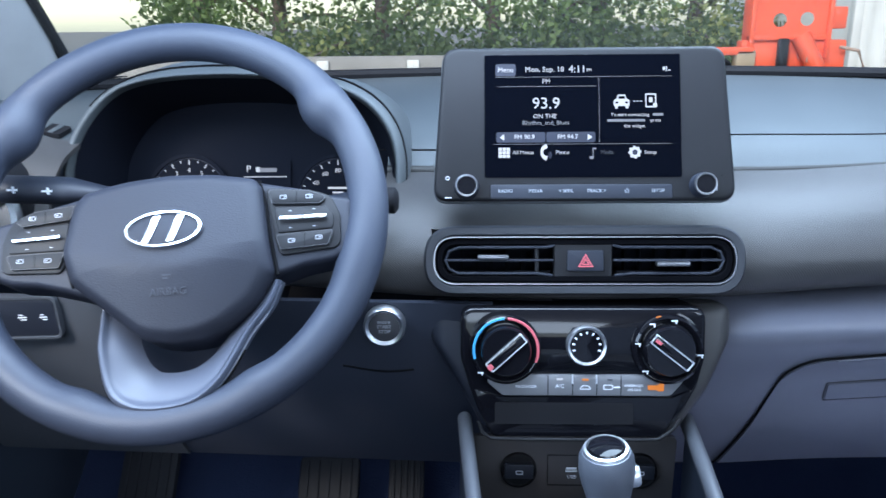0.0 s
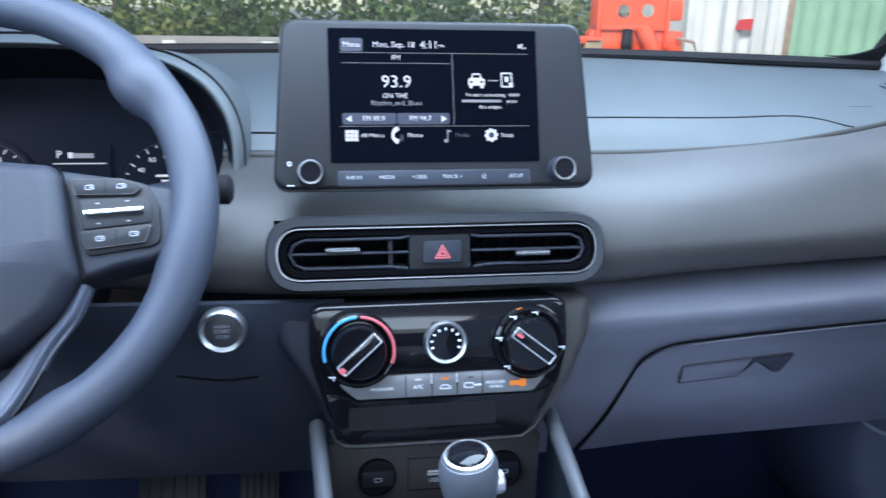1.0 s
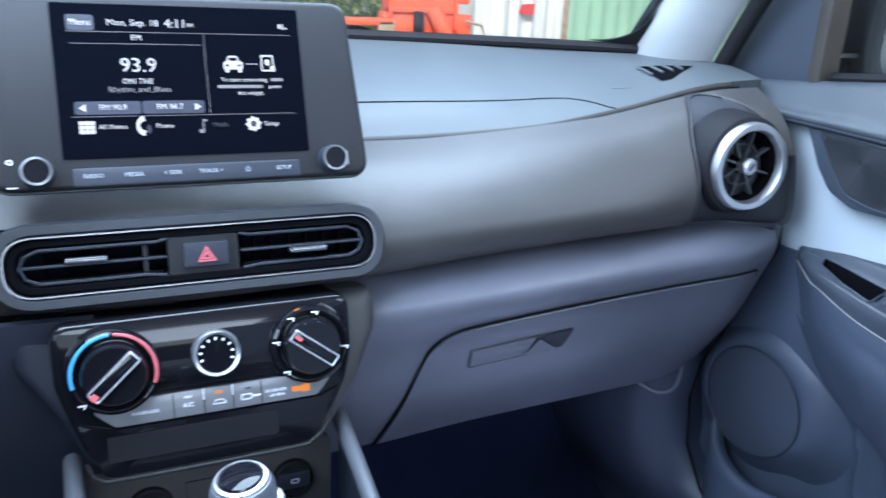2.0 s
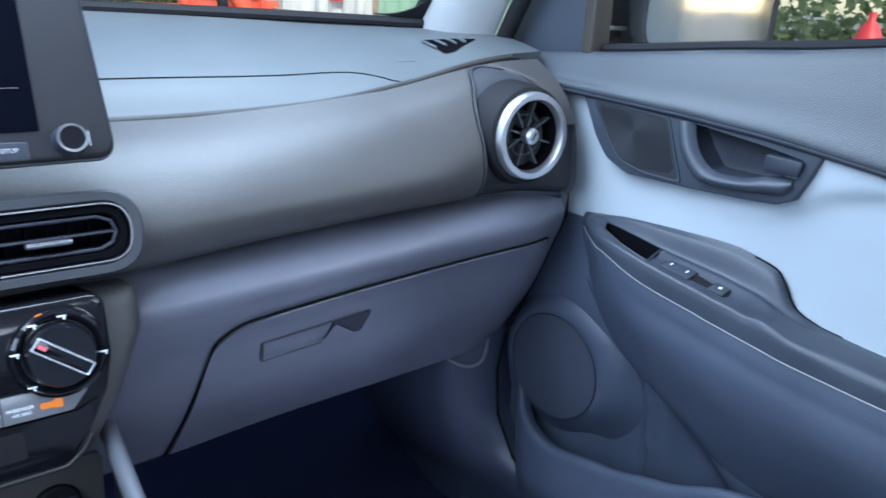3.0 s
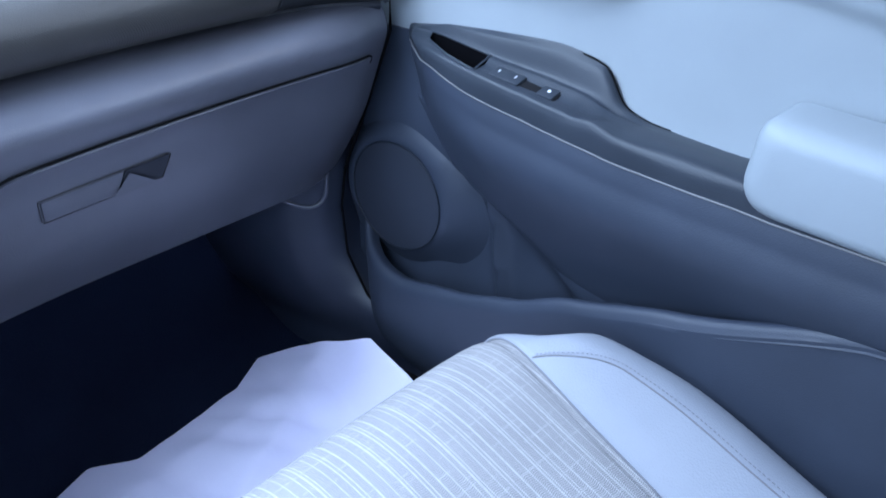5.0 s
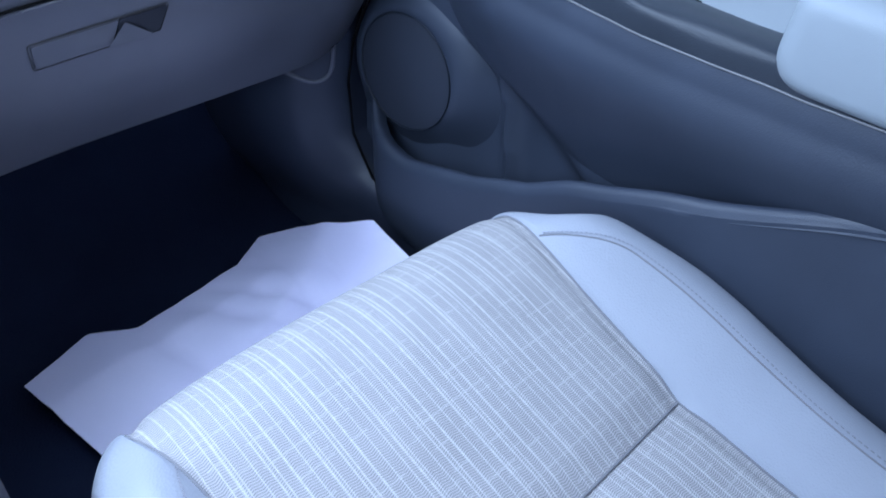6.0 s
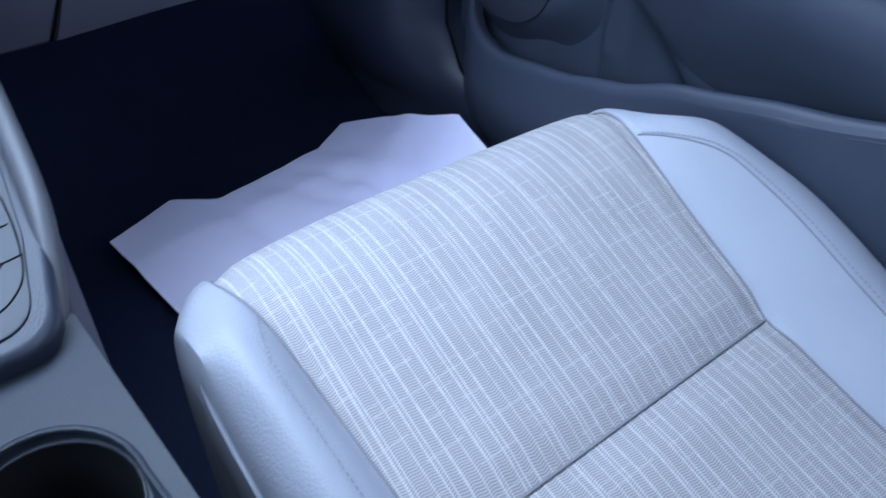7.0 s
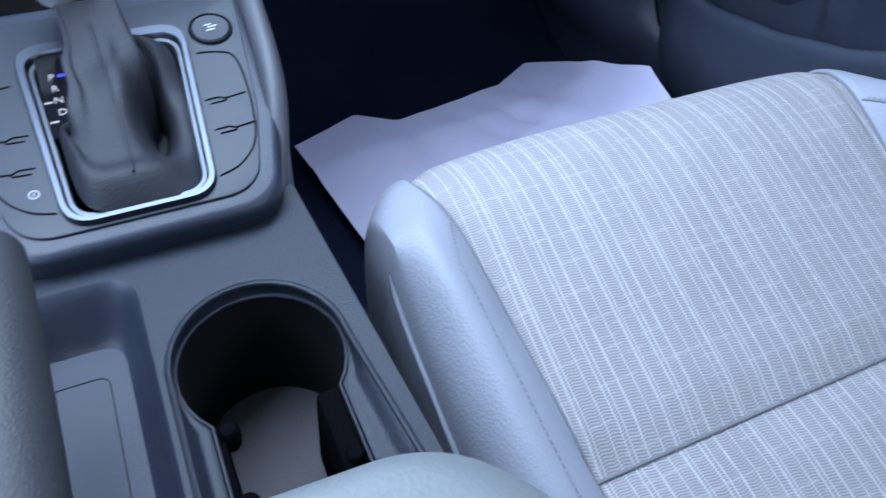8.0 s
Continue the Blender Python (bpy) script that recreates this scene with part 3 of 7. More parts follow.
def arch_side(x, z):
    """Below 0 inside the arched recess round the end vent."""
    dx, dz = x - 0.549, z - 0.541
    return -dx - 0.058 if dz < 0 else math.hypot(dx, dz) - 0.058


def end_skin(u, v):
    p = section(FACE, 0.45 + 0.175 * u, v)
    inner = 1 / (1 + math.exp(min(40.0, max(-40.0, arch_side(p.x, p.z) / 0.0008))))
    return p + Vector((0, 0.009 * inner, 0))


def split_arch(keep):
    """The end of the facing outside or inside its arched edge."""
    bm = grid_bm(end_skin, 130, 110)
    drop = [f for f in bm.faces if (arch_side(f.calc_center_median().x, f.calc_center_median().z) < 0) != keep]
    bmesh.ops.delete(bm, geom=drop, context="FACES")
    return bm


part("face_panel", split_arch(False), DASH_FACE, dash, "dark fine-grained dash facing")
part("vent_recess", split_arch(True), DASH_END, dash, "smooth dark recess round the end vent")


def arch_line(i):
    """A point of the arched edge, from the foot of the facing up and over."""
    if i <= 20:
        x, z = 0.491, 0.476 + 0.065 * i / 20
    else:
        a = math.pi * (1 - 0.64 * (i - 20) / 40)
        x, z = 0.549 + 0.058 * math.cos(a), 0.541 + 0.058 * math.sin(a)
    v = min((abs(section(FACE, x, k / 240).z - z), k / 240) for k in range(241))[1]
    return section(FACE, x, v)


part("arch_lip", sweep_bm([arch_line(i) + Vector((0.0010, 0.0012, -0.0006)) for i in range(57)], 0.0012, 8), DASH_END, dash, "rounded arched edge over the vent")
part("driver_face_panel", grid_bm(lambda u, v: face_skin(-0.185 * u, v), 34, 80, 0.006), DASH_FACE, dash, "dark fine-grained dash facing")
part("driver_face_panel", grid_bm(lambda u, v: section(FACE, -0.495 - 0.13 * u, v, True), 16, 36, 0.006), DASH_FACE, dash, "dark fine-grained dash facing")
part("driver_face_panel", grid_bm(lambda u, v: section(FACE, -0.185 - 0.31 * u, 0.56 + 0.44 * v, True), 30, 16, 0.006), DASH_FACE, dash, "dark fine-grained dash facing")
part("lower_panel", grid_bm(lambda u, v: section(LOW, 0.09 + 0.535 * u, v), 64, 44, 0.006), DASH_LOW, dash, "grey lower dash moulding")
part("lower_edge", sweep_bm([section(LOW, 0.09 + 0.535 * i / 40, 1.0) + Vector((0, 0.004, 0.002)) for i in range(41)], 0.005, 8), DARK, dash)
part("under_face", sweep_bm([section(FACE, -0.02 + 0.64 * i / 40, 1.0) + Vector((0, 0.003, -0.001)) for i in range(41)], 0.0055, 8), DARK, dash, "dark joint under the facing")
part("end_cap", grid_bm(lambda u, v: Vector((0.6255, 0.0, 0.0)) + between(section(FACE, 0.625, u).xyz * Vector((0, 1, 1)), (0, 0.80, 0.54), v), 24, 4), DASH, dash)
part("end_cap", grid_bm(lambda u, v: Vector((0.6255, 0.0, 0.0)) + between(section(LOW, 0.625, u).xyz * Vector((0, 1, 1)), (0, 0.82, 0.36), v), 24, 4), DASH_LOW, dash)


def lower_driver(u, v):
    x = -0.08 - 0.58 * u
    return Vector((x, 0.645 + 0.03 * v + 0.08 * v * v + 0.03 * u, 0.455 - 0.235 * v))


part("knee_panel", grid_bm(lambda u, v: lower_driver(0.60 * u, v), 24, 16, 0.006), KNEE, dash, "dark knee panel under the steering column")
part("knee_panel", grid_bm(lambda u, v: lower_driver(0.604 + 0.396 * u, v) + Vector((0, -0.003, 0)), 24, 16, 0.006), DASH, dash, "grey knee panel beside the column")
part("knee_seam", sweep_bm([lower_driver(0.13 + 0.12 * i / 12, 0.32 + 0.015 * math.sin(i / 3)) + Vector((0, -0.001, 0)) for i in range(13)], 0.0010, 6), SEAM, dash)
part("knee_seam", sweep_bm([lower_driver(0.60 + 0.3 * i / 12, 0.36) + Vector((0, -0.001, 0)) for i in range(13)], 0.0010, 6), DASH, dash)

# corner defroster grille on the pad
def pad_point(x, y):
    v = min((abs(section(TOP, x, k / 200).y - y), k / 200) for k in range(201))[1]
    return section(TOP, x, v)


part("pad_seam", sweep_bm([pad_point(x, 0.798 - 0.046 * max(0.0, (x - 0.34) / 0.106) ** 5) + Vector((0, 0, 0.0003)) for x in [0.10 + 0.346 * i / 60 for i in range(61)]], 0.0008, 6), SEAM, top_pad, "fine moulded seam")
grille_line = round_poly([(0.522, 0.7815), (0.5355, 0.7800), (0.5856, 0.8053), (0.5560, 0.8210), (0.5260, 0.8366)], [0.003, 0.003, 0.002, 0.02, 0.002], 4)


def grille_skin(u, v):
    n = len(grille_line)
    x, y = grille_line[round(u * n) % n]
    x, y = x + (0.540 - x) * v, y + (0.806 - y) * v
    return pad_point(x, y) + Vector((0, 0, 0.0012))


dv = part("defroster_grille", grid_bm(grille_skin, len(grille_line), 6, 0, True), VENT_BLACK, dash, "black corner defroster outlet")
for k in range(4):
    a = Vector((0.5245 + 0.0130 * k, 0.8330 - 0.0062 * k, 0))
    b = a + Vector((-0.002, -0.034 + 0.005 * k, 0))
    part("slat", sweep_bm([pad_point(*between(a, b, 0.1 + 0.9 * i / 6).xy) + Vector((0, 0, 0.0020)) for i in range(7)], 0.0017, 6), DASH_TOP, dv)
part("sensor_line", sweep_bm([pad_point(*between((0.4698, 0.8022, 0), (0.4875, 0.7906, 0), i / 8).xy) + Vector((0, 0, 0.0004)) for i in range(9)], 0.0007, 6), DASH, dash, "small moulded mark")

lv = part("defroster_grille", prism_bm(rrect(0.050, 0.022, 0.004, 3), 0.005, Matrix.Translation(pad_point(-0.545, 0.775)) @ pose(0, 0, 0, 14, 8, -10) @ move(0, 0, -0.0025)), MATT_BLACK, dash, "black corner defroster outlet")
for k in range(3):
    part("slat", box_bm(-0.003, 0.003, -0.010, 0.010, 0.002, 0.0035, 0.0005, Matrix.Translation(pad_point(-0.545, 0.775)) @ pose(0, 0, 0, 14, 8, -10) @ move(-0.014 + 0.014 * k, 0)), DASH_TOP, lv)

# glove box: a lid set proud of the lower panel, with a shut line round it
def lid_left(v):
    return 0.205 - 0.021 * v


SHUT = 0.505


def lid_edge(v):
    """The lid's near edge, with its rounded upper corner."""
    k = max(0.0, 1 - v * (0.985 - SHUT) / 0.10)
    return lid_left(v) + 0.034 * (1 - math.sqrt(max(0.0, 1 - k * k)))


def lid_point(u, v, lift=0.003):
    v = v ** 1.5
    return section(LOW, lid_edge(v) + 0.004 + (0.594 - lid_edge(v)) * u, SHUT + 0.008 + (0.985 - SHUT) * v) + lift * outward(LOW, 0.4, SHUT + (0.985 - SHUT) * v)


glove = part("glove_box", grid_bm(lid_point, 44, 40, 0.003), DASH_LOW, dash, "closed grey glove box lid")
line = [section(LOW, lid_left(1 - i / 16), 1.0 - (0.90 - SHUT) * i / 16) for i in range(17)]
line += [section(LOW, lid_left(0) + 0.034 * (1 - math.cos(a)), SHUT + 0.10 - 0.10 * math.sin(a)) for a in [math.pi / 2 * i / 12 for i in range(1, 13)]]
line += [section(LOW, 0.248 + 0.346 * i / 40, SHUT) for i in range(1, 41)]
line += [section(LOW, 0.600, SHUT + 0.015 * i) for i in range(1, 4)]
part("gap", sweep_bm([p + Vector((0, -0.0016, -0.0006)) for p in line], 0.0012, 6), SEAM, glove, "dark shut line")
part("lid_lip", sweep_bm([lid_point(0.02 + 0.96 * i / 50, 0.0, 0.0026) + Vector((0, 0, -0.0002)) for i in range(51)], 0.0013, 8), DASH_LOW, glove, "rounded upper edge of the lid")
hu, hx = 0.665, 0.318
hn = outward(LOW, hx, hu)
h0 = section(LOW, hx, hu)
ha = (section(LOW, hx + 0.05, hu) - section(LOW, hx - 0.05, hu)).normalized()
hn = (hn - ha * hn.dot(ha)).normalized()
hb = hn.cross(ha)
h0 = h0 + 0.0034 * hn
hm = Matrix(((ha.x, hb.x, hn.x, h0.x), (ha.y, hb.y, hn.y, h0.y), (ha.z, hb.z, hn.z, h0.z), (0, 0, 0, 1)))
part("handle", ring_bm(round_poly([(-0.0650, -0.0135), (0.0430, -0.0135), (0.0530, 0.0135), (-0.0650, 0.0135)], 0.003, 4), round_poly([(-0.0643, -0.0128), (0.0426, -0.0128), (0.0523, 0.0128), (-0.0643, 0.0128)], 0.002, 4), 0.0012, hm, 0.0003), GUNMETAL, glove, "flush pull handle outline")
part("handle_flap", prism_bm(round_poly([(-0.0630, -0.0117), (0.000, -0.0117), (0.008, 0.0117), (-0.0630, 0.0117)], 0.002, 3), 0.0019, hm, 0.0008), DASH_LOW, glove, "flush pull flap")
# no real hollow: a dark plate paints its shade, a proud wedge its lit floor
fr = part("recess_shade", prism_bm(round_poly([(0.0010, -0.0118), (0.0420, -0.0118), (0.0512, 0.0118), (0.0090, 0.0118)], 0.002, 3), 0.0014, hm), DARK, glove, "finger recess's shade as a dark flat plate")
part("recess_lit_wedge", grid_bm(lambda u, v: hm @ between(between((-0.0060, -0.0116, 0.0046), (0.0360, -0.0116, 0.0046), u), (0.0125, 0.0085, 0.0022), v), 10, 8), DASH_LOW, fr, "raised wedge shaped as the recess's lit floor")



def circle(r, n=48):
    return [(r * math.cos(2 * math.pi * i / n), r * math.sin(2 * math.pi * i / n)) for i in range(n)]


def side_vent(x, y, z, turn):
    m = panel(x, y, z, 2, turn)
    v = part("side_vent", lathe_bm([(0.0555, -0.03), (0.0540, -0.006), (0.0505, 0.008), (0.0465, 0.010), (0.0455, -0.02)], m, 56), MATT_BLACK, dash, "black round side air vent")
    part("ring", ring_bm(circle(0.0460), circle(0.0368), 0.018, m, 0.005), SATIN, v, "satin silver trim ring")
    part("bowl", lathe_bm([(0.0366, 0.010), (0.034, -0.016), (0.001, -0.020)], m, 40, False), VENT_BLACK, v)
    part("hub_stem", lathe_bm([(0.011, -0.016), (0.0095, -0.002), (0.0080, 0.006)], m, 24), VENT_BLACK, v)
    for k in range(8):
        part("vane", box_bm(0.006, 0.0362, -0.0010, 0.0010, 0.003, 0.011, 0, m @ move(0, 0, -0.008, 28 + 45 * k)), VANE, v)
    part("inner_ring", ring_bm(circle(0.0225), circle(0.0210), 0.006, m @ move(0, 0, -0.005), 0.001), VANE, v)
    part("hub", lathe_bm([(0.0085, 0.004), (0.0085, 0.014), (0.006, 0.0165), (0.0005, 0.0165)], m, 24), SATIN, v, "silver hub knob")
    part("hub_slot", box_bm(-0.0008, 0.0008, -0.0045, 0.0045, 0.0165, 0.0170, 0, m @ move(0, 0, 0, -35)), DARK, v)
    return v


side_vent(0.547, 0.669, 0.535, -3)
side_vent(-0.560, 0.669, 0.535, 3)

# start button on the knee panel
sm = panel(-0.180, 0.646, 0.434, -3)
start = part("start_button", lathe_bm([(0.0196, -0.004), (0.0196, 0.003), (0.0176, 0.0058), (0.0148, 0.0040), (0.0146, 0.001)], sm), SATIN, dash, "chrome ring of the engine start button")
part("button_cap", lathe_bm([(0.0149, 0.0), (0.0149, 0.0030), (0.013, 0.0040), (0.0005, 0.0042)], sm), GUNMETAL, start, "dark grey push button")
writing("button_print", "START", 0.0046, sm @ move(0, 0.0005, 0.0047), GREY_INK, start)
writing("button_print", "STOP", 0.0046, sm @ move(0, -0.0045, 0.0047), GREY_INK, start)
writing("button_print", "ENGINE", 0.0034, sm @ move(0, 0.0050, 0.0047), GREY_INK, start)

# switch panel beside the column
gm = panel(-0.532, 0.664, 0.436, -6, 4)
sw = part("switch_panel", prism_bm(rrect(0.068, 0.040, 0.006), 0.006, gm, 0.002), DARK, dash, "black switch panel with two marked buttons")
part("panel_lip", ring_bm(rrect(0.074, 0.046, 0.008), rrect(0.0675, 0.0395, 0.006), 0.007, gm, 0.002), DASH, sw)
for k, (w, h) in enumerate(((0.008, 0.004), (0.007, 0.006))):
    bar("switch_mark", w, 0.0012, gm @ move(0.002 + 0.020 * k, 0.001, 0.0062), INK, sw)
    bar("switch_mark", w * 0.7, 0.0010, gm @ move(0.003 + 0.020 * k, -0.0015, 0.0062), INK, sw)
    bar("switch_mark", w * 0.5, 0.0010, gm @ move(0.001 + 0.020 * k, 0.0035, 0.0062), INK, sw)

# ---- instrument cluster under its cowl ----
cluster = thing("instrument_cluster", (-0.34, 0.80, 0.50), "black instrument cluster with two dials under a grey cowl", "instrument cluster")
ic = panel(-0.34, 0.735, 0.56, 15)
COWL = [(-0.150, -0.075), (-0.166, -0.020), (-0.160, 0.030), (-0.132, 0.072), (-0.095, 0.092), (-0.030, 0.099), (0.045, 0.097), (0.108, 0.086), (0.150, 0.058), (0.168, 0.010), (0.160, -0.075)]


def cowl_line(u, grow=1.0, z=0.0, lift=0.0):
    p = spline([(x, y, 0) for x, y in COWL], u)
    b = math.exp(-((p.x + 0.02) / 0.075) ** 4) * max(0.0, p.y) / 0.1
    side = min(1.0, max(0.0, (p.x - 0.02) / 0.09)) ** 2 * min(1.0, max(0.0, (p.y + 0.05) / 0.10))
    out_by = max(0.0, grow - 1.03) / 0.09 * side
    return ic @ Vector((p.x * grow - 0.004 * out_by, p.y * grow + lift * b + 0.014 * out_by, z))


def cowl(u, v):
    # from inside, over the front lip, and back over the outside
    rows = [(0.90, -0.075, 0.0), (0.955, -0.03, 0.0), (0.985, -0.004, 0.0), (1.0, 0.002, 0.0), (1.03, 0.0, 0.0), (1.055, -0.010, 0.006), (1.085, -0.040, 0.016), (1.12, -0.10, 0.012), (1.12, -0.17, -0.01)]
    g = spline(rows, v)
    return cowl_line(u, g.x, g.y, g.z)


cw = part("cowl", grid_bm(cowl, 60, 32), DASH_TOP, cluster, "grey cowl over the dials")
part("cowl_seam", sweep_bm([cowl(0.28 + 0.65 * i / 40, 0.60) + Vector((0, 0, 0.0012)) for i in range(41)], 0.0011, 6), SEAM, cw, "fine moulded seam")
part("inner_shroud", grid_bm(lambda u, v: cowl_line(u, 0.975 - 0.12 * v, -0.006 - 0.075 * v), 50, 8), CLUSTER_BLACK, cluster, "black shroud round the dials")
part("dial_plate", prism_bm([(x * 0.90, y * 0.90) for x, y in COWL], 0.002, ic @ move(0, 0, -0.084)), CLUSTER_BLACK, cluster, "black dial plate")
fm = ic @ move(-0.002, 0.0070, -0.079)


def gauge(x, y, numbers, first, step):
    g = part("gauge", lathe_bm([(0.047, 0.0), (0.047, 0.003), (0.043, 0.004), (0.0425, 0.0012), (0.0005, 0.001)], fm @ move(x, y, 0)), CLUSTER_BLACK, cluster, "black dial with white numbers and a blue rim")
    part("rim_light", ring_bm(circle(0.0425), circle(0.0415), 0.0022, fm @ move(x, y, 0), 0.0003), BLUE_LIT, g, "faint blue lit rim")
    for k in range(25):
        a = radians(first - step * k / 2)
        if math.sin(a) < -0.3:
            continue
        part("tick", box_bm(0.0355 if k % 2 == 0 else 0.038, 0.0405, -0.0005, 0.0005, 0.0012, 0.0016, 0, fm @ move(x, y, 0, math.degrees(a))), WHITE_LIT, g)
    for k, s in numbers:
        a = radians(first - step * k)
        writing("gauge_number", s, 0.0068, fm @ move(x + 0.029 * math.cos(a), y + 0.029 * math.sin(a), 0.0014), WHITE_LIT, g)
    return g


gauge(-0.069, -0.026, [(2, "2"), (3, "3"), (4, "4"), (5, "5"), (6, "6")], 205, 28.75)
g2 = gauge(0.0965, -0.027, [(2, "40"), (3, "60"), (4, "80"), (5, "100"), (6, "120")], 205, 28.75)
bar("gauge_mark", 0.022, 0.0022, fm @ move(0.0965, -0.017, 0.0014), WHITE_LIT, g2)
bar("gauge_mark", 0.012, 0.0018, fm @ move(0.0965, -0.022, 0.0014), WHITE_LIT, g2)
td = part("trip_display", prism_bm(rrect(0.056, 0.040, 0.002, 3), 0.0015, fm @ move(0.0160, -0.006, 0)), CLUSTER_BLACK, cluster, "small black trip display")
writing("gear_letter", "P", 0.0105, fm @ move(-0.0025, 0.004, 0.0018), WHITE_LIT, td)
bar("trip_digits", 0.020, 0.0045, fm @ move(0.0190, 0.003, 0.0018), GREY_LIT, td)
bar("fuel_mark", 0.0045, 0.0055, fm @ move(0.0080, 0.0035, 0.0018), WHITE_LIT, td)
bar("display_line", 0.048, 0.0009, fm @ move(0.0160, -0.0045, 0.0018), WHITE_LIT, td)

# ---- display ----
display = thing("infotainment_display", (0, 0.72, 0.56), "dark grey tablet-style touchscreen standing on the dashboard", "display")
dm = panel(0, 0.675, 0.614, 19.6)
shape = round_poly([(-0.1335, -0.068), (0.1325, -0.068), (0.1245, 0.070), (-0.1245, 0.070)], [0.013, 0.013, 0.014, 0.014], 8)
part("housing", prism_bm(shape, 0.020, dm @ move(0, 0, -0.016), 0.004, 0.97, 4), HOUSING, display)
part("rear_rim", ring_bm([(x * 1.006, y * 1.012) for x, y in shape], [(x * 0.99, y * 0.985) for x, y in shape], 0.006, dm @ move(0, 0, -0.010), 0.002), DASH, display, "lighter edge of the housing")
screen = part("screen", prism_bm(rrect(0.1725, 0.1095, 0.0015, 3), 0.0012, dm @ move(-0.0015, 0.0075, 0.0036)), SCREEN, display, "lit glossy touchscreen showing a radio page")
lm = dm @ move(0, 0, 0.0050)


def lit(name, text, size, x, y, mat=None, align="CENTER", wide=1.0):
    return writing(name, text, size, lm @ move(x / 1000, y / 1000), mat or WHITE_LIT, screen, align, 0.0001, wide)


def lit_bar(x0, y0, x1, y1, mat=None, r=0.0):
    return bar("screen_mark", abs(x1 - x0) / 1000, abs(y1 - y0) / 1000, lm @ move((x0 + x1) / 2000, (y0 + y1) / 2000), mat or WHITE_LIT, screen, r, 0.0001)


lit_bar(-78, 43.2, -60, 54.2, BLUE_LIT)
writing("screen_text", "Menu", 0.0062, lm @ move(-0.069, 0.0487, 0.0002), WHITE_LIT, screen)
lit("screen_text", "Mon, Sep. 18", 0.0066, -34.5, 49)
lit("screen_text", "4:11", 0.0090, -5.5, 49)
lit("screen_text", "PM", 0.0036, 4.8, 48.2)
lit_bar(69.5, 47.5, 71.5, 50.5), lit_bar(72.2, 46.5, 73.2, 51), lit_bar(74.2, 47, 76, 48)
lit_bar(-78.4, 42.2, 77.6, 42.5, GREY_LIT)
lit("screen_text", "FM", 0.0058, -33, 38.3)
lit_bar(-76.8, 33.75, 10.7, 34.05, GREY_LIT)
lit_bar(13.2, -16.5, 13.5, 42.4, GREY_LIT)
lit("screen_text", "93.9", 0.0145, -33.2, 18.3)
lit("screen_text", "ON THE", 0.0056, -34.5, 7)
lit("screen_text", "Rhythm_and_Blues", 0.0054, -33.6, 1.2, GREY_LIT)
lit_bar(-77.4, -16.3, -34.2, -7, BLUE_LIT), lit_bar(-33.2, -16.3, 9.7, -7, BLUE_LIT)
up2 = lm @ move(0, 0, 0.0002)
writing("screen_text", "FM 90.9", 0.0056, up2 @ move(-0.0525, -0.0115), WHITE_LIT, screen)
writing("screen_text", "FM 94.7", 0.0056, up2 @ move(-0.0145, -0.0115), WHITE_LIT, screen)
for x, s in ((-0.0722, -1), (0.0048, 1)):
    part("screen_arrow", prism_bm([(0.0022 * s, 0), (-0.0018 * s, 0.0028 * s), (-0.0018 * s, -0.0028 * s)], 0.0002, up2 @ move(x, -0.0117)), WHITE_LIT, screen, smooth=False)
lit_bar(-79.8, -17.6, 76.7, -17.9, GREY_LIT)
for i in range(3):
    for j in range(3):
        lit_bar(-75.5 + 3.5 * i, -29.8 + 3.1 * j, -72.4 + 3.5 * i, -27.0 + 3.1 * j)
lit("screen_text", "All Menus", 0.0046, -53.7, -25.2)
part("phone_mark", sweep_bm([lm @ Vector((-0.0318 + 0.0055 * math.cos(a), -0.0250 + 0.0055 * math.sin(a), 0)) for a in [radians(100 + 160 * i / 14) for i in range(15)]], lambda s: 0.0010 + 0.0010 * abs(2 * s - 1), 6, flat=0.1, up=lm.to_3x3() @ Vector((0, 0, 1))), WHITE_LIT, screen)
for r in (0.0022, 0.0038):
    part("phone_wave", sweep_bm([lm @ Vector((-0.0330 + r * math.cos(a), -0.0275 + r * math.sin(a), 0.0001)) for a in [radians(-50 + 100 * i / 8) for i in range(9)]], 0.0006, 5, flat=0.1, up=lm.to_3x3() @ Vector((0, 0, 1))), BLUE_LIT, screen)
lit("screen_text", "Phone", 0.0047, -19.2, -25.3)
lit_bar(7.2, -30.5, 8.0, -21.0, GREY_LIT), lit_bar(8.0, -22.6, 10.5, -21.2, GREY_LIT), lit_bar(4.6, -31.2, 7.8, -28.6, GREY_LIT)
lit("screen_text", "Media", 0.0047, 20, -25.3, DIM_LIT)
gear = []
for i in range(32):
    r = 0.0058 if i % 4 < 2 else 0.0047
    gear.append((r * math.cos(2 * math.pi * i / 32), r * math.sin(2 * math.pi * i / 32)))
part("gear_mark", prism_bm(gear, 0.0001, lm @ move(0.0442, -0.0254)), WHITE_LIT, screen, smooth=False)
part("gear_centre", prism_bm(circle(0.0024, 16), 0.0001, lm @ move(0.0442, -0.0254, 0.0002)), BLUE_LIT, screen, smooth=False)
lit("screen_text", "Setup", 0.0047, 57.7, -25.5)
car_shape = round_poly([(-6.9, -4.2), (6.9, -4.2), (6.9, 1.2), (4.6, 2.0), (3.2, 6.0), (-3.2, 6.0), (-4.6, 2.0), (-6.9, 1.2)], 0.9, 3)
part("car_mark", prism_bm([(x / 1000, y / 1000) for x, y in car_shape], 0.0001, lm @ move(0.0331, 0.0200)), WHITE_LIT, screen, smooth=False)
bar("car_mark", 0.0060, 0.0024, lm @ move(0.0331, 0.0234, 0.0002), SCREEN, screen)
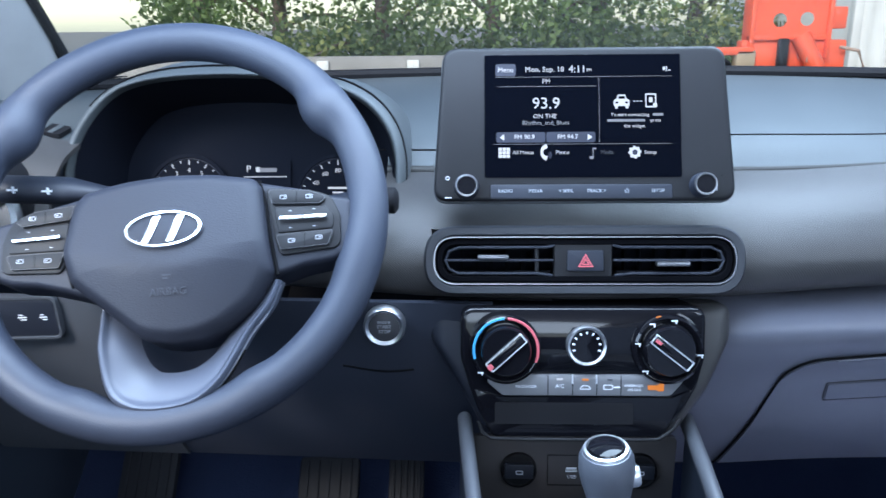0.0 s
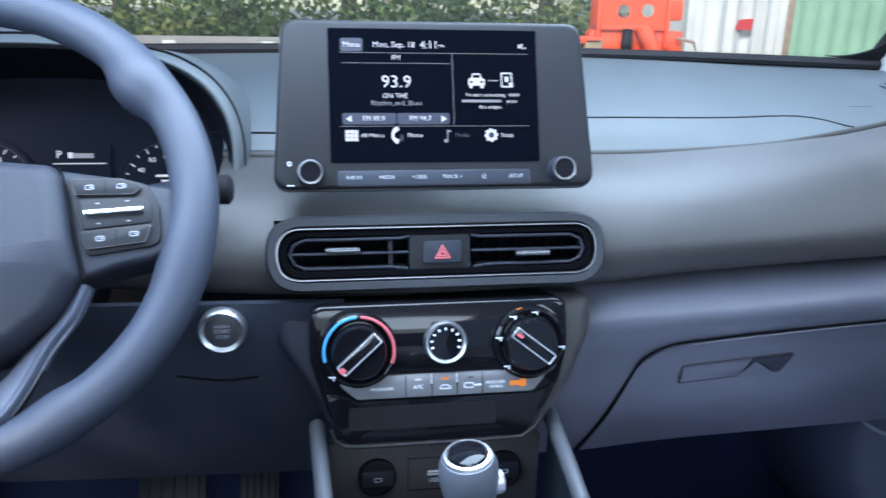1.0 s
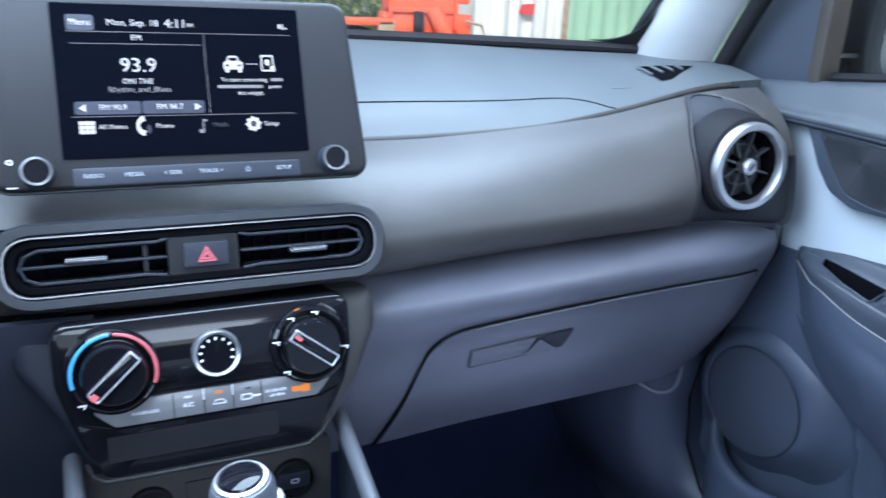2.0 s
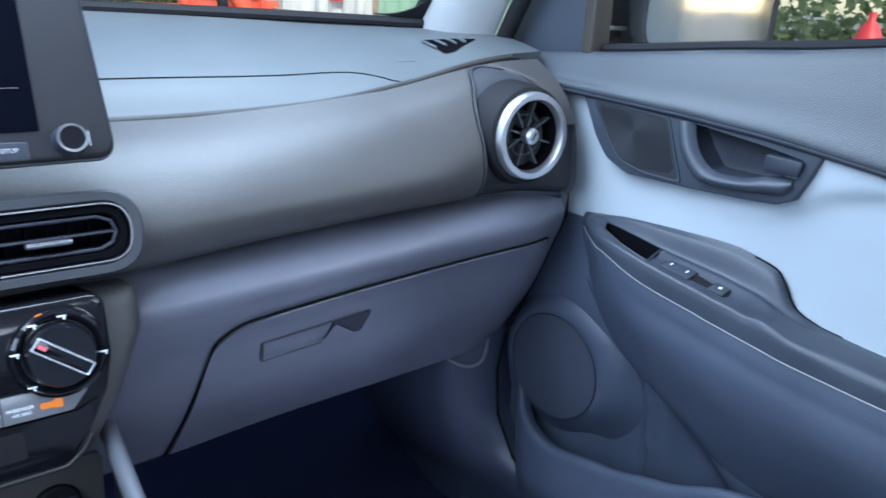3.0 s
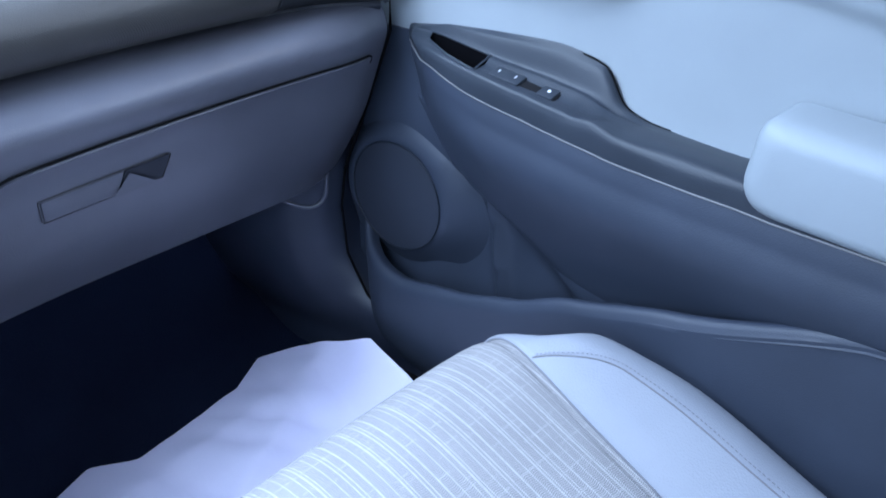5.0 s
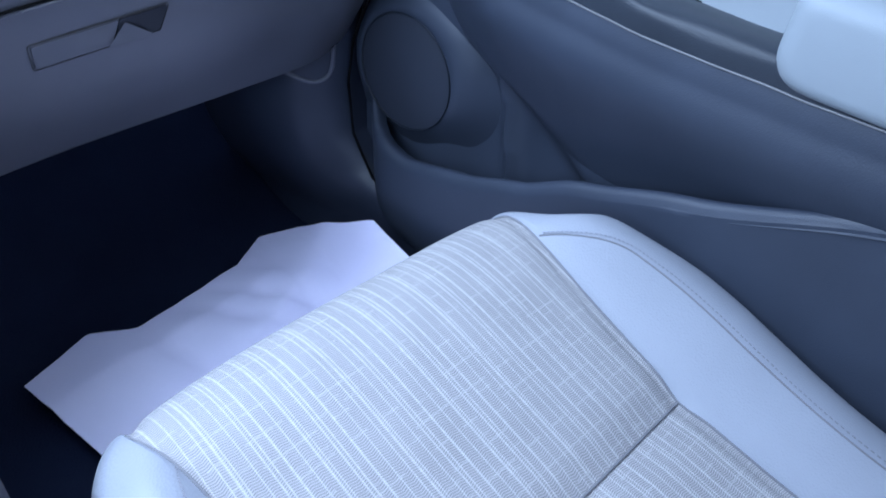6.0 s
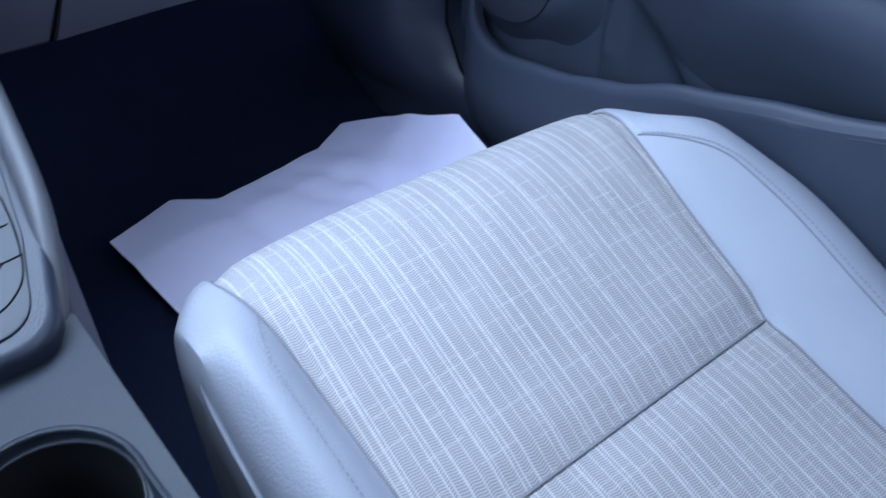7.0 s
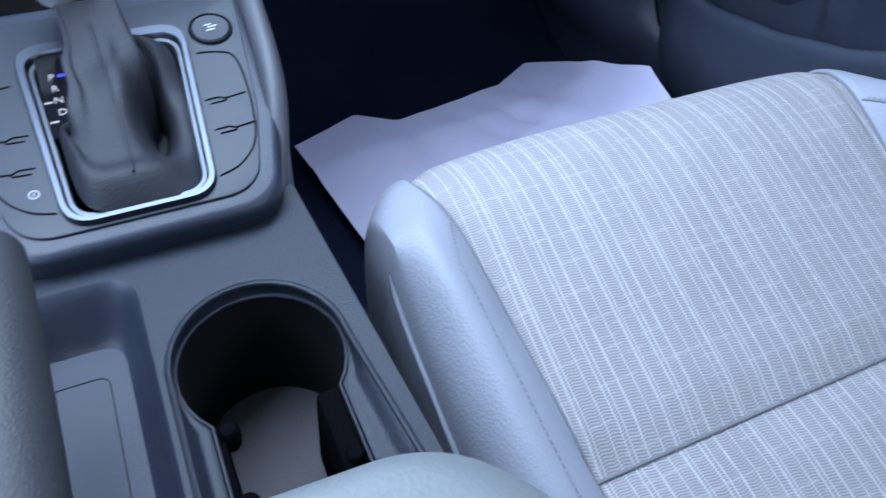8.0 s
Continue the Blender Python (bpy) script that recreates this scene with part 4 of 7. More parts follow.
bar("car_mark", 0.0024, 0.0016, lm @ move(0.0288, 0.0188, 0.0002), SCREEN, screen), bar("car_mark", 0.0024, 0.0016, lm @ move(0.0374, 0.0188, 0.0002), SCREEN, screen)
bar("car_mark", 0.0024, 0.003, lm @ move(0.0285, 0.0150), WHITE_LIT, screen), bar("car_mark", 0.0024, 0.003, lm @ move(0.0377, 0.0150), WHITE_LIT, screen)
for k in range(3):
    lit_bar(43.2 + 3 * k, 19.6, 45.0 + 3 * k, 20.4)
part("phone_outline", ring_bm(rrect(0.0095, 0.0125, 0.001, 3), rrect(0.0075, 0.0100, 0.0006, 3), 0.0001, lm @ move(0.0586, 0.0206), 0.0), WHITE_LIT, screen, smooth=False)
lit_bar(57.0, 19.0, 60.2, 23.4), lit_bar(60.6, 14.4, 64.0, 18.4)
lit("screen_text", "To start connecting", 0.0042, 40.2, 8.0)
lit_bar(60.2, 6.9, 69.2, 9.2, GREY_LIT)
lit_bar(20.5, 1.8, 53.5, 4.1, GREY_LIT)
lit("screen_text", "press", 0.0042, 62.8, 2.9)
lit("screen_text", "this widget.", 0.0042, 44.5, -2.1)

key_bar = part("button_bar", prism_bm(rrect(0.159, 0.0125, 0.002), 0.0012, dm @ move(-0.0030, -0.0597, 0.0036), 0.0008), DARK, display, "dark strip of menu buttons")
part("bar_edge", ring_bm(rrect(0.1605, 0.014, 0.0025), rrect(0.1588, 0.0123, 0.002), 0.0009, dm @ move(-0.0030, -0.0597, 0.0036), 0.0002), MATT_BLACK, key_bar)
for s, x in (("RADIO", -69.5), ("MEDIA", -43), ("< SEEK", -16.5), ("TRACK >", 10.4), ("SETUP", 64)):
    writing("button_print", s, 0.0042, dm @ move(x / 1000, -0.0594, 0.0050), GREY_INK, key_bar)
star = [((0.0026 if i % 2 == 0 else 0.0012) * math.sin(math.pi * i / 5), (0.0026 if i % 2 == 0 else 0.0012) * math.cos(math.pi * i / 5)) for i in range(10)]
part("star_mark", ring_bm(star, [(x * 0.7, y * 0.7) for x, y in star], 0.0002, dm @ move(0.0368, -0.0594, 0.0048), 0.0), GREY_INK, key_bar, smooth=False)
for x, y in ((-0.1037, -0.0557), (0.1020, -0.0550)):
    km = dm @ move(x, y, 0.003)
    k = part("knob", lathe_bm([(0.0112, 0), (0.0110, 0.004), (0.0104, 0.010), (0.0095, 0.0135), (0.0090, 0.0135)], km, 40), DARK, display, "black rotary knob")
    part("knob_ring", lathe_bm([(0.0099, 0.0125), (0.0096, 0.0148), (0.0082, 0.0150), (0.0078, 0.0135)], km, 40), TRIM_SILVER, k, "chrome ring")
    part("knob_face", lathe_bm([(0.0079, 0.0130), (0.0076, 0.0142), (0.0005, 0.0140)], km, 40), GLOSS_BLACK, k, "gloss black knob face")
part("power_mark", ring_bm(circle(0.0018, 20), circle(0.0012, 20), 0.0002, dm @ move(-0.1205, -0.0475, 0.0040), 0.0), INK, display, smooth=False)
bar("volume_mark", 0.006, 0.0008, dm @ move(-0.120, -0.0680 + 0.003, 0.0040), INK, display)
bar("tune_mark", 0.0008, 0.011, dm @ move(0.1150, -0.054, 0.0040), GREY_INK, display)
bar("sensor_hole", 0.0018, 0.0018, dm @ move(0.1195, -0.046, 0.0040), MATT_BLACK, display, 0.0009)

# ---- centre vents ----
vents = thing("center_vents", (0, 0.66, 0.46), "black centre air vents in a pill-shaped silver frame", "air vent")
vm = panel(0.0015, 0.652, 0.4955, 14)
part("surround", ring_bm(rrect(0.288, 0.0625, 0.0312, 12), rrect(0.268, 0.0435, 0.0217, 12), 0.013, vm @ move(0, 0, -0.006), 0.003), DASH_END, vents, "dark grey surround")
part("trim", ring_bm(rrect(0.2712, 0.0437, 0.0218, 12), rrect(0.2675, 0.0406, 0.0203, 12), 0.0092, vm @ move(0, 0, -0.002), 0.002), TRIM_SILVER, vents, "satin silver trim line")
part("back", prism_bm(rrect(0.268, 0.042, 0.0205, 8), 0.002, vm @ move(0, 0, -0.034)), CLUSTER_BLACK, vents)
part("frame", ring_bm(rrect(0.2660, 0.0400, 0.0200, 12), rrect(0.2520, 0.0270, 0.0135, 12), 0.006, vm @ move(0, 0, -0.001), 0.002), VENT_BLACK, vents, "gloss black inner frame")
part("middle_block", prism_bm(rrect(0.052, 0.0400, 0.003), 0.012, vm @ move(-0.0005, 0.0, -0.008), 0.002), HOUSING, vents)
for s in (-1, 1):
    part("duct_edge", sweep_bm([vm @ Vector((s * x, y, 0.004)) for x, y in ((0.026, 0.0135), (0.034, 0.0118), (0.112, 0.0118), (0.121, 0.008), (0.1245, 0.0), (0.121, -0.008), (0.112, -0.0118), (0.042, -0.0118), (0.028, -0.0135))], 0.0013, 8), DARK, vents, "edge of the air duct")
    part("slat", box_bm(0.027, 0.123, -0.0010, 0.0010, -0.010, 0.004, 0.0005, vm @ Matrix.Diagonal((s, 1, 1, 1))), DARK, vents)
    part("slat", box_bm(0.030, 0.116, -0.0008, 0.0008, -0.010, 0.001, 0.0004, vm @ Matrix.Diagonal((s, 1, 1, 1)) @ move(0, 0.0105)), VENT_BLACK, vents)
    part("slat", box_bm(0.030, 0.116, -0.0008, 0.0008, -0.010, 0.001, 0.0004, vm @ Matrix.Diagonal((s, 1, 1, 1)) @ move(0, -0.0105)), VENT_BLACK, vents)
    for k in range(6):
        part("vane", box_bm(-0.0010, 0.0010, -0.013, 0.013, -0.022, -0.010, 0, vm @ move(s * (0.040 + 0.014 * k), 0, 0, 0)), VENT_BLACK, vents)
for x, y, w in ((-0.0815, 0.0030, 0.028), (0.0790, -0.0030, 0.030)):
    part("vane_tab", prism_bm(rrect(w, 0.0046, 0.0018), 0.006, vm @ move(x, y, 0.003), 0.0015), TRIM_SILVER, vents, "silver vane tab")
part("vane_lever", prism_bm(rrect(0.0035, 0.021, 0.001), 0.004, vm @ move(-0.042, 0.0, -0.001), 0.001), HOUSING, vents)
hz = part("hazard_button", prism_bm(rrect(0.0325, 0.0185, 0.002), 0.004, vm @ move(0.0012, -0.0003, 0.003), 0.001), DARK, vents, "black hazard light button with a red triangle")
tri = lambda r: [(r * math.cos(radians(90 + 120 * i)), r * math.sin(radians(90 + 120 * i))) for i in range(3)]
part("triangle_mark", ring_bm(tri(0.0080), tri(0.0058), 0.0003, vm @ move(0.0012, -0.0018, 0.0076), 0.0), RED_MARK, hz, smooth=False)
part("triangle_mark", ring_bm(tri(0.0044), tri(0.0022), 0.0003, vm @ move(0.0012, -0.0018, 0.0076), 0.0), RED_MARK, hz, smooth=False)

# ---- climate panel ----
climate = thing("climate_panel", (0, 0.63, 0.32), "gloss black climate control panel with three rotary dials", "control panel")
cm = panel(0.001, 0.622, 0.413, 12)
body = round_poly([(-0.082, -0.0735), (0.070, -0.0735), (0.089, -0.0500), (0.1020, -0.0260), (0.1085, 0.0), (0.1085, 0.0455), (-0.1105, 0.0455), (-0.1105, 0.0), (-0.1030, -0.0260), (-0.0945, -0.0500)], [0.010, 0.012, 0.02, 0.03, 0.03, 0.012, 0.012, 0.03, 0.03, 0.02], 5)
part("housing", prism_bm(body, 0.060, cm @ move(0, 0, -0.060), 0.004, 1.0, 3), GLOSS_BLACK, climate, "black housing")
wing = round_poly([(-0.088, -0.078), (0.088, -0.078), (0.1180, -0.034), (0.1375, 0.012), (0.1375, 0.045), (-0.1400, 0.045), (-0.1400, 0.012), (-0.112, -0.034)], [0.012, 0.012, 0.03, 0.03, 0.01, 0.01, 0.03, 0.03], 5)
# same cheek on both sides; lit right and shaded left are put into the colours
part("side_cheek", prism_bm([(max(x, -0.01), y) for x, y in wing], 0.045, cm @ move(0, 0, -0.060), 0.014, 1.0, 5), DASH_FACE, climate, "cheek beside the housing, lit side coloured greyer")
part("side_cheek", prism_bm([(min(x, -0.012), y) for x, y in wing], 0.040, cm @ move(0, 0, -0.062), 0.014, 1.0, 5), DARK, climate, "cheek beside the housing, shaded side coloured darker")


def lobe(x, y, r, a0, a1, n=28):
    return [(x + r * math.cos(radians(a0 + (a1 - a0) * i / n)), y + r * math.sin(radians(a0 + (a1 - a0) * i / n))) for i in range(n + 1)]


fascia = lobe(0.0725, 0.0112, 0.0322, -112, 90) + lobe(-0.0710, 0.0112, 0.0322, 90, 292)
fascia += [(-0.050, -0.0150), (-0.042, -0.0125), (0.043, -0.0125), (0.051, -0.0150)]
part("panel", prism_bm(fascia, 0.003, cm, 0.0008), GLOSS_BLACK, climate, "gloss black fascia round the dials")


def dial(x, y, turn):
    m = cm @ move(x, y, 0.0)
    d = part("dial", lathe_bm([(0.0318, -0.002), (0.0316, 0.005), (0.0306, 0.0085), (0.0285, 0.0098), (0.0262, 0.0090), (0.0240, 0.0055)], m, 56), GLOSS_BLACK, climate, "gloss black rotary dial")
    part("dial_cap", lathe_bm([(0.0228, 0.005), (0.0222, 0.016), (0.0205, 0.0185), (0.0005, 0.0180)], m, 56), GLOSS_BLACK, d, "gloss black grip")
    g = part("pointer", prism_bm(rrect(0.0415, 0.0100, 0.0015), 0.0030, m @ move(0, 0, 0.0178, turn), 0.001), GLOSS_BLACK, d, "raised pointer bar")
    part("pointer_edge", ring_bm(rrect(0.0415, 0.0102, 0.0015), rrect(0.0385, 0.0076, 0.001), 0.0034, m @ move(0, 0, 0.0178, turn), 0.0004), SATIN, g, "silver outline")
    return d, m


d1, m1 = dial(-0.0700, 0.0085, 42)
d2, m2 = dial(0.0735, 0.0090, -38)
up = cm.to_3x3() @ Vector((0, 0, 1))
for a0, a1, mt in ((93, 195, BLUE_MARK), (-22, 87, RED_MARK)):
    part("temperature_arc", sweep_bm([m1 @ Vector((0.0285 * math.cos(a), 0.0285 * math.sin(a), 0.0100)) for a in [radians(a0 + (a1 - a0) * i / 24) for i in range(25)]], 0.0012, 6, flat=0.4, up=up), mt, d1, "painted temperature arc", smooth=False)
bar("pointer_dot", 0.005, 0.005, m1 @ move(-0.0140, -0.0125, 0.0213, 42), RED_MARK, d1)
bar("pointer_dot", 0.006, 0.003, m2 @ move(-0.0120, 0.0095, 0.0213, -38), RED_MARK, d2)
for x, y, m, d in ((-0.0225, -0.020, m1, d1), (0.004, 0.0265, m2, d2), (-0.0150, 0.0235, m2, d2), (-0.0275, 0.006, m2, d2), (-0.0205, -0.0185, m2, d2), (0.027, -0.004, m2, d2)):
    bar("dial_mark", 0.0055, 0.0011, m @ move(x, y, 0.0104), INK, d)
    bar("dial_mark", 0.0011, 0.0032, m @ move(x + 0.0015, y - 0.001, 0.0104), INK, d)
bar("dial_light", 0.0045, 0.0012, m2 @ move(-0.010, 0.0300, 0.0100, 15), ORANGE_LIT, d2)
bar("dial_light", 0.0045, 0.0012, m2 @ move(-0.006, -0.0305, 0.0100, -10), ORANGE_LIT, d2)
fmx = cm @ move(0.0015, 0.0125, 0.0)
fan = part("fan_dial", lathe_bm([(0.0180, 0.0), (0.0178, 0.008), (0.0168, 0.0105), (0.0148, 0.0095), (0.0145, 0.006)], fmx, 48), SATIN, climate, "silver-ringed fan dial")
part("fan_cap", lathe_bm([(0.0146, 0.004), (0.0142, 0.0085), (0.0005, 0.0080)], fmx, 48), GLOSS_BLACK, fan, "black dial face")
for k in range(9):
    a = radians(200 - 27.5 * k)
    bar("fan_tick", 0.0024, 0.0016, fmx @ move(0.0118 * math.cos(a), 0.0118 * math.sin(a), 0.0086, math.degrees(a)), INK, fan)
strip = part("button_strip", prism_bm(round_poly([(-0.0725, -0.0338), (0.0770, -0.0338), (0.0910, -0.0180), (0.060, -0.0145), (-0.056, -0.0145), (-0.0900, -0.0185)], [0.006, 0.006, 0.004, 0.002, 0.002, 0.004], 4), 0.0035, cm, 0.001), BUTTON_GREY, climate, "silver-grey strip of push buttons")
for x in (-0.032, -0.0100, 0.0115, 0.033):
    bar("button_gap", 0.0007, 0.020, cm @ move(x, -0.0250, 0.0033), SEAM, strip)
for x in (-0.0102, 0.0113):
    bar("button_divider", 0.0016, 0.0085, cm @ move(x, -0.0185, 0.0036), SATIN, strip)
bar("button_light", 0.0055, 0.0016, cm @ move(-0.0215, -0.0188, 0.0036), WHITE_LIT, strip)
bar("button_light", 0.0058, 0.0020, cm @ move(0.0012, -0.0190, 0.0036), ORANGE_LIT, strip)
bar("button_light", 0.0045, 0.0010, cm @ move(0.0230, -0.0190, 0.0036), DARK, strip)
writing("button_print", "A/C", 0.0048, cm @ move(-0.0215, -0.0252, 0.0036), INK, strip)
writing("button_print", "PASSENGER", 0.0036, cm @ move(-0.0516, -0.0256, 0.0036), INK, strip)
writing("button_print", "PASSENGER", 0.0032, cm @ move(0.0445, -0.0245, 0.0036), INK, strip)
writing("button_print", "AIR BAG", 0.0032, cm @ move(0.0450, -0.0282, 0.0036), INK, strip)
bar("airbag_light", 0.0085, 0.0042, cm @ move(0.0610, -0.0260, 0.0036), ORANGE_LIT, strip), bar("airbag_light", 0.0060, 0.0062, cm @ move(0.0680, -0.0262, 0.0036), ORANGE_LIT, strip)
part("car_print", ring_bm(round_poly([(-0.0055, -0.0018), (0.0055, -0.0018), (0.0045, 0.0006), (0.0015, 0.0020), (-0.0025, 0.0020)], 0.0006, 2), round_poly([(-0.0046, -0.0011), (0.0046, -0.0011), (0.0038, 0.0002), (0.0012, 0.0013), (-0.0020, 0.0013)], 0.0004, 2), 0.0002, cm @ move(0.0012, -0.0262, 0.0036), 0.0), INK, strip, smooth=False)
part("heater_print", ring_bm(rrect(0.0085, 0.0046, 0.001, 2), rrect(0.0070, 0.0032, 0.0006, 2), 0.0002, cm @ move(0.0215, -0.0258, 0.0036), 0.0), INK, strip, smooth=False)
bar("heater_print", 0.0060, 0.0012, cm @ move(0.0292, -0.0258, 0.0036), INK, strip)
low = part("lower_fascia", prism_bm(round_poly([(-0.080, -0.0715), (0.068, -0.0715), (0.0870, -0.0490), (0.0985, -0.0280), (0.0800, -0.0355), (-0.0760, -0.0355), (-0.0985, -0.0280), (-0.0925, -0.0490)], [0.010, 0.010, 0.02, 0.002, 0.004, 0.004, 0.002, 0.02], 4), 0.002, cm, 0.0008), GLOSS_BLACK, climate, "gloss black lower fascia")
part("slot_cover", prism_bm(rrect(0.124, 0.0195, 0.002), 0.0010, cm @ move(-0.0175, -0.0503, 0.0018)), MATT_BLACK, low, "dark blank cover")
part("lower_lip", sweep_bm([cm @ Vector((x, y, 0.002)) for x, y in ((-0.0945, -0.058), (-0.091, -0.068), (-0.083, -0.0738), (-0.060, -0.0745), (0.0, -0.0748), (0.050, -0.0745), (0.068, -0.0738), (0.080, -0.065), (0.087, -0.055))], 0.0016, 8), HOUSING, climate, "thin dark grey lower lip")

# ---- steering wheel ----
wheel = thing("steering_wheel", (-0.336, 0.62, 0.545), "dark grey rubber-rimmed steering wheel with three spokes", "steering wheel")
wm = panel(-0.342, 0.572, 0.5564, 34.5, 1.5) @ move(0, 0, 0, 4.5)
out = wm.to_3x3() @ Vector((0, 0, 1))
MID = 0.0095


def rim_swell(a, *bumps):
    """Extra thickness of the rim at a degrees; bumps: (degrees, width, metres)."""
    return sum(h * math.exp(-(((a - c + 180) % 360 - 180) / w) ** 2) for c, w, h in bumps)


def rim_extra(s):
    return rim_swell(360 * s, (33, 7, 0.0052), (147, 7, 0.0052), (-16, 12, 0.0016), (196, 12, 0.0016), (248, 5, 0.0012), (297, 5, 0.0012))


rim_path = []
for i in range(180):
    a = 2 * math.pi * i / 180
    rim_path.append(wm @ Vector(((0.1608 - rim_extra(i / 180)) * math.cos(a), (0.1608 - rim_extra(i / 180)) * math.sin(a), 0)))
part("rim", sweep_bm(rim_path, lambda q: 0.0160 + rim_extra(q * 179 / 180), 20, True, up=out), LEATHER, wheel)
hub_shape = round_poly([(-0.010, -0.101), (0.0117, -0.1048), (0.0330, -0.1035), (0.0529, -0.0957), (0.0737, -0.0804), (0.0887, -0.0576), (0.0847, -0.0348), (0.0795, 0.0123), (0.0744, 0.0200), (0.0434, 0.0255), (0.008, 0.0275), (-0.0272, 0.0250), (-0.0585, 0.0185), (-0.0660, 0.0080), (-0.0704, -0.0303), (-0.0640, -0.0550), (-0.0393, -0.0760)], [0.03, 0.03, 0.03, 0.03, 0.03, 0.010, 0.03, 0.01, 0.006, 0.1, 0.1, 0.1, 0.006, 0.02, 0.03, 0.010, 0.03], 5)


def hub_height(x, y):
    """A cover with a soft smile-shaped crease: it leans back above it and falls away below."""
    d = y - (-0.0520 + 0.0155 * ((x - MID) / 0.075) ** 2)
    return 0.034 - 0.20 * math.sqrt(d * d + 0.000012) + 0.09 * d - 0.9 * (x - MID) ** 2


def hub_skin(u, v):
    x, y = hub_shape[round(u * len(hub_shape)) % len(hub_shape)]
    r = min(1.0, v / 0.9)
    px, py = MID + (x - MID) * r, -0.040 + (y + 0.040) * r
    z = hub_height(px, py) - 0.007 * max(0.0, (r - 0.86) / 0.14) ** 2
    return wm @ Vector((px, py, z - (0.036 * (v - 0.9) / 0.1 if v > 0.9 else 0)))


def on_hub(x, y, tip):
    return wm @ move(x, y, hub_height(x, y)) @ pose(0, 0, 0, tip, 0, 0)


hub = part("hub", grid_bm(hub_skin, len(hub_shape), 44, 0, True), HUB, wheel, "dark grey airbag cover")
em = on_hub(0.0100, -0.0225, -7) @ move(0, 0, -0.0002)
badge = part("badge", prism_bm(ellipse(0.0282, 0.0146), 0.0018, em, 0.001), HUB, hub, "chrome oval badge")
part("badge_ring", ring_bm(ellipse(0.0290, 0.0152), ellipse(0.0262, 0.0128), 0.0034, em, 0.001), CHROME, badge, "chrome oval ring")
for x in (-0.0090, 0.0090):
    part("badge_bar", prism_bm(round_poly([(-0.0068, -0.0110), (-0.0010, -0.0110), (0.0068, 0.0110), (0.0010, 0.0110)], 0.001, 3), 0.0034, em @ move(x, 0), 0.0006), CHROME, badge, "plain slanted chrome bar")
hl = on_hub(0.0135, -0.0700, 14) @ move(0, 0, 0.0004)
writing("airbag_print", "AIRBAG", 0.0078, hl, HUB_PRINT, hub)
bar("horn_mark", 0.007, 0.0012, hl @ move(-0.0005, 0.0125), HUB_PRINT, hub), bar("horn_mark", 0.004, 0.0012, hl @ move(-0.0015, 0.0102), HUB_PRINT, hub)
for s in (-1, 1):
    mm = wm @ move(MID, 0) @ Matrix.Diagonal((s, 1, 1, 1)) @ move(-MID, 0)
    arm = round_poly([(0.050, -0.072), (0.088, -0.0590), (0.110, -0.0525), (0.1330, -0.0495), (0.150, -0.042), (0.150, 0.000), (0.1310, 0.0045), (0.1132, 0.0112), (0.0770, 0.0200), (0.050, 0.022)], [0.004, 0.03, 0.03, 0.02, 0.006, 0.006, 0.02, 0.03, 0.004, 0.004], 5)
    sp = part("spoke", prism_bm(arm, 0.030, mm @ move(0, 0, -0.019), 0.007, 1.0, 4), HUB, wheel, "dark grey spoke with switches")
    pad = part("switch_pad", prism_bm(round_poly([(0.0815, 0.0125), (0.1160, 0.0085), (0.1330, 0.0020), (0.1395, -0.0150), (0.1390, -0.0410), (0.0925, -0.0440), (0.0885, -0.0300)], [0.003, 0.010, 0.012, 0.014, 0.008, 0.006, 0.03], 5), 0.0030, mm @ move(0, 0, 0.0105), 0.0012), HOUSING, sp, "black switch pad")
    part("toggle_bed", prism_bm(round_poly([(0.0885, -0.0042), (0.1290, -0.0068), (0.1350, -0.0150), (0.1338, -0.0255), (0.0915, -0.0262)], [0.002, 0.004, 0.008, 0.003, 0.002], 4), 0.0016, mm @ move(0, 0, 0.0132), 0.0008), HOUSING, pad, "slanted dark bed of the toggle")
    for outline, cuts, marks in (([(0.0844, 0.0098), (0.0873, -0.0022), (0.1244, -0.0050), (0.1303, 0.0000), (0.1160, 0.0065)][::-1], (0.1065, 0.0012), ((0.0965, 0.0022), (0.1165, 0.0012))),
                                 ([(0.0896, -0.0280), (0.0935, -0.0405), (0.1297, -0.0392), (0.1345, -0.0272)][::-1], (0.1120, -0.0335), ((0.1020, -0.0340), (0.1230, -0.0330)))):
        outline = [tuple(p) for p in outline]
        b = part("switch_button", prism_bm(round_poly(outline[::-1], 0.0022, 4), 0.0034, mm @ move(0, 0, 0.0132), 0.001), HOUSING, pad, "pair of dark push buttons")
        part("button_edge", ring_bm([(x, y) for x, y in round_poly(outline[::-1], 0.0022, 4)], [(0.108 + (x - 0.108) * 0.975, cuts[1] + (y - cuts[1]) * 0.93) for x, y in round_poly(outline[::-1], 0.0022, 4)], 0.0032, mm @ move(0, 0, 0.0133), 0.0004), GUNMETAL, b, "paler grey edge of the buttons")
        bar("button_gap", 0.0005, 0.0105, mm @ move(*cuts, 0.0164, -4), SEAM, b)
        for x, y in marks:
            part("button_mark", ring_bm(rrect(0.0054, 0.0034, 0.0012, 3), rrect(0.0044, 0.0024, 0.0008, 3), 0.0002, mm @ move(x, y, 0.0167), 0.0), GREY_INK, b, smooth=False)
            bar("button_mark", 0.0014, 0.0008, mm @ move(x + 0.0008, y, 0.0167), GREY_INK, b)
    part("toggle", prism_bm(rrect(0.0185, 0.0030, 0.0013), 0.0050, mm @ move(0.1022, -0.0160, 0.0140, -2), 0.001), CHROME, pad, "chrome toggle bar")
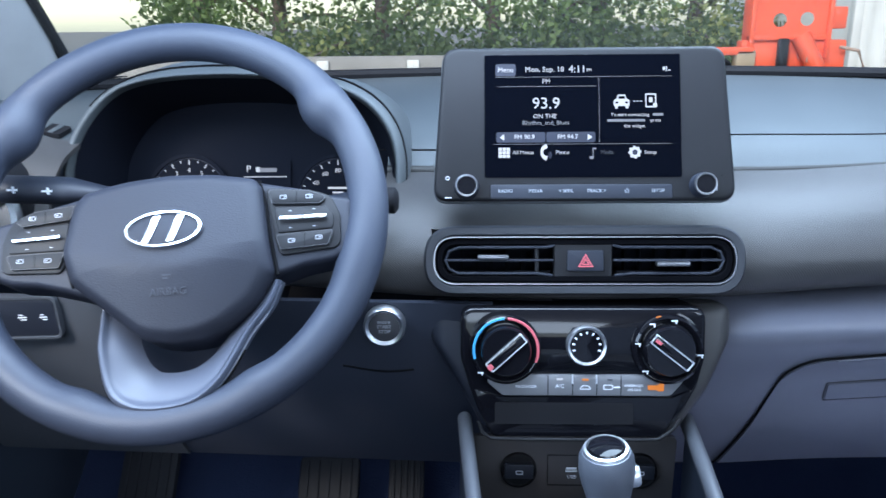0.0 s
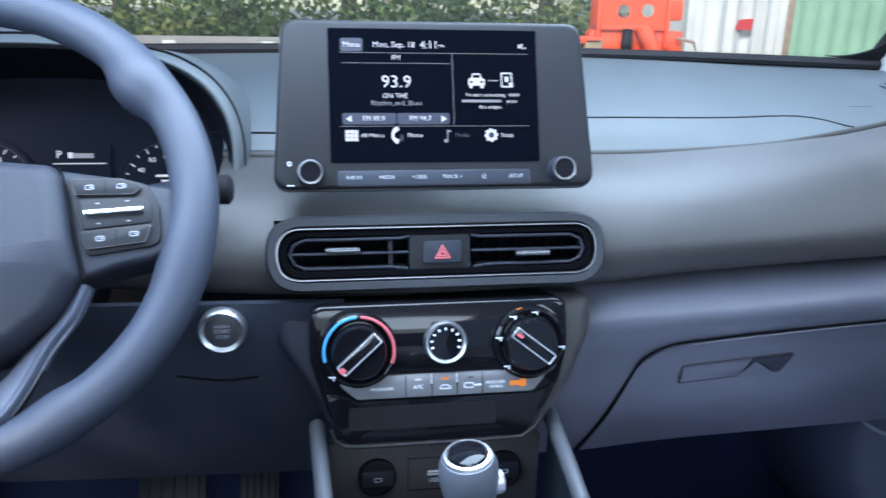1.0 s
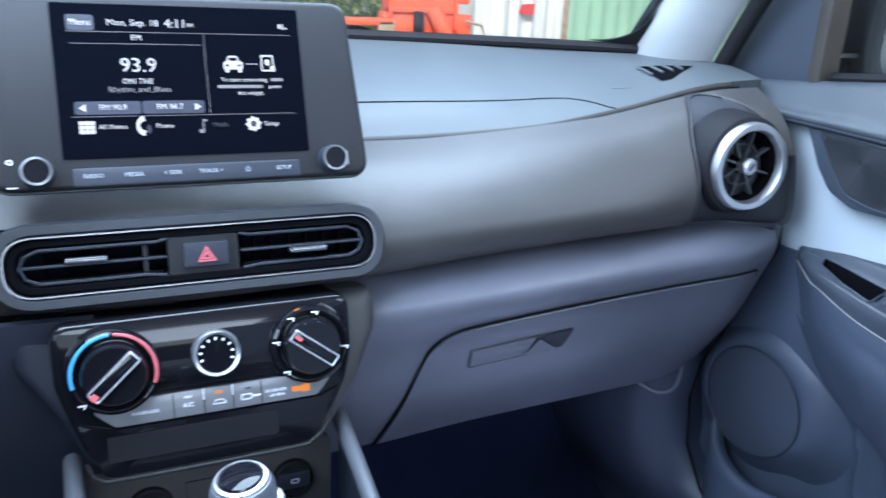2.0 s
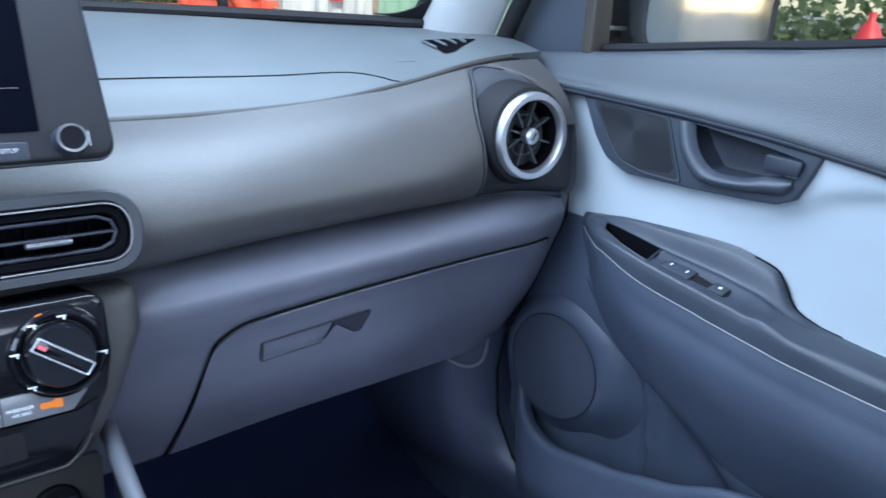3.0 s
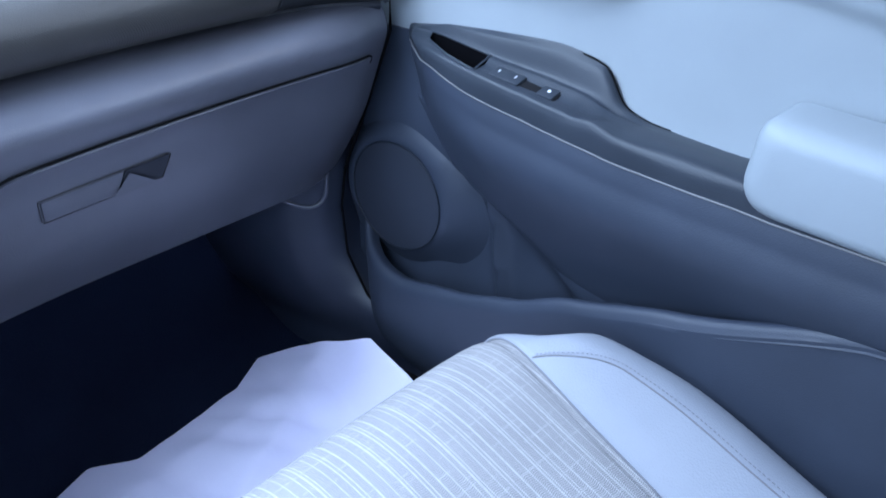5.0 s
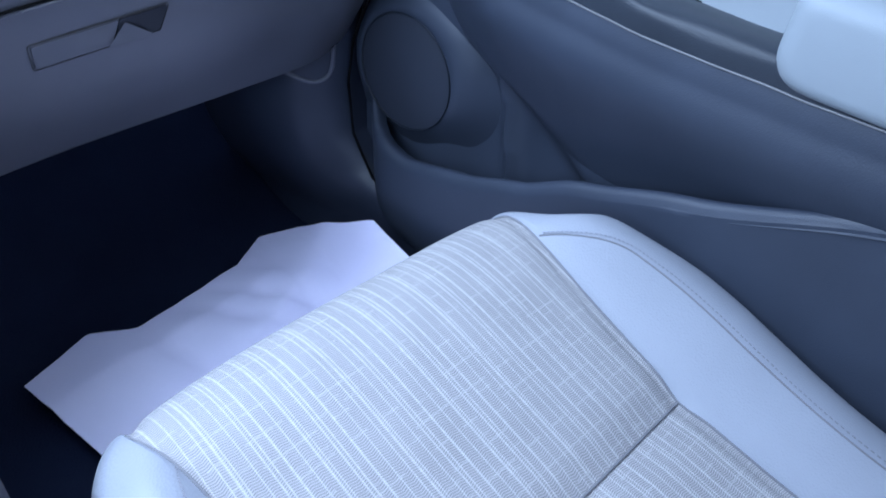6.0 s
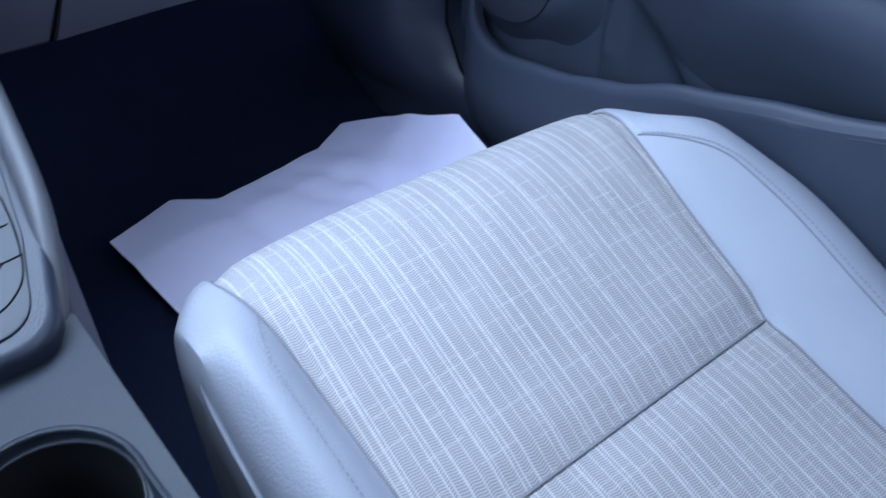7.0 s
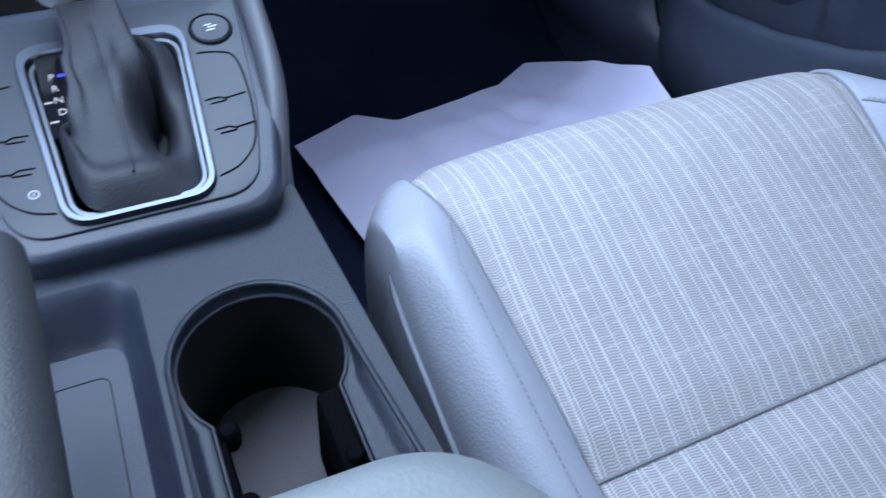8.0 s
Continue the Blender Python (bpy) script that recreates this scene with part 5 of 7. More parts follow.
    part("toggle", prism_bm(rrect(0.0180, 0.0030, 0.0013), 0.0050, mm @ move(0.1208, -0.0163, 0.0140, -1), 0.001), CHROME, pad, "chrome toggle bar")
    for dy in (-0.0090, -0.0230):
        for x in (0.1010, 0.1195):
            bar("toggle_mark", 0.0022, 0.0006, mm @ move(x, dy, 0.0149), GREY_INK, pad)
for side in (((-0.0600, 0.0180), (-0.0712, -0.0070), (-0.0718, -0.0300), (-0.0640, -0.0560)), ((0.0770, 0.0190), (0.0815, 0.0), (0.0862, -0.0348), (0.0905, -0.0590))):
    part("hub_gap", sweep_bm([wm @ spline([(x, y, 0.0125) for x, y in side], i / 16) for i in range(17)], 0.0014, 6), SEAM, hub, "dark gap beside the cover")
u_out = [(-0.040, -0.052), (-0.0426, -0.0722), (-0.0450, -0.0958), (-0.0436, -0.1128), (-0.0383, -0.1340), (-0.0295, -0.1470), (-0.0128, -0.1545), (0.0096, -0.1556), (0.0299, -0.1513), (0.0461, -0.1392), (0.0585, -0.1216), (0.0711, -0.0994), (0.0850, -0.0814), (0.0930, -0.0620)]
u_in = [(-0.022, -0.052), (-0.0210, -0.0774), (-0.0185, -0.0968), (-0.0150, -0.1060), (-0.0110, -0.1140), (-0.0062, -0.1193), (0.0000, -0.1228), (0.0120, -0.1235), (0.0232, -0.1215), (0.0320, -0.1165), (0.0399, -0.1095), (0.0470, -0.1000), (0.0560, -0.0860), (0.0660, -0.0620)]


def u_spoke(u, v):
    o, i = spline([(*p, 0) for p in u_out], u), spline([(*p, 0) for p in u_in], u)
    p = o + (i - o) * v
    lip = 0.0045 * math.exp(-((v - 0.14) / 0.10) ** 2)
    return wm @ Vector((p.x, p.y, 0.0105 + lip - 0.016 * v * v - 0.010 * max(0.0, 1 - v / 0.06) ** 2 - 0.010 * max(0.0, abs(2 * u - 1) - 0.6)))


part("lower_spoke", grid_bm(u_spoke, 60, 24, 0.006), SPOKE, wheel, "satin grey U-shaped lower spoke")
part("spoke_gap", sweep_bm([u_spoke(0.14 + 0.66 * i / 60, 0.0) + out * 0.0045 for i in range(61)], 0.0011, 6), SEAM, wheel, "dark joint between rim and spoke")
part("column", lathe_bm([(0.055, 0.0), (0.060, -0.06), (0.065, -0.14)], wm @ move(0.0, -0.005, -0.03), 32), MATT_BLACK, wheel, "black steering column shroud")

for name, label, pts, r in (("wiper_stalk", "black wiper stalk on the steering column", ((-0.300, 0.655, 0.545), (-0.220, 0.650, 0.550), (-0.175, 0.645, 0.553)), 0.0115),
                            ("light_stalk", "black headlight stalk with white marks on the column", ((-0.380, 0.655, 0.552), (-0.450, 0.645, 0.562), (-0.530, 0.632, 0.568)), 0.0165)):
    st = thing(name, pts[0], label, "stalk")
    path = [spline(pts, i / 20) for i in range(21)]
    part("lever", sweep_bm(path, lambda s: r * (0.55 + 0.45 * min(1, max(0, (s - 0.35) / 0.2))), 16, flat=0.75), DARK, st)
    end = path[-1]
    part("end_cap", lathe_bm([(r, 0.0), (r * 1.02, 0.008), (r * 0.7, 0.011), (0.001, 0.012)], Matrix.Translation(end) @ pose(0, 0, 0, 0, 90 if name == "wiper_stalk" else -90, 0), 24), MATT_BLACK, st)
    for k in range(3 if name == "light_stalk" else 0):
        p = path[12 + 3 * k]
        part("stalk_mark", box_bm(-0.0045, 0.0045, -0.0006, 0.0, -0.0008, 0.0008, 0, Matrix.Translation(p + Vector((0, -r * 1.0, 0.003)))), INK, st)
        part("stalk_mark", box_bm(-0.0010, 0.0010, -0.0006, 0.0, -0.0030, 0.0030, 0, Matrix.Translation(p + Vector((0.001, -r * 1.0, 0.003)))), INK, st)

# pedals in the dark of the driver's footwell
for x, w, h, label in ((-0.30, 0.085, 0.060, "black rubber brake pedal"), (-0.19, 0.050, 0.130, "black rubber accelerator pedal"), (-0.56, 0.080, 0.180, "black rubber foot rest")):
    pm = panel(x, 0.93, 0.08, 40)
    pd = thing("foot_rest" if w == 0.080 else "pedal", (x, 0.93, 0.02), label, "pedal")
    part("pad", prism_bm(rrect(w, h, 0.008), 0.012, pm, 0.003), MATT_BLACK, pd)
    for k in range(5):
        part("rib", prism_bm(rrect(0.004, h * 0.85, 0.001), 0.003, pm @ move(-w * 0.36 + w * 0.18 * k, 0, 0.012), 0.0008), MATT_BLACK, pd)
    part("arm", box_bm(-0.008, 0.008, 0, 0.18, -0.02, -0.005, 0.003, pm), MATT_BLACK, pd)

# ---- passenger door ----
door = thing("passenger_door", (0.67, 0.3, 0.0), "closed front passenger door with pale grey insert and dark armrest", "car door")


def along(points, y):
    """A height at y, smoothly through (y, height) rows that run rearwards."""
    for (a, p), (b, q) in zip(points, points[1:]):
        if y >= b or (b, q) == points[-1]:
            s = min(max((a - y) / (a - b), 0), 1)
            return p + (q - p) * (s * s * (3 - 2 * s) * 0.3 + s * 0.7)
    return points[-1][1]


BELT = [(0.86, 0.606), (0.70, 0.618), (0.47, 0.638), (0.30, 0.655), (-0.42, 0.69)]
TRIM = [(0.80, 0.580), (0.70, 0.576), (0.55, 0.571), (0.467, 0.566), (0.273, 0.546), (0.0, 0.505), (-0.42, 0.43)]
AFT, FORE = -0.42, 0.765


def upper(u, v):
    y = FORE + 0.04 + (AFT - FORE - 0.04) * u
    z0, z1 = along(BELT, y), along(TRIM, y)
    x = spline([(0.690, 0, 0), (0.664, 0, 0), (0.652, 0, 0), (0.644, 0, 0), (0.637, 0, 0), (0.640, 0, 0), (0.655, 0, 0)], v).x
    z = spline([(z0 - 0.006, 0, 0), (z0, 0, 0), (z0 + (z1 - z0) * 0.35, 0, 0), (z0 + (z1 - z0) * 0.7, 0, 0), (z1 + 0.006, 0, 0), (z1 - 0.001, 0, 0), (z1 - 0.003, 0, 0)], v).x
    return Vector((x, y, z))


part("upper_trim", grid_bm(upper, 64, 24, 0.004), DOOR_GRAIN, door, "dark grained upper door trim")
part("trim_lip", sweep_bm([Vector((0.641, y, along(TRIM, y) - 0.001)) for y in [0.735 - 1.15 * i / 60 for i in range(61)]], 0.0034, 10), DARK, door, "dark lip under the upper trim")


CREST = [(0.60, 0.470), (0.46, 0.480), (0.424, 0.500), (0.386, 0.521), (0.350, 0.530), (0.300, 0.529), (0.21, 0.514), (-0.42, 0.420)]


def insert(u, v):
    y = 0.745 + (AFT - 0.745) * u
    z1 = along(TRIM, y) + 0.004
    z0 = 0.372 if y < 0.60 else 0.372 + 0.056 * min(1, (y - 0.60) / 0.05)
    z = z1 + (z0 - z1) * v
    # the padding steps back below a crest that rises over the armrest's end
    d = z - along(CREST, y)
    step = 1 / (1 + math.exp(-d / 0.0035))
    strong = 1 / (1 + math.exp((y - 0.44) / 0.02))
    scoop = 0.006 * math.exp(-((z - 0.43) / 0.06) ** 2) / (1 + math.exp((y - 0.385) / 0.03))
    behind = 0.030 / (1 + math.exp(-(y - 0.440) / 0.003)) / (1 + math.exp((y - 0.560) / 0.003)) / (1 + math.exp((0.512 - z) / 0.003)) if z < 0.560 else 0.0
    return Vector((0.655 + behind + scoop - 0.0090 * step * strong + 0.003 * math.sin(math.pi * v), y, z))


part("insert", grid_bm(insert, 140, 80, 0.004), DOOR_LIGHT, door, "pale grey padded insert")


def pocket_depth(y, z):
    """1 inside the hollow behind the pocket, whose rear edge runs aslant."""
    a = 1 / (1 + math.exp(-(y - 0.436 - (z - 0.19) * 1.25) / 0.008))
    return a / (1 + math.exp((z - 0.275) / 0.013)) / (1 + math.exp((y - 0.610) / 0.010))


def lower(u, v):
    y = FORE + (AFT - FORE) * u
    top = 0.430 - 0.04 * min(1, max(0, (0.66 - y) / 0.1))
    z = top + (0.02 - top) * v
    swell = 0.008 * math.exp(-((z - 0.33) / 0.06) ** 2)
    ridge = 0.016 * math.exp(-((y - 0.536 - (z - 0.154) * 0.14) / 0.009) ** 2)
    return Vector((0.652 - swell + 0.004 * v + (0.022 - 0.8 * ridge) * pocket_depth(y, z), y, z))


part("lower_trim", grid_bm(lower, 150, 50, 0.004), DOOR_LOW, door, "dark blue-grey lower door trim")

ARM = [
    (0.662, [(0.648, 0.422), (0.647, 0.428), (0.648, 0.434), (0.650, 0.437), (0.654, 0.438)]),
    (0.640, [(0.630, 0.424), (0.628, 0.432), (0.634, 0.438), (0.643, 0.440), (0.654, 0.441)]),
    (0.600, [(0.606, 0.418), (0.605, 0.428), (0.611, 0.434), (0.634, 0.440), (0.654, 0.446)]),
    (0.540, [(0.600, 0.403), (0.601, 0.418), (0.607, 0.4235), (0.634, 0.430), (0.654, 0.450)]),
    (0.470, [(0.600, 0.393), (0.601, 0.409), (0.607, 0.4145), (0.634, 0.423), (0.654, 0.452)]),
    (0.432, [(0.600, 0.388), (0.601, 0.404), (0.607, 0.410), (0.634, 0.418), (0.654, 0.446)]),
    (0.418, [(0.600, 0.386), (0.601, 0.402), (0.608, 0.408), (0.634, 0.414), (0.654, 0.439)]),
    (0.400, [(0.600, 0.384), (0.601, 0.403), (0.610, 0.409), (0.634, 0.410), (0.657, 0.411)]),
    (0.375, [(0.600, 0.381), (0.601, 0.398), (0.610, 0.403), (0.634, 0.405), (0.660, 0.400)]),
    (0.310, [(0.600, 0.378), (0.601, 0.393), (0.610, 0.401), (0.634, 0.400), (0.662, 0.394)]),
    (0.240, [(0.600, 0.375), (0.601, 0.392), (0.610, 0.396), (0.634, 0.395), (0.662, 0.391)]),
    (-0.42, [(0.600, 0.362), (0.601, 0.376), (0.610, 0.380), (0.634, 0.380), (0.662, 0.378)]),
]
ARM = ARM[::-1]


CUP = round_poly([(0.6105, 0.575), (0.6225, 0.609), (0.6340, 0.616), (0.6400, 0.609), (0.6390, 0.541), (0.6075, 0.537)], [0.05, 0.008, 0.005, 0.006, 0.003, 0.003], 6)


def arm_top(u, v):
    y = 0.662 + (AFT - 0.662) * u ** 1.6
    p = spline([(q.x, q.y, 0) for q in smooth_blend(ARM, y)], v)
    wide = min(1.0, max(0.0, (0.645 - y) / 0.04))
    wide *= min(1.0, max(0.0, (y - 0.36) / 0.05))
    rim = 0.0016 * math.exp(-((p.x - 0.6040) / 0.0030) ** 2) - 0.0022 * math.exp(-((p.x - 0.622) / 0.010) ** 2)
    back = 0.0035 * math.exp(-((p.x - 0.6475) / 0.0040) ** 2) - 0.0045 * math.exp(-((p.x - 0.6400) / 0.0035) ** 2)
    return Vector((p.x, y, p.y + rim * wide + back * wide))


def inside(line, x, y):
    hit = False
    for (x0, y0), (x1, y1) in zip(line, line[1:] + line[:1]):
        if (y0 > y) != (y1 > y) and x < x0 + (x1 - x0) * (y - y0) / (y1 - y0):
            hit = not hit
    return hit


def arm_skin():
    """The armrest's skin, open over its finger pocket."""
    bm = grid_bm(arm_top, 260, 80)
    bmesh.ops.delete(bm, geom=[f for f in bm.faces if inside(CUP, *f.calc_center_median().xy)], context="FACES")
    return bm


armrest = part("armrest", arm_skin(), DOOR_DARK, door, "dark plastic armrest with window switch")


def arm_height(x, y):
    """The armrest's upper face at x and y."""
    u = ((0.662 - y) / (0.662 - AFT)) ** (1 / 1.6)
    return min((abs(arm_top(u, k / 200).x - x), k, arm_top(u, k / 200).z) for k in range(40, 201))[2]


cup_rim = [Vector((x, y, arm_height(x, y))) for x, y in CUP]


def cup_wall(u, v):
    p = cup_rim[round(u * len(CUP)) % len(CUP)]
    k = 0.12 * v if v < 0.7 else 0.084 + 0.9 * (v - 0.7) / 0.3
    return p + (Vector((0.625, 0.565, p.z)) - p) * k - Vector((0, 0, 0.032 * min(1.0, v / 0.7)))


# near-black lining puts the pocket's inner shade into its colour
part("finger_pocket", grid_bm(cup_wall, len(CUP), 12, 0, True), VENT_BLACK, armrest, "deep finger pocket, its shade coloured black")
part("pocket_rim", sweep_bm([p + Vector((0, 0, 0.0002)) for p in cup_rim], 0.0011, 8, True, up=(0.3, 0.2, 1)), DOOR_DARK, armrest, "rounded rim of the finger pocket")


def arm_face(u, v):
    y = 0.662 + (AFT - 0.662) * u ** 1.6
    a = smooth_blend(ARM, y)[0]
    full = min(1.0, max(0.0, (0.60 - y) / 0.08))
    drop = 0.45 + 0.55 * min(1.0, max(0.0, (0.655 - y) / 0.10))
    p = spline([(a.x, a.y, 0), (a.x + 0.003 - 0.006 * full, a.y - 0.018, 0), (a.x + 0.014 - 0.018 * full, a.y - 0.055, 0), (a.x + (0.652 - a.x) * 0.62, a.y - 0.125 * drop, 0), (0.660, a.y - 0.19 * drop, 0)], v)
    return Vector((p.x + 0.036 * pocket_depth(y, p.y), y, p.y))


part("armrest_face", grid_bm(arm_face, 150, 50, 0.003), DOOR_LOW, door, "blue-grey face below the armrest")
# the edge's highlight is painted as a thin pale line
part("parting_line", sweep_bm([arm_top(0.02 + 0.80 * i / 70, 0.0) + Vector((-0.001, 0, -0.0005)) for i in range(71)], 0.0008, 6), BUTTON_GREY, armrest, "moulding line coloured pale for its highlight")


def arm_point(x, y, lift=0.0):
    """The armrest's upper face above x and y."""
    u = ((0.662 - y) / (0.662 - AFT)) ** (1 / 1.6)
    v = min((abs(arm_top(u, k / 100).x - x), k / 100) for k in range(15, 101))[1]
    return arm_top(u, v) + Vector((0, 0, lift))


part("insert_seam", sweep_bm([arm_top(0.365 + 0.090 * i / 40, 0.985) + Vector((-0.0010, 0, 0.0004)) for i in range(41)], 0.0008, 6), SEAM, armrest, "dark joint against the insert")


s0 = arm_point(0.6215, 0.487)
sx = (arm_point(0.630, 0.487) - arm_point(0.613, 0.487)).normalized()
sy = (arm_point(0.6215, 0.509) - arm_point(0.6215, 0.465)).normalized()
sn = sx.cross(sy).normalized()
sy = sn.cross(sx)
bz = Matrix(((sx.x, sy.x, sn.x, s0.x), (sx.y, sy.y, sn.y, s0.y), (sx.z, sy.z, sn.z, s0.z), (0, 0, 0, 1)))
part("switch_bed", prism_bm(rrect(0.0185, 0.076, 0.003), 0.0012, bz @ move(0, 0, -0.0004)), MATT_BLACK, armrest)
ws1 = part("window_switch", box_bm(-0.0085, 0.0085, 0.002, 0.036, -0.001, 0.0036, 0.0015, bz), DOOR_DARK, armrest, "dark rocker switch")
bar("switch_mark", 0.0045, 0.0012, bz @ move(0.001, 0.029, 0.0037), INK, ws1), bar("switch_mark", 0.0045, 0.0012, bz @ move(0.001, 0.010, 0.0037), INK, ws1)
ws2 = part("lock_switch", box_bm(-0.0080, 0.0080, -0.036, -0.019, -0.001, 0.0030, 0.0015, bz), DOOR_DARK, armrest, "dark lock switch")
bar("switch_mark", 0.0035, 0.003, bz @ move(0.001, -0.028, 0.0031), INK, ws2)


def on_door(x, y, z, turn=0.0, tip=0.0):
    """A frame on the door's face: x rearwards, y up, z into the cabin."""
    return Matrix.Translation((x, y, z)) @ Matrix(((0, 0, -1, 0), (-1, 0, 0, 0), (0, 1, 0, 0), (0, 0, 0, 1))) @ pose(0, 0, 0, tip, turn, 0)


pad_m = on_door(0.655, 0.02, 0.408, -1) @ pose(0, 0, 0, 0, 0, -1.5)
part("elbow_pad", prism_bm(round_poly([(-0.249, -0.038), (0.42, -0.050), (0.42, 0.024), (-0.243, 0.036)], [0.030, 0.01, 0.01, 0.016], 8), 0.066, pad_m, 0.018, 1.0, 6), DOOR_LIGHT, door, "pale grey padded elbow rest")

hp = on_door(0.652, 0.53, 0.535)
plate_line = round_poly([(-0.150, 0.0420), (-0.1253, -0.0032), (-0.1062, -0.0260), (-0.0752, -0.0380), (-0.0019, -0.0365), (0.0631, -0.0335), (0.0984, -0.0305), (0.1143, -0.0230), (0.1249, -0.0012), (0.1340, 0.0230), (0.066, 0.0330), (-0.032, 0.0400)], [0.004, 0.04, 0.03, 0.03, 0.05, 0.05, 0.012, 0.010, 0.03, 0.004, 0.05, 0.05], 5)
recess_line = round_poly([(-0.0100, 0.0300), (0.0060, 0.0060), (0.0230, -0.0140), (0.1000, -0.0150), (0.1120, -0.0060), (0.1190, 0.0140), (0.0806, 0.0200)], [0.004, 0.02, 0.010, 0.006, 0.006, 0.004, 0.02], 5)
hplate = part("handle_plate", open_plate_bm(plate_line, recess_line, -0.004, 0.0100, 0.003, hp), DOOR_DARK, door, "dark inner door handle plate")


def recess_bowl(u, v):
    n = len(recess_line)
    x, y = recess_line[round(u * n) % n]
    k = 1 - 0.22 * v - (0.77 * max(0.0, (v - 0.6) / 0.4) if v > 0.6 else 0.0)
    return hp @ Vector((0.045 + (x - 0.045) * k, 0.004 + (y - 0.004) * k, 0.0095 - 0.026 * min(1.0, v / 0.6) ** 0.8))


# darker than the plate: the hollow's shade is painted on
part("handle_recess", grid_bm(recess_bowl, len(recess_line), 12, 0, True), DARK, hplate, "hollow behind the lever, shade put into its dark colour")
tweeter = round_poly([(-0.1307, 0.0345), (-0.1049, -0.0007), (-0.0850, -0.0240), (-0.0528, -0.0305), (-0.0058, -0.0310), (-0.0160, -0.0064), (-0.0295, 0.0285)], [0.004, 0.04, 0.03, 0.03, 0.004, 0.05, 0.006], 6)
grille = part("tweeter_grille", prism_bm(tweeter, 0.0014, hp @ move(0, 0, 0.0097)), RIBBED, hplate, "finely ribbed tweeter grille")
part("grille_edge", ring_bm([(-0.070 + (x + 0.070) * 1.05, 0.001 + (y - 0.001) * 1.08) for x, y in tweeter], tweeter, 0.0022, hp @ move(0, 0, 0.0097), 0.0008), DOOR_DARK, grille, "raised edge of the grille")


for k in range(1, 34):
    runs, now = [], []
    for i in range(73):
        a = 2 * math.pi * i / 72
        x, y = -0.071 + 0.0019 * k * math.cos(a), 0.010 + 0.0019 * k * math.sin(a)
        if inside(tweeter, -0.070 + (x + 0.070) * 1.05, 0.001 + (y - 0.001) * 1.07):
            now.append(hp @ Vector((x, y, 0.0112)))
        elif now:
            runs, now = runs + [now], []
    for run_of in (*runs, now):
        if len(run_of) > 2:
            part("grille_rib", sweep_bm(run_of, 0.00055, 4, up=(1, 0, 0)), RIBBED, grille)
lever_out = [(-0.0183, 0.0300), (-0.0130, 0.0140), (-0.0060, 0.0000), (0.0050, -0.0140), (0.0170, -0.0235), (0.0400, -0.0250), (0.0672, -0.0235), (0.0920, -0.0212), (0.1060, -0.0190), (0.1130, -0.0110)]
lever_in = [(0.0010, 0.0300), (0.0060, 0.0160), (0.0130, 0.0040), (0.0230, -0.0060), (0.0330, -0.0115), (0.0450, -0.0132), (0.0660, -0.0118), (0.0860, -0.0060), (0.0980, -0.0040), (0.1110, -0.0040)]


def lever_skin(u, v):
    o, i = spline([(*p, 0) for p in lever_out], u), spline([(*p, 0) for p in lever_in], u)
    p = o + (i - o) * v
    lift = (0.0105 + 0.0105 * math.sin(math.pi * min(1.0, 0.15 + u))) if u < 0.35 else 0.0210 - 0.0060 * max(0.0, (u - 0.6) / 0.4)
    return hp @ Vector((p.x, p.y, lift - 0.0070 * (2 * v - 0.9) ** 2))


part("pull_lever", grid_bm(lever_skin, 48, 14, 0.005), DOOR_DARK, hplate, "dark curved pull lever")
part("lock_tab", prism_bm(round_poly([(0.0835, 0.0150), (0.0828, -0.0015), (0.1163, -0.0005), (0.1196, 0.0135)][::-1], 0.003, 4), 0.016, hp @ move(0, 0, 0.0), 0.002), CONSOLE, hplate, "grey lock tab")

sp = on_door(0.650, 0.678, 0.232, 4, 0)
def speaker_dome(u, v):
    """Flares far out at the back and above, and stays close to the grille below."""
    a = 2 * math.pi * u
    low = max(0.0, -math.sin(a - 0.25))
    rim = 0.104 + 0.020 * max(0.0, math.cos(a - 0.45)) ** 2 + 0.040 * low - 0.006 * max(0.0, -math.cos(a))
    r = 0.068 + (rim - 0.068) * (1 - v)
    rise = math.sin(math.pi / 2 * min(1.0, v * 1.12)) ** 0.8
    rise += (v ** 1.7 - rise) * min(1.0, 1.3 * low)
    return sp @ Vector((r * math.cos(a), r * math.sin(a), -0.014 - 0.013 * max(0.0, -math.sin(a - 0.7)) ** 0.6 * (1 - v) + 0.028 * rise - 0.002 * max(0.0, (v - 0.9) / 0.1)))


speaker = part("speaker_surround", grid_bm(speaker_dome, 72, 14, 0, True), DOOR_LOW, door, "moulded dome round the speaker")
part("speaker_grille", lathe_bm([(0.0680, 0.006), (0.0675, 0.0125), (0.050, 0.0145), (0.0005, 0.0160)], sp, 56), SPEAKER, speaker, "round dark speaker grille")
part("speaker_rim", sweep_bm([sp @ Vector((0.0685 * math.cos(a), 0.0685 * math.sin(a), 0.0135)) for a in [2 * math.pi * i / 64 for i in range(64)]], 0.0010, 6, True, up=(1, 0, 0)), CONSOLE, speaker, "thin speaker rim")

LIP = [(0.745, 0.208), (0.726, 0.181), (0.700, 0.156), (0.642, 0.143), (0.553, 0.162), (0.476, 0.188), (0.407, 0.222), (0.297, 0.258), (0.145, 0.312), (-0.10, 0.34), (-0.42, 0.36)]


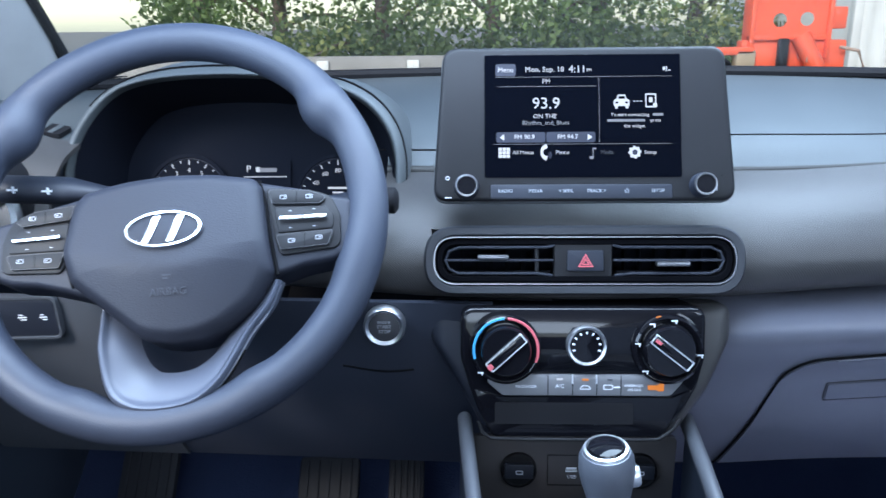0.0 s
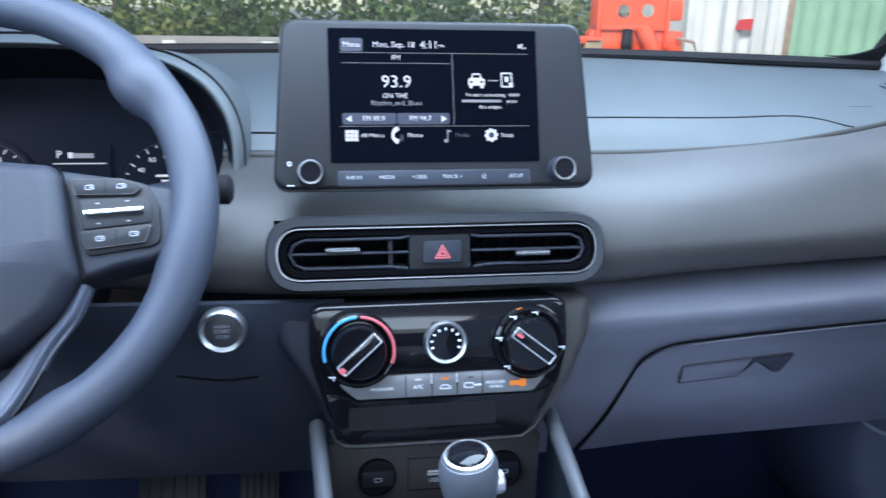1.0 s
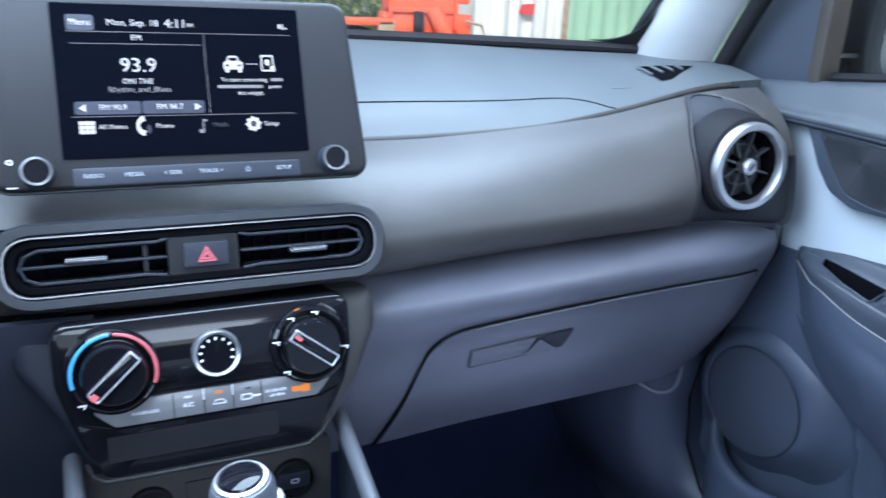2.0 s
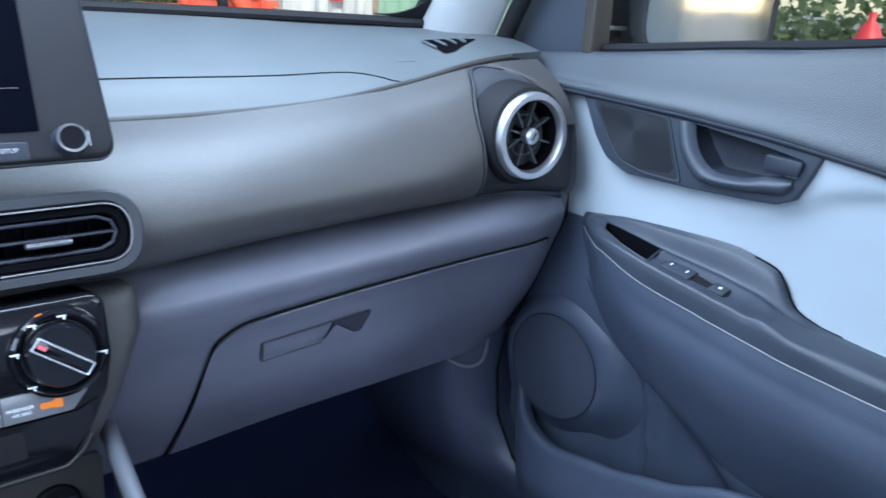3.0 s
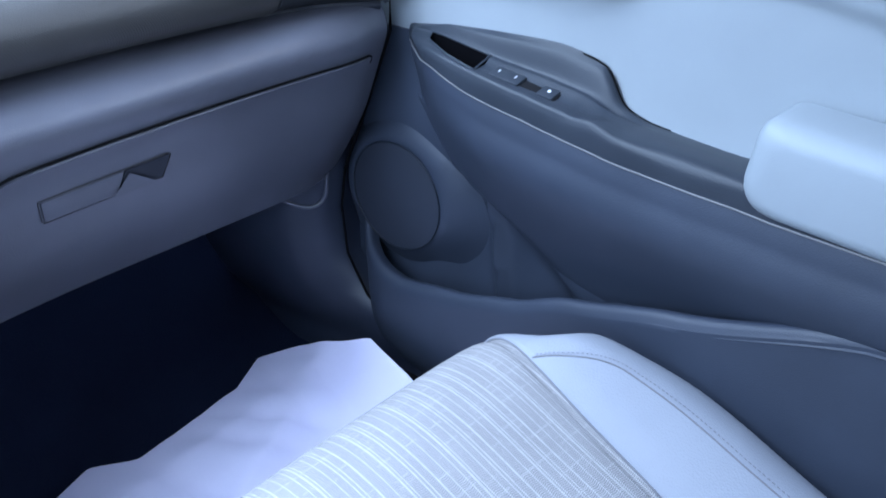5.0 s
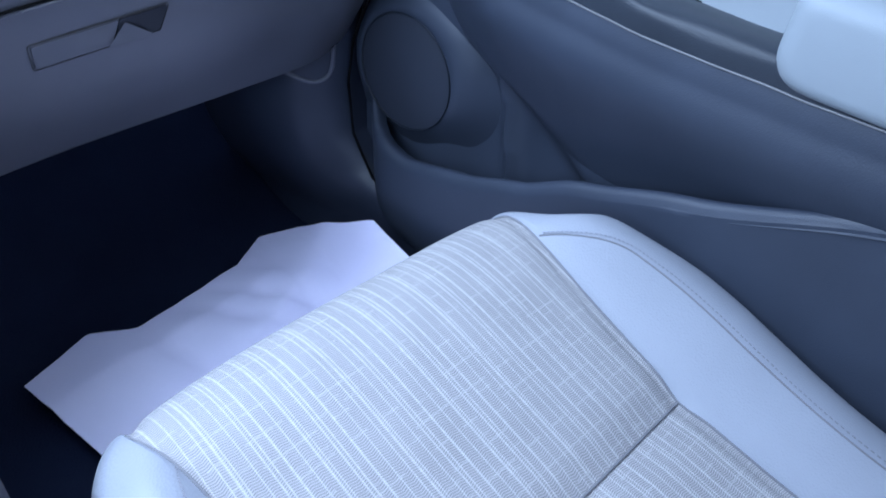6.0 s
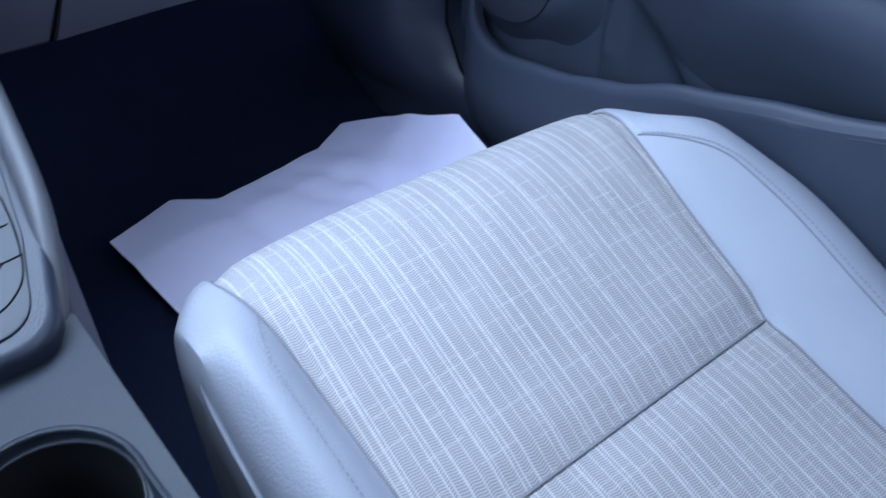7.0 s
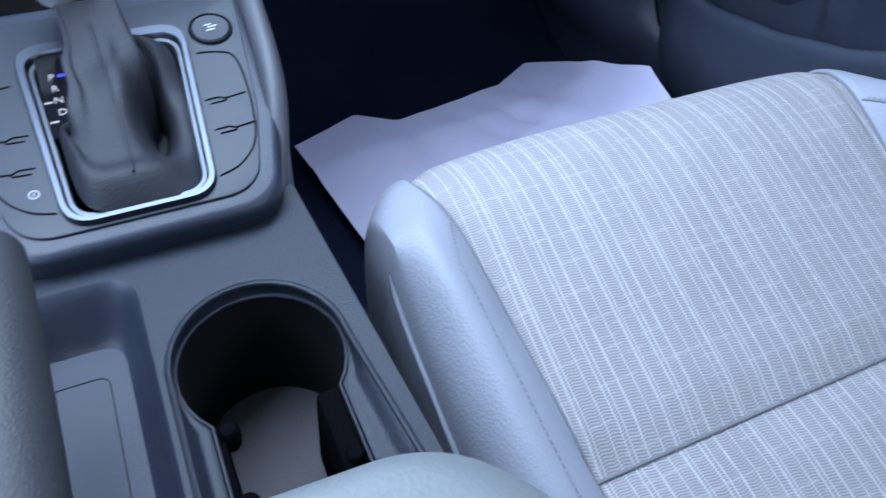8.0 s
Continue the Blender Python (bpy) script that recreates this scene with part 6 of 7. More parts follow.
def pocket_wall(u, v):
    front = 0.756 - 0.150 * max(0.0, (v - 0.52) / 0.48) ** 1.8
    y = front + (AFT - front) * u
    z0 = along(LIP, y)
    p = spline([(0.622, z0 - 0.003, 0), (0.608, z0 + 0.003, 0), (0.600, z0 - 0.006, 0), (0.600, z0 - 0.03, 0), (0.606, 0.05, 0), (0.625, 0.0, 0)], v)
    return Vector((p.x + 0.050 * max(0, (y - 0.66) / 0.085) ** 2, y, p.y))


pocket = part("map_pocket", grid_bm(pocket_wall, 70, 20, 0.003), DOOR_LOW, door, "blue-grey door pocket")
part("pocket_ledge", grid_bm(lambda u, v: Vector((0.606 + 0.046 * v, 0.470 - 0.04 * v + (AFT - 0.470) * u, along(LIP, 0.470 + (AFT - 0.470) * u) - 0.006 + 0.002 * v)), 30, 8, 0.003), DOOR_LOW, pocket, "ledge behind the pocket")
part("pocket_floor", grid_bm(lambda u, v: Vector((0.610 + 0.045 * v, 0.44 + 0.22 * u, 0.060)), 8, 4), MATT_BLACK, pocket, "dark pocket floor")
part("shut_edge", sweep_bm([Vector((0.640, 0.755, 0.577)), Vector((0.637, 0.708, 0.560)), Vector((0.637, 0.680, 0.500)), Vector((0.637, 0.680, 0.430)), Vector((0.637, 0.720, 0.340)), Vector((0.632, 0.762, 0.245)), Vector((0.628, 0.768, 0.190)), Vector((0.626, 0.758, 0.125)), Vector((0.624, 0.720, 0.078)), Vector((0.622, 0.650, 0.052)), Vector((0.622, 0.56, 0.045)), Vector((0.622, 0.3, 0.03))], 0.0018, 8), SEAM, door, "black door seal")
part("sail_panel", prism_bm(round_poly([(-0.845, 0.600), (-0.692, 0.612), (-0.707, 0.70), (-0.700, 0.95), (-0.620, 0.97), (-0.60, 0.99), (-0.67, 0.99)], 0.004, 3), 0.010, Matrix.Translation((0.672, 0, 0)) @ Matrix(((0, 0, -1, 0), (-1, 0, 0, 0), (0, 1, 0, 0), (0, 0, 0, 1))), 0.003), DOOR_DARK, door, "dark corner panel at the window")
part("window_post", box_bm(0.660, 0.690, 0.690, 0.706, 0.61, 0.98, 0.003), BROWN_POST, door, "brownish window channel")
part("belt_seal", sweep_bm([Vector((0.682, y, along(BELT, y) + 0.003)) for y in [0.70 - 1.10 * i / 40 for i in range(41)]], 0.006, 8), MATT_BLACK, door, "black window seal")
part("outer_skin", box_bm(0.712, 0.735, AFT, 0.98, -0.15, 0.600, 0.008), WHITE_PAINT, door, "white painted outer door skin")
win = part("window_glass", grid_bm(lambda u, v: Vector((0.692 - 0.09 * v * v, 0.70 - 1.10 * u, 0.62 + 0.36 * v)), 10, 8, 0.004), GLASS, door, "clear closed door window")
win.visible_shadow = False

# kick panel and hinge pillar trim between dashboard and door
SEAL_RUN = [(0.245, 0.766), (0.190, 0.772), (0.125, 0.762), (0.078, 0.724), (0.052, 0.654), (-0.05, 0.50)]


def kick_face(u, v):
    """A rounded column beside the door that sweeps back into the sill."""
    z = 0.42 - 0.47 * v
    mix = min(1.0, max(0.0, (u - 0.30) / 0.5))
    y = 0.786 + (along(SEAL_RUN, z) + 0.004 - 0.786) * mix * mix * (3 - 2 * mix)
    p = spline([(0.530, 0.19, 0), (0.543, 0.085, 0), (0.564, 0.024, 0), (0.594, 0.002, 0), (0.622, -0.003, 0), (0.650, 0.002, 0), (0.705, 0.012, 0)], u)
    narrow = 0.45 * min(1.0, max(0.0, (0.16 - z) / 0.16)) ** 1.5
    return Vector((p.x + (0.655 - p.x) * narrow, y + p.y, z))


def kick_at(x, z):
    v = (0.42 - z) / 0.47
    u = min((abs(kick_face(k / 100, v).x - x), k / 100) for k in range(101))[1]
    return kick_face(u, v)


kick = setting("trim_kick_panel", grid_bm(kick_face, 40, 50, 0.004), KICK, "dark moulded kick panel by the front door", "trim")
notch = [kick_at(x, z) + Vector((0, -0.001, 0)) for x, z in ((0.552, 0.232), (0.561, 0.212), (0.575, 0.201), (0.590, 0.196), (0.603, 0.201), (0.610, 0.214), (0.611, 0.245))]
# paler plastic stands for the highlight on the notch's moulded edge
part("notch_highlight", sweep_bm([spline(notch, i / 30) for i in range(31)], 0.0028, 8), DASH_LOW, kick, "moulded clip opening, edge highlight in a paler colour")
setting("trim_sill", box_bm(0.612, 0.66, -0.42, 0.80, -0.06, -0.015, 0.008, None, 3), MATT_BLACK, "dark plastic door sill trim", "trim")

# ---- passenger seat ----
seat = thing("passenger_seat", (0.338, 0.15, -0.03), "pale grey cloth and leatherette front passenger seat", "car seat")
CX = 0.338
RUN = [(-0.14, 0.128), (-0.02, 0.142), (0.10, 0.156), (0.20, 0.176), (0.29, 0.204), (0.365, 0.2290), (0.408, 0.2320), (0.436, 0.2150), (0.447, 0.175), (0.440, 0.110), (0.420, 0.040)]


def run(v):
    p = spline([(y, z, 0) for y, z in RUN], v)
    q = spline([(y, z, 0) for y, z in RUN], min(1, v + 0.004)) - spline([(y, z, 0) for y, z in RUN], max(0, v - 0.004))
    n = Vector((-q.y, q.x, 0)).normalized()
    return p, n


def seam_half(v):
    """Half the width of the cloth panel, which widens to the front."""
    return 0.147 + 0.026 * min(1.0, max(0.0, (v - 0.30) / 0.33))


def outer_half(v, s):
    t = min(1.0, max(0.0, (v - 0.36) / 0.26))
    return 0.256 + 0.010 * math.exp(-((v - 0.33) / 0.10) ** 2) - 0.060 * t ** 1.8 if s > 0 else 0.2095


# across half the cushion: share of cloth (to 1) and of bolster (1 to 2), and height over the run
ACROSS = [(0.0, 0.005), (0.45, 0.004), (0.88, 0.000), (1.0, -0.003), (1.25, 0.009), (1.58, 0.016), (1.88, 0.004), (2.0, -0.035), (1.98, -0.085), (1.80, -0.14)]


def cushion(s, v):
    """s: -1 to 1 across, with the sewn seam at a third."""
    p, n = run(v)
    c = spline([(a, b, 0) for a, b in ACROSS], abs(s))
    front = min(1.0, max(0.0, (v - 0.42) / 0.18))
    front = front * front * (3 - 2 * front)
    rise = c.y * (1 - 0.95 * front) if c.y > 0 else c.y
    if c.y < 0 and abs(s) > 0.5:
        rise = c.y * (1 - 0.55 * min(1.0, max(0.0, (v - 0.66) / 0.1)))
    if s < 0:
        rise -= 0.009 * (1 - front) * math.exp(-((s + 0.66) / 0.09) ** 2)
    dent = -0.006 * math.exp(-((v - 0.312) / 0.016) ** 2) * (1 if abs(s) < 0.36 else 0)
    half = seam_half(v) * min(c.x, 1.0) + (outer_half(v, s) - seam_half(v)) * max(0.0, c.x - 1.0)
    back = 0.045 * front * max(0.0, c.x - 1.0) ** 1.6
    if s < 0:
        back += 0.012 * front * min(1.0, c.x) ** 3 - 0.010 * front * max(0.0, c.x - 1.0)
    else:
        back += 0.007 * front * min(1.0, c.x) ** 6
    if s > 0 and c.x > 1:
        rise += 0.003 * min(1.0, (c.x - 1.0) / 0.5) + 0.011 * math.exp(-((v - 0.34) / 0.11) ** 2) * min(1.0, (c.x - 1.0) / 0.6)
    return Vector((CX + math.copysign(half, s), p.x + n.x * (rise + dent) - back, p.y + n.y * (rise + dent)))


SEAM_S, SEAM_V = 3 / 9, 0.312
part("front_cloth_panel", grid_bm(lambda u, v: cushion((2 * u - 1) * SEAM_S, SEAM_V + (0.97 - SEAM_V) * v), 48, 60, 0.006), FABRIC, seat, "grey cloth with pale woven stripes")
part("rear_cloth_panel", grid_bm(lambda u, v: cushion((2 * u - 1) * SEAM_S, SEAM_V * v), 48, 24, 0.006), FABRIC, seat, "grey cloth with pale woven stripes")
for s in (-1, 1):
    bolster = part("bolster", grid_bm(lambda u, v: cushion(s * (SEAM_S + (1 - SEAM_S) * u), v), 48, 90), LEATHERETTE, seat, "pale grey leatherette bolster")
    part("bolster_seam", sweep_bm([cushion(s * 0.336, i / 100 * 0.95) + Vector((0, 0, 0.0006)) for i in range(101)], 0.0010, 6), SEAT_SEAM, bolster, "dark stitched seam")
    stitches = bmesh.new()

    def sewn(v, off=0.0, s=s):
        """The decorative seam: along the bolster, turning in to the cloth near the front."""
        inner = max(0.0, (v - 0.42) / 0.10) ** 2 if s > 0 else max(0.0, (v - 0.44) / 0.09) ** 2
        return cushion(s * (max(0.34, (0.515 if s > 0 else 0.455) - 0.165 * min(1.0, inner)) + off), v)

    for k in range(110):
        v0 = 0.03 + 0.49 * k / 110
        for off in ((0.022,) if s > 0 else (0.018,)):
            a, b = sewn(v0, off), sewn(v0 + 0.49 / 110 * 0.62, off)
            n = Vector((0, 0, 0.0009))
            side = (b - a).cross(Vector((0, 0, 1))).normalized() * 0.0006
            stitches.faces.new([stitches.verts.new(p) for p in (a + n - side, b + n - side, b + n + side, a + n + side)])
    tagged(part("stitching", stitches, THREAD, bolster, "row of grey stitches", smooth=False), kind="stuff")
    if s > 0:
        part("welt", sweep_bm([sewn(0.03 + 0.49 * i / 90, 0.008) + Vector((0, 0, 0.0001)) for i in range(91)], 0.0008, 6), SEAT_SEAM, bolster, "sewn welt line")
    if s < 0:
        part("piping", sweep_bm([cushion(-0.735, 0.02 + 0.52 * i / 90) + Vector((-0.0012, 0, 0.0008)) for i in range(91)], lambda q: 0.0016 * min(1.0, 0.1 + 6 * (1 - q)), 8), LEATHERETTE, bolster, "raised pale piping")
part("cross_seam", sweep_bm([cushion((2 * i / 40 - 1) * SEAM_S, SEAM_V) + Vector((0, 0, 0.0008)) for i in range(41)], 0.0012, 6), SEAT_SEAM, seat, "sewn cross seam")
part("base", box_bm(CX - 0.165, CX + 0.165, -0.12, 0.385, -0.02, 0.10, 0.02), MATT_BLACK, seat, "black seat base")
for s in (-1, 1):
    part("rail", box_bm(CX + s * 0.18 - 0.02, CX + s * 0.18 + 0.02, -0.22, 0.38, -0.045, -0.015, 0.004), MATT_BLACK, seat, "black seat rail")


def backrest(u, v):
    a = 2 * math.pi * u
    w = 0.225 - 0.03 * v
    x, d = w * math.copysign(abs(math.cos(a)) ** 0.55, math.cos(a)), 0.055 * math.copysign(abs(math.sin(a)) ** 0.7, math.sin(a))
    return Vector((CX + x, -0.17 - 0.27 * v + d + 0.02 * abs(x / w) ** 3, 0.11 + 0.56 * v))


part("backrest", grid_bm(backrest, 48, 24, 0, True), LEATHERETTE, seat, "pale grey upright backrest")
part("buckle", box_bm(0.088, 0.106, 0.10, 0.15, 0.10, 0.20, 0.006), MATT_BLACK, seat, "black seat belt buckle")

# ---- floor paper ----
FRONT = [(0.176, 0.760, 0.0), (0.258, 0.790, 0.0), (0.306, 0.763, 0.0), (0.390, 0.777, 0.0), (0.453, 0.788, 0.0), (0.508, 0.820, 0.0), (0.556, 0.788, 0.014), (0.577, 0.665, 0.078), (0.566, 0.588, 0.070)]


def sheet(u, v):
    k = min(int(u * 8), 7)
    p = between(FRONT[k], FRONT[k + 1], u * 8 - k)
    x, y = p.x + (0.235 + 0.30 * u - p.x) * v, p.y + (0.34 - p.y) * v
    fold = max(0.0, 1.0 - abs(y - 0.655 - 0.55 * (x - 0.40)) / 0.035) * 0.009 + max(0.0, 1.0 - abs(y - 0.735 - 0.10 * (x - 0.45)) / 0.020) * 0.004
    crease = fold + noise.noise(Vector((x * 9, y * 6, 3.0))) * 0.007 + abs(noise.noise(Vector((x * 13 + y * 9, y * 5, 7.0)))) * 0.016
    return Vector((x, y, floor_height(y) + 0.026 + crease * min(1.0, 0.3 + 6 * v) - 0.004 * v + p.z * (1 - v)))


paper = part("floor_paper", grid_bm(sheet, 90, 60, 0.0006), PAPER, None, "creased white protective paper sheet on the footwell floor")
tagged(paper, category="paper")

# ---- centre console ----
console = thing("center_console", (0.0, 0.35, -0.04), "grey plastic centre console with cup holders and tray", "console")


def cup_line(n=22):
    r, c1, c2, x = 0.0360, 0.2880, 0.2020, 0.0430
    pts = [(x + r * math.cos(a), c1 + r * math.sin(a)) for a in [radians(-42 + 264 * i / n) for i in range(n + 1)]]
    pts += [(x + r * math.cos(a), c2 + r * math.sin(a)) for a in [radians(138 + 264 * i / n) for i in range(n + 1)]]
    return pts


def cup_mouth():
    """The stadium-shaped opening in the deck; its right side runs aslant."""
    mouth = []
    for x, y in cup_line():
        if y > 0.2880:
            mouth.append((0.0430 + (x - 0.0430) * 1.055, 0.2880 + (y - 0.2880) * 1.10))
        elif y < 0.2020:
            mouth.append((0.0430 + (x - 0.0430) * 1.055 + (0.009 if x > 0.043 else 0.0), y))
        else:
            mouth.append((0.0430 + math.copysign(0.0378, x - 0.0430) + (0.009 * (0.2880 - y) / 0.086 if x > 0.043 else 0.0), y))
    return mouth


tray_line = [(x - 0.029, y + 0.218) for x, y in rrect(0.060, 0.270, 0.016, 6)]
tray_foot = [(x - 0.034, y + 0.214) for x, y in rrect(0.044, 0.246, 0.012, 6)]
deck = Matrix.Translation((0, 0, 0.2700))
outline = round_poly([(-0.090, -0.25), (0.100, -0.25), (0.097, 0.20), (0.086, 0.39), (-0.078, 0.39), (-0.088, 0.20)], 0.008, 4)
part("deck", holed_bm(outline, [cup_mouth(), tray_line], deck), CONSOLE, console, "grained grey deck", smooth=False)


def wall_loop(loop, z0, z1, shrink=0.94, rim=0.003):
    cx, cy = sum(p[0] for p in loop) / len(loop), sum(p[1] for p in loop) / len(loop)

    def f(u, v):
        x, y = loop[round(u * len(loop)) % len(loop)]
        k = 1 + (shrink - 1) * v if v > 0.04 else 1.0
        return Vector((cx + (x - cx) * k, cy + (y - cy) * k, z0 + (z1 - z0) * v))
    return grid_bm(f, len(loop), 10, 0, True)


cup_holder = part("cup_holder", wall_loop(cup_line(), 0.2650, 0.190, 0.97), MATT_BLACK, console, "deep black double cup holder")
part("cup_floor", prism_bm(cup_line(), 0.002, Matrix.Translation((0, 0, 0.1895))), CUP_MAT, cup_holder, "grey ribbed rubber mat")


def cup_ledge(u, v):
    n = len(cup_line())
    a, b = cup_mouth()[round(u * n) % n], cup_line()[round(u * n) % n]
    p = between((*a, 0), (*b, 0), v)
    return Vector((p.x, p.y, 0.2702 - 0.0052 * min(1.0, v * 2.2) ** 1.5 - 0.0045 * max(0.0, (v - 0.85) / 0.15) ** 2))


part("cup_ledge", grid_bm(cup_ledge, len(cup_line()), 10, 0, True), CONSOLE, cup_holder, "sloping ledge round the cup holder")
part("cup_rim", sweep_bm([Vector((x, y, 0.2703)) for x, y in cup_mouth()], 0.0016, 8, True), CONSOLE, cup_holder, "rounded rim of the cup holder")
part("cup_lip", sweep_bm([Vector((x, y, 0.2648)) for x, y in cup_line()], 0.0007, 6, True), DARK, cup_holder, "fine inner lip")
for x, turn in ((0.0100, 90), (0.0690, -90)):
    part("cup_spring", prism_bm(round_poly([(-0.026, -0.034), (0.026, -0.034), (0.020, 0.034), (-0.020, 0.034)], 0.006, 4), 0.010, Matrix.Translation((x, 0.247, 0.228)) @ pose(0, 0, 0, 90, 0, turn), 0.003), VENT_BLACK, cup_holder, "black cup retainer flap")
for x, y in ((0.0215, 0.262), (0.0215, 0.229), (0.0655, 0.233)):
    part("flap_hinge", lathe_bm([(0.0042, 0.0), (0.0048, 0.004), (0.0046, 0.010), (0.0030, 0.012), (0.0005, 0.0125)], Matrix.Translation((x, y, 0.252)), 16), VENT_BLACK, cup_holder, "black rounded hinge end")


def tray_wall(u, v):
    n = len(tray_line)
    a, b = tray_line[round(u * n) % n], tray_foot[round(u * n) % n]
    p = between((*a, 0), (*b, 0), v)
    return Vector((p.x, p.y, 0.2702 - 0.0272 * (0.35 * v + 0.65 * v * v * (3 - 2 * v))))


tray = part("tray", grid_bm(tray_wall, len(tray_line), 14, 0, True), CONSOLE_DARK, console, "dark rounded tray")
part("tray_floor", prism_bm(tray_foot, 0.002, Matrix.Translation((0, 0, 0.2412))), CONSOLE_DARK, tray)
part("tray_line", ring_bm([(x - 0.0375, y + 0.205) for x, y in rrect(0.034, 0.232, 0.006)], [(x - 0.0375, y + 0.205) for x, y in rrect(0.0332, 0.2312, 0.0056)], 0.0005, Matrix.Translation((0, 0, 0.2431)), 0.0001), SEAM, tray, "moulded outline in the tray")
part("body", grid_bm(lambda u, v: Vector((0.0, 0.0, 0.0)) + between((outline[round(u * len(outline)) % len(outline)][0], outline[round(u * len(outline)) % len(outline)][1], 0.2699), (outline[round(u * len(outline)) % len(outline)][0] * 1.05, outline[round(u * len(outline)) % len(outline)][1], -0.045), v), len(outline), 6, 0, True), CONSOLE, console, "grey console side walls")

# raised plate round the gear lever, climbing to the dashboard
pl = Matrix.Translation((0.010, 0.430, 0.298)) @ pose(0, 0, 0, 12, 0, 0)
plate_shape = round_poly([(-0.058, -0.0710), (0.066, -0.0710), (0.081, -0.010), (0.093, 0.092), (-0.098, 0.092), (-0.077, -0.010)], [0.026, 0.026, 0.06, 0.004, 0.004, 0.06], 8)
gear_hole = round_poly([(-0.0285, -0.0565), (0.0365, -0.0565), (0.0455, 0.0530), (-0.0350, 0.0530)], 0.0125, 8)


gear_plate = part("gear_plate", open_plate_bm(plate_shape, gear_hole, -0.050, 0.0, 0.006, pl), CONSOLE_DARK, console, "dark raised surround")
inner_shape = [(0.004 + (x - 0.004) * 0.865, 0.006 + (y - 0.006) * 0.865) for x, y in plate_shape]
part("plate_top", open_plate_bm(inner_shape, gear_hole, 0.0, 0.0014, 0.0008, pl), PLATE, gear_plate, "satin grey top plate")
for s in (-1, 1):
    rail = [(s * 0.106 + 0.000, 0.650, 0.336), (s * 0.101 - 0.000, 0.570, 0.331), (s * 0.096 + 0.002, 0.500, 0.318), (s * 0.086 + 0.006, 0.430, 0.298), (s * 0.072 + 0.006, 0.380, 0.262)]
    part("side_rail", sweep_bm([spline(rail, i / 30) for i in range(31)], lambda q: 0.0070 - 0.0008 * q - 0.003 * max(0.0, q - 0.75) / 0.25, 12, flat=1.1), DASH, console, "grey rail up to the dashboard")
    cheek = [Vector(p) for p in rail]
    part("cheek", grid_bm(lambda u, v: spline(cheek, u) + Vector((0.004 * s * v, 0, -0.006 - 0.34 * v)), 20, 6, 0.004), CONSOLE, console, "grey console cheek")
chrome_out = round_poly([(-0.0305, -0.0590), (0.0385, -0.0590), (0.0488, 0.0598), (-0.0395, 0.0598)], 0.015, 8)
chrome_in = round_poly([(-0.0272, -0.0552), (0.0350, -0.0552), (0.0438, 0.0505), (-0.0332, 0.0505)], 0.0125, 8)
part("gear_frame", ring_bm(chrome_out, chrome_in, 0.0045, pl @ move(0, 0, 0.0002), 0.0024), GEAR_CHROME, gear_plate, "satin chrome gear frame")
well_in = round_poly([(-0.0245, -0.0525), (0.0325, -0.0525), (0.0410, 0.0475), (-0.0305, 0.0475)], 0.0110, 8)
part("frame_step", ring_bm(chrome_in, well_in, 0.0120, pl @ move(0, 0, -0.0095), 0.0010), TRIM_DARK, gear_plate, "dark satin inner step of the frame")
part("gear_well", prism_bm(gear_hole, 0.0020, pl @ move(0, 0, -0.042)), VENT_BLACK, gear_plate, "black gear well")
ind = part("gear_display", prism_bm(round_poly([(-0.0272, -0.0070), (-0.0170, -0.0060), (-0.0110, 0.0480), (-0.0285, 0.0480)], 0.002, 3), 0.0200, pl @ move(0, 0, -0.0154)), GLOSS_BLACK, gear_plate, "black gear position display")
for k, s in enumerate(("P", "R", "N", "D")):
    writing("gear_letter", s, 0.0058, pl @ move(-0.0222 + 0.0006 * k, 0.0325 - 0.0080 * k, 0.0050), WHITE_LIT, ind)
bar("gear_light", 0.0050, 0.0020, pl @ move(-0.0168, 0.0330, 0.0048), glow("blue_lamp", (0.05, 0.08, 1.0), LIT * 1.5), ind)
bar("gear_mark", 0.0040, 0.0010, pl @ move(-0.0258, 0.0160, 0.0048), WHITE_LIT, ind), bar("gear_mark", 0.0040, 0.0010, pl @ move(-0.0250, 0.0030, 0.0048), WHITE_LIT, ind)
mode = part("mode_button", lathe_bm([(0.0110, -0.001), (0.0108, 0.0008), (0.0096, 0.0020), (0.0005, 0.0017)], pl @ move(0.0615, 0.0510, 0.001), 40), PLATE, gear_plate, "round grey mode button")
part("button_gap", sweep_bm([pl @ Vector((0.0615 + 0.0113 * math.cos(a), 0.051 + 0.0113 * math.sin(a), 0.0022)) for a in [2 * math.pi * i / 40 for i in range(40)]], 0.0006, 6, True), SEAM, mode)
for dx, dy, w in ((-0.0022, 0.0022, 0.0040), (0.0016, 0.0005, 0.0050), (-0.0006, -0.0018, 0.0050)):
    bar("button_mark", w, 0.0005, pl @ move(0.0615 + dx * 0.6, 0.0510 + dy, 0.0030, 8), INK, mode)
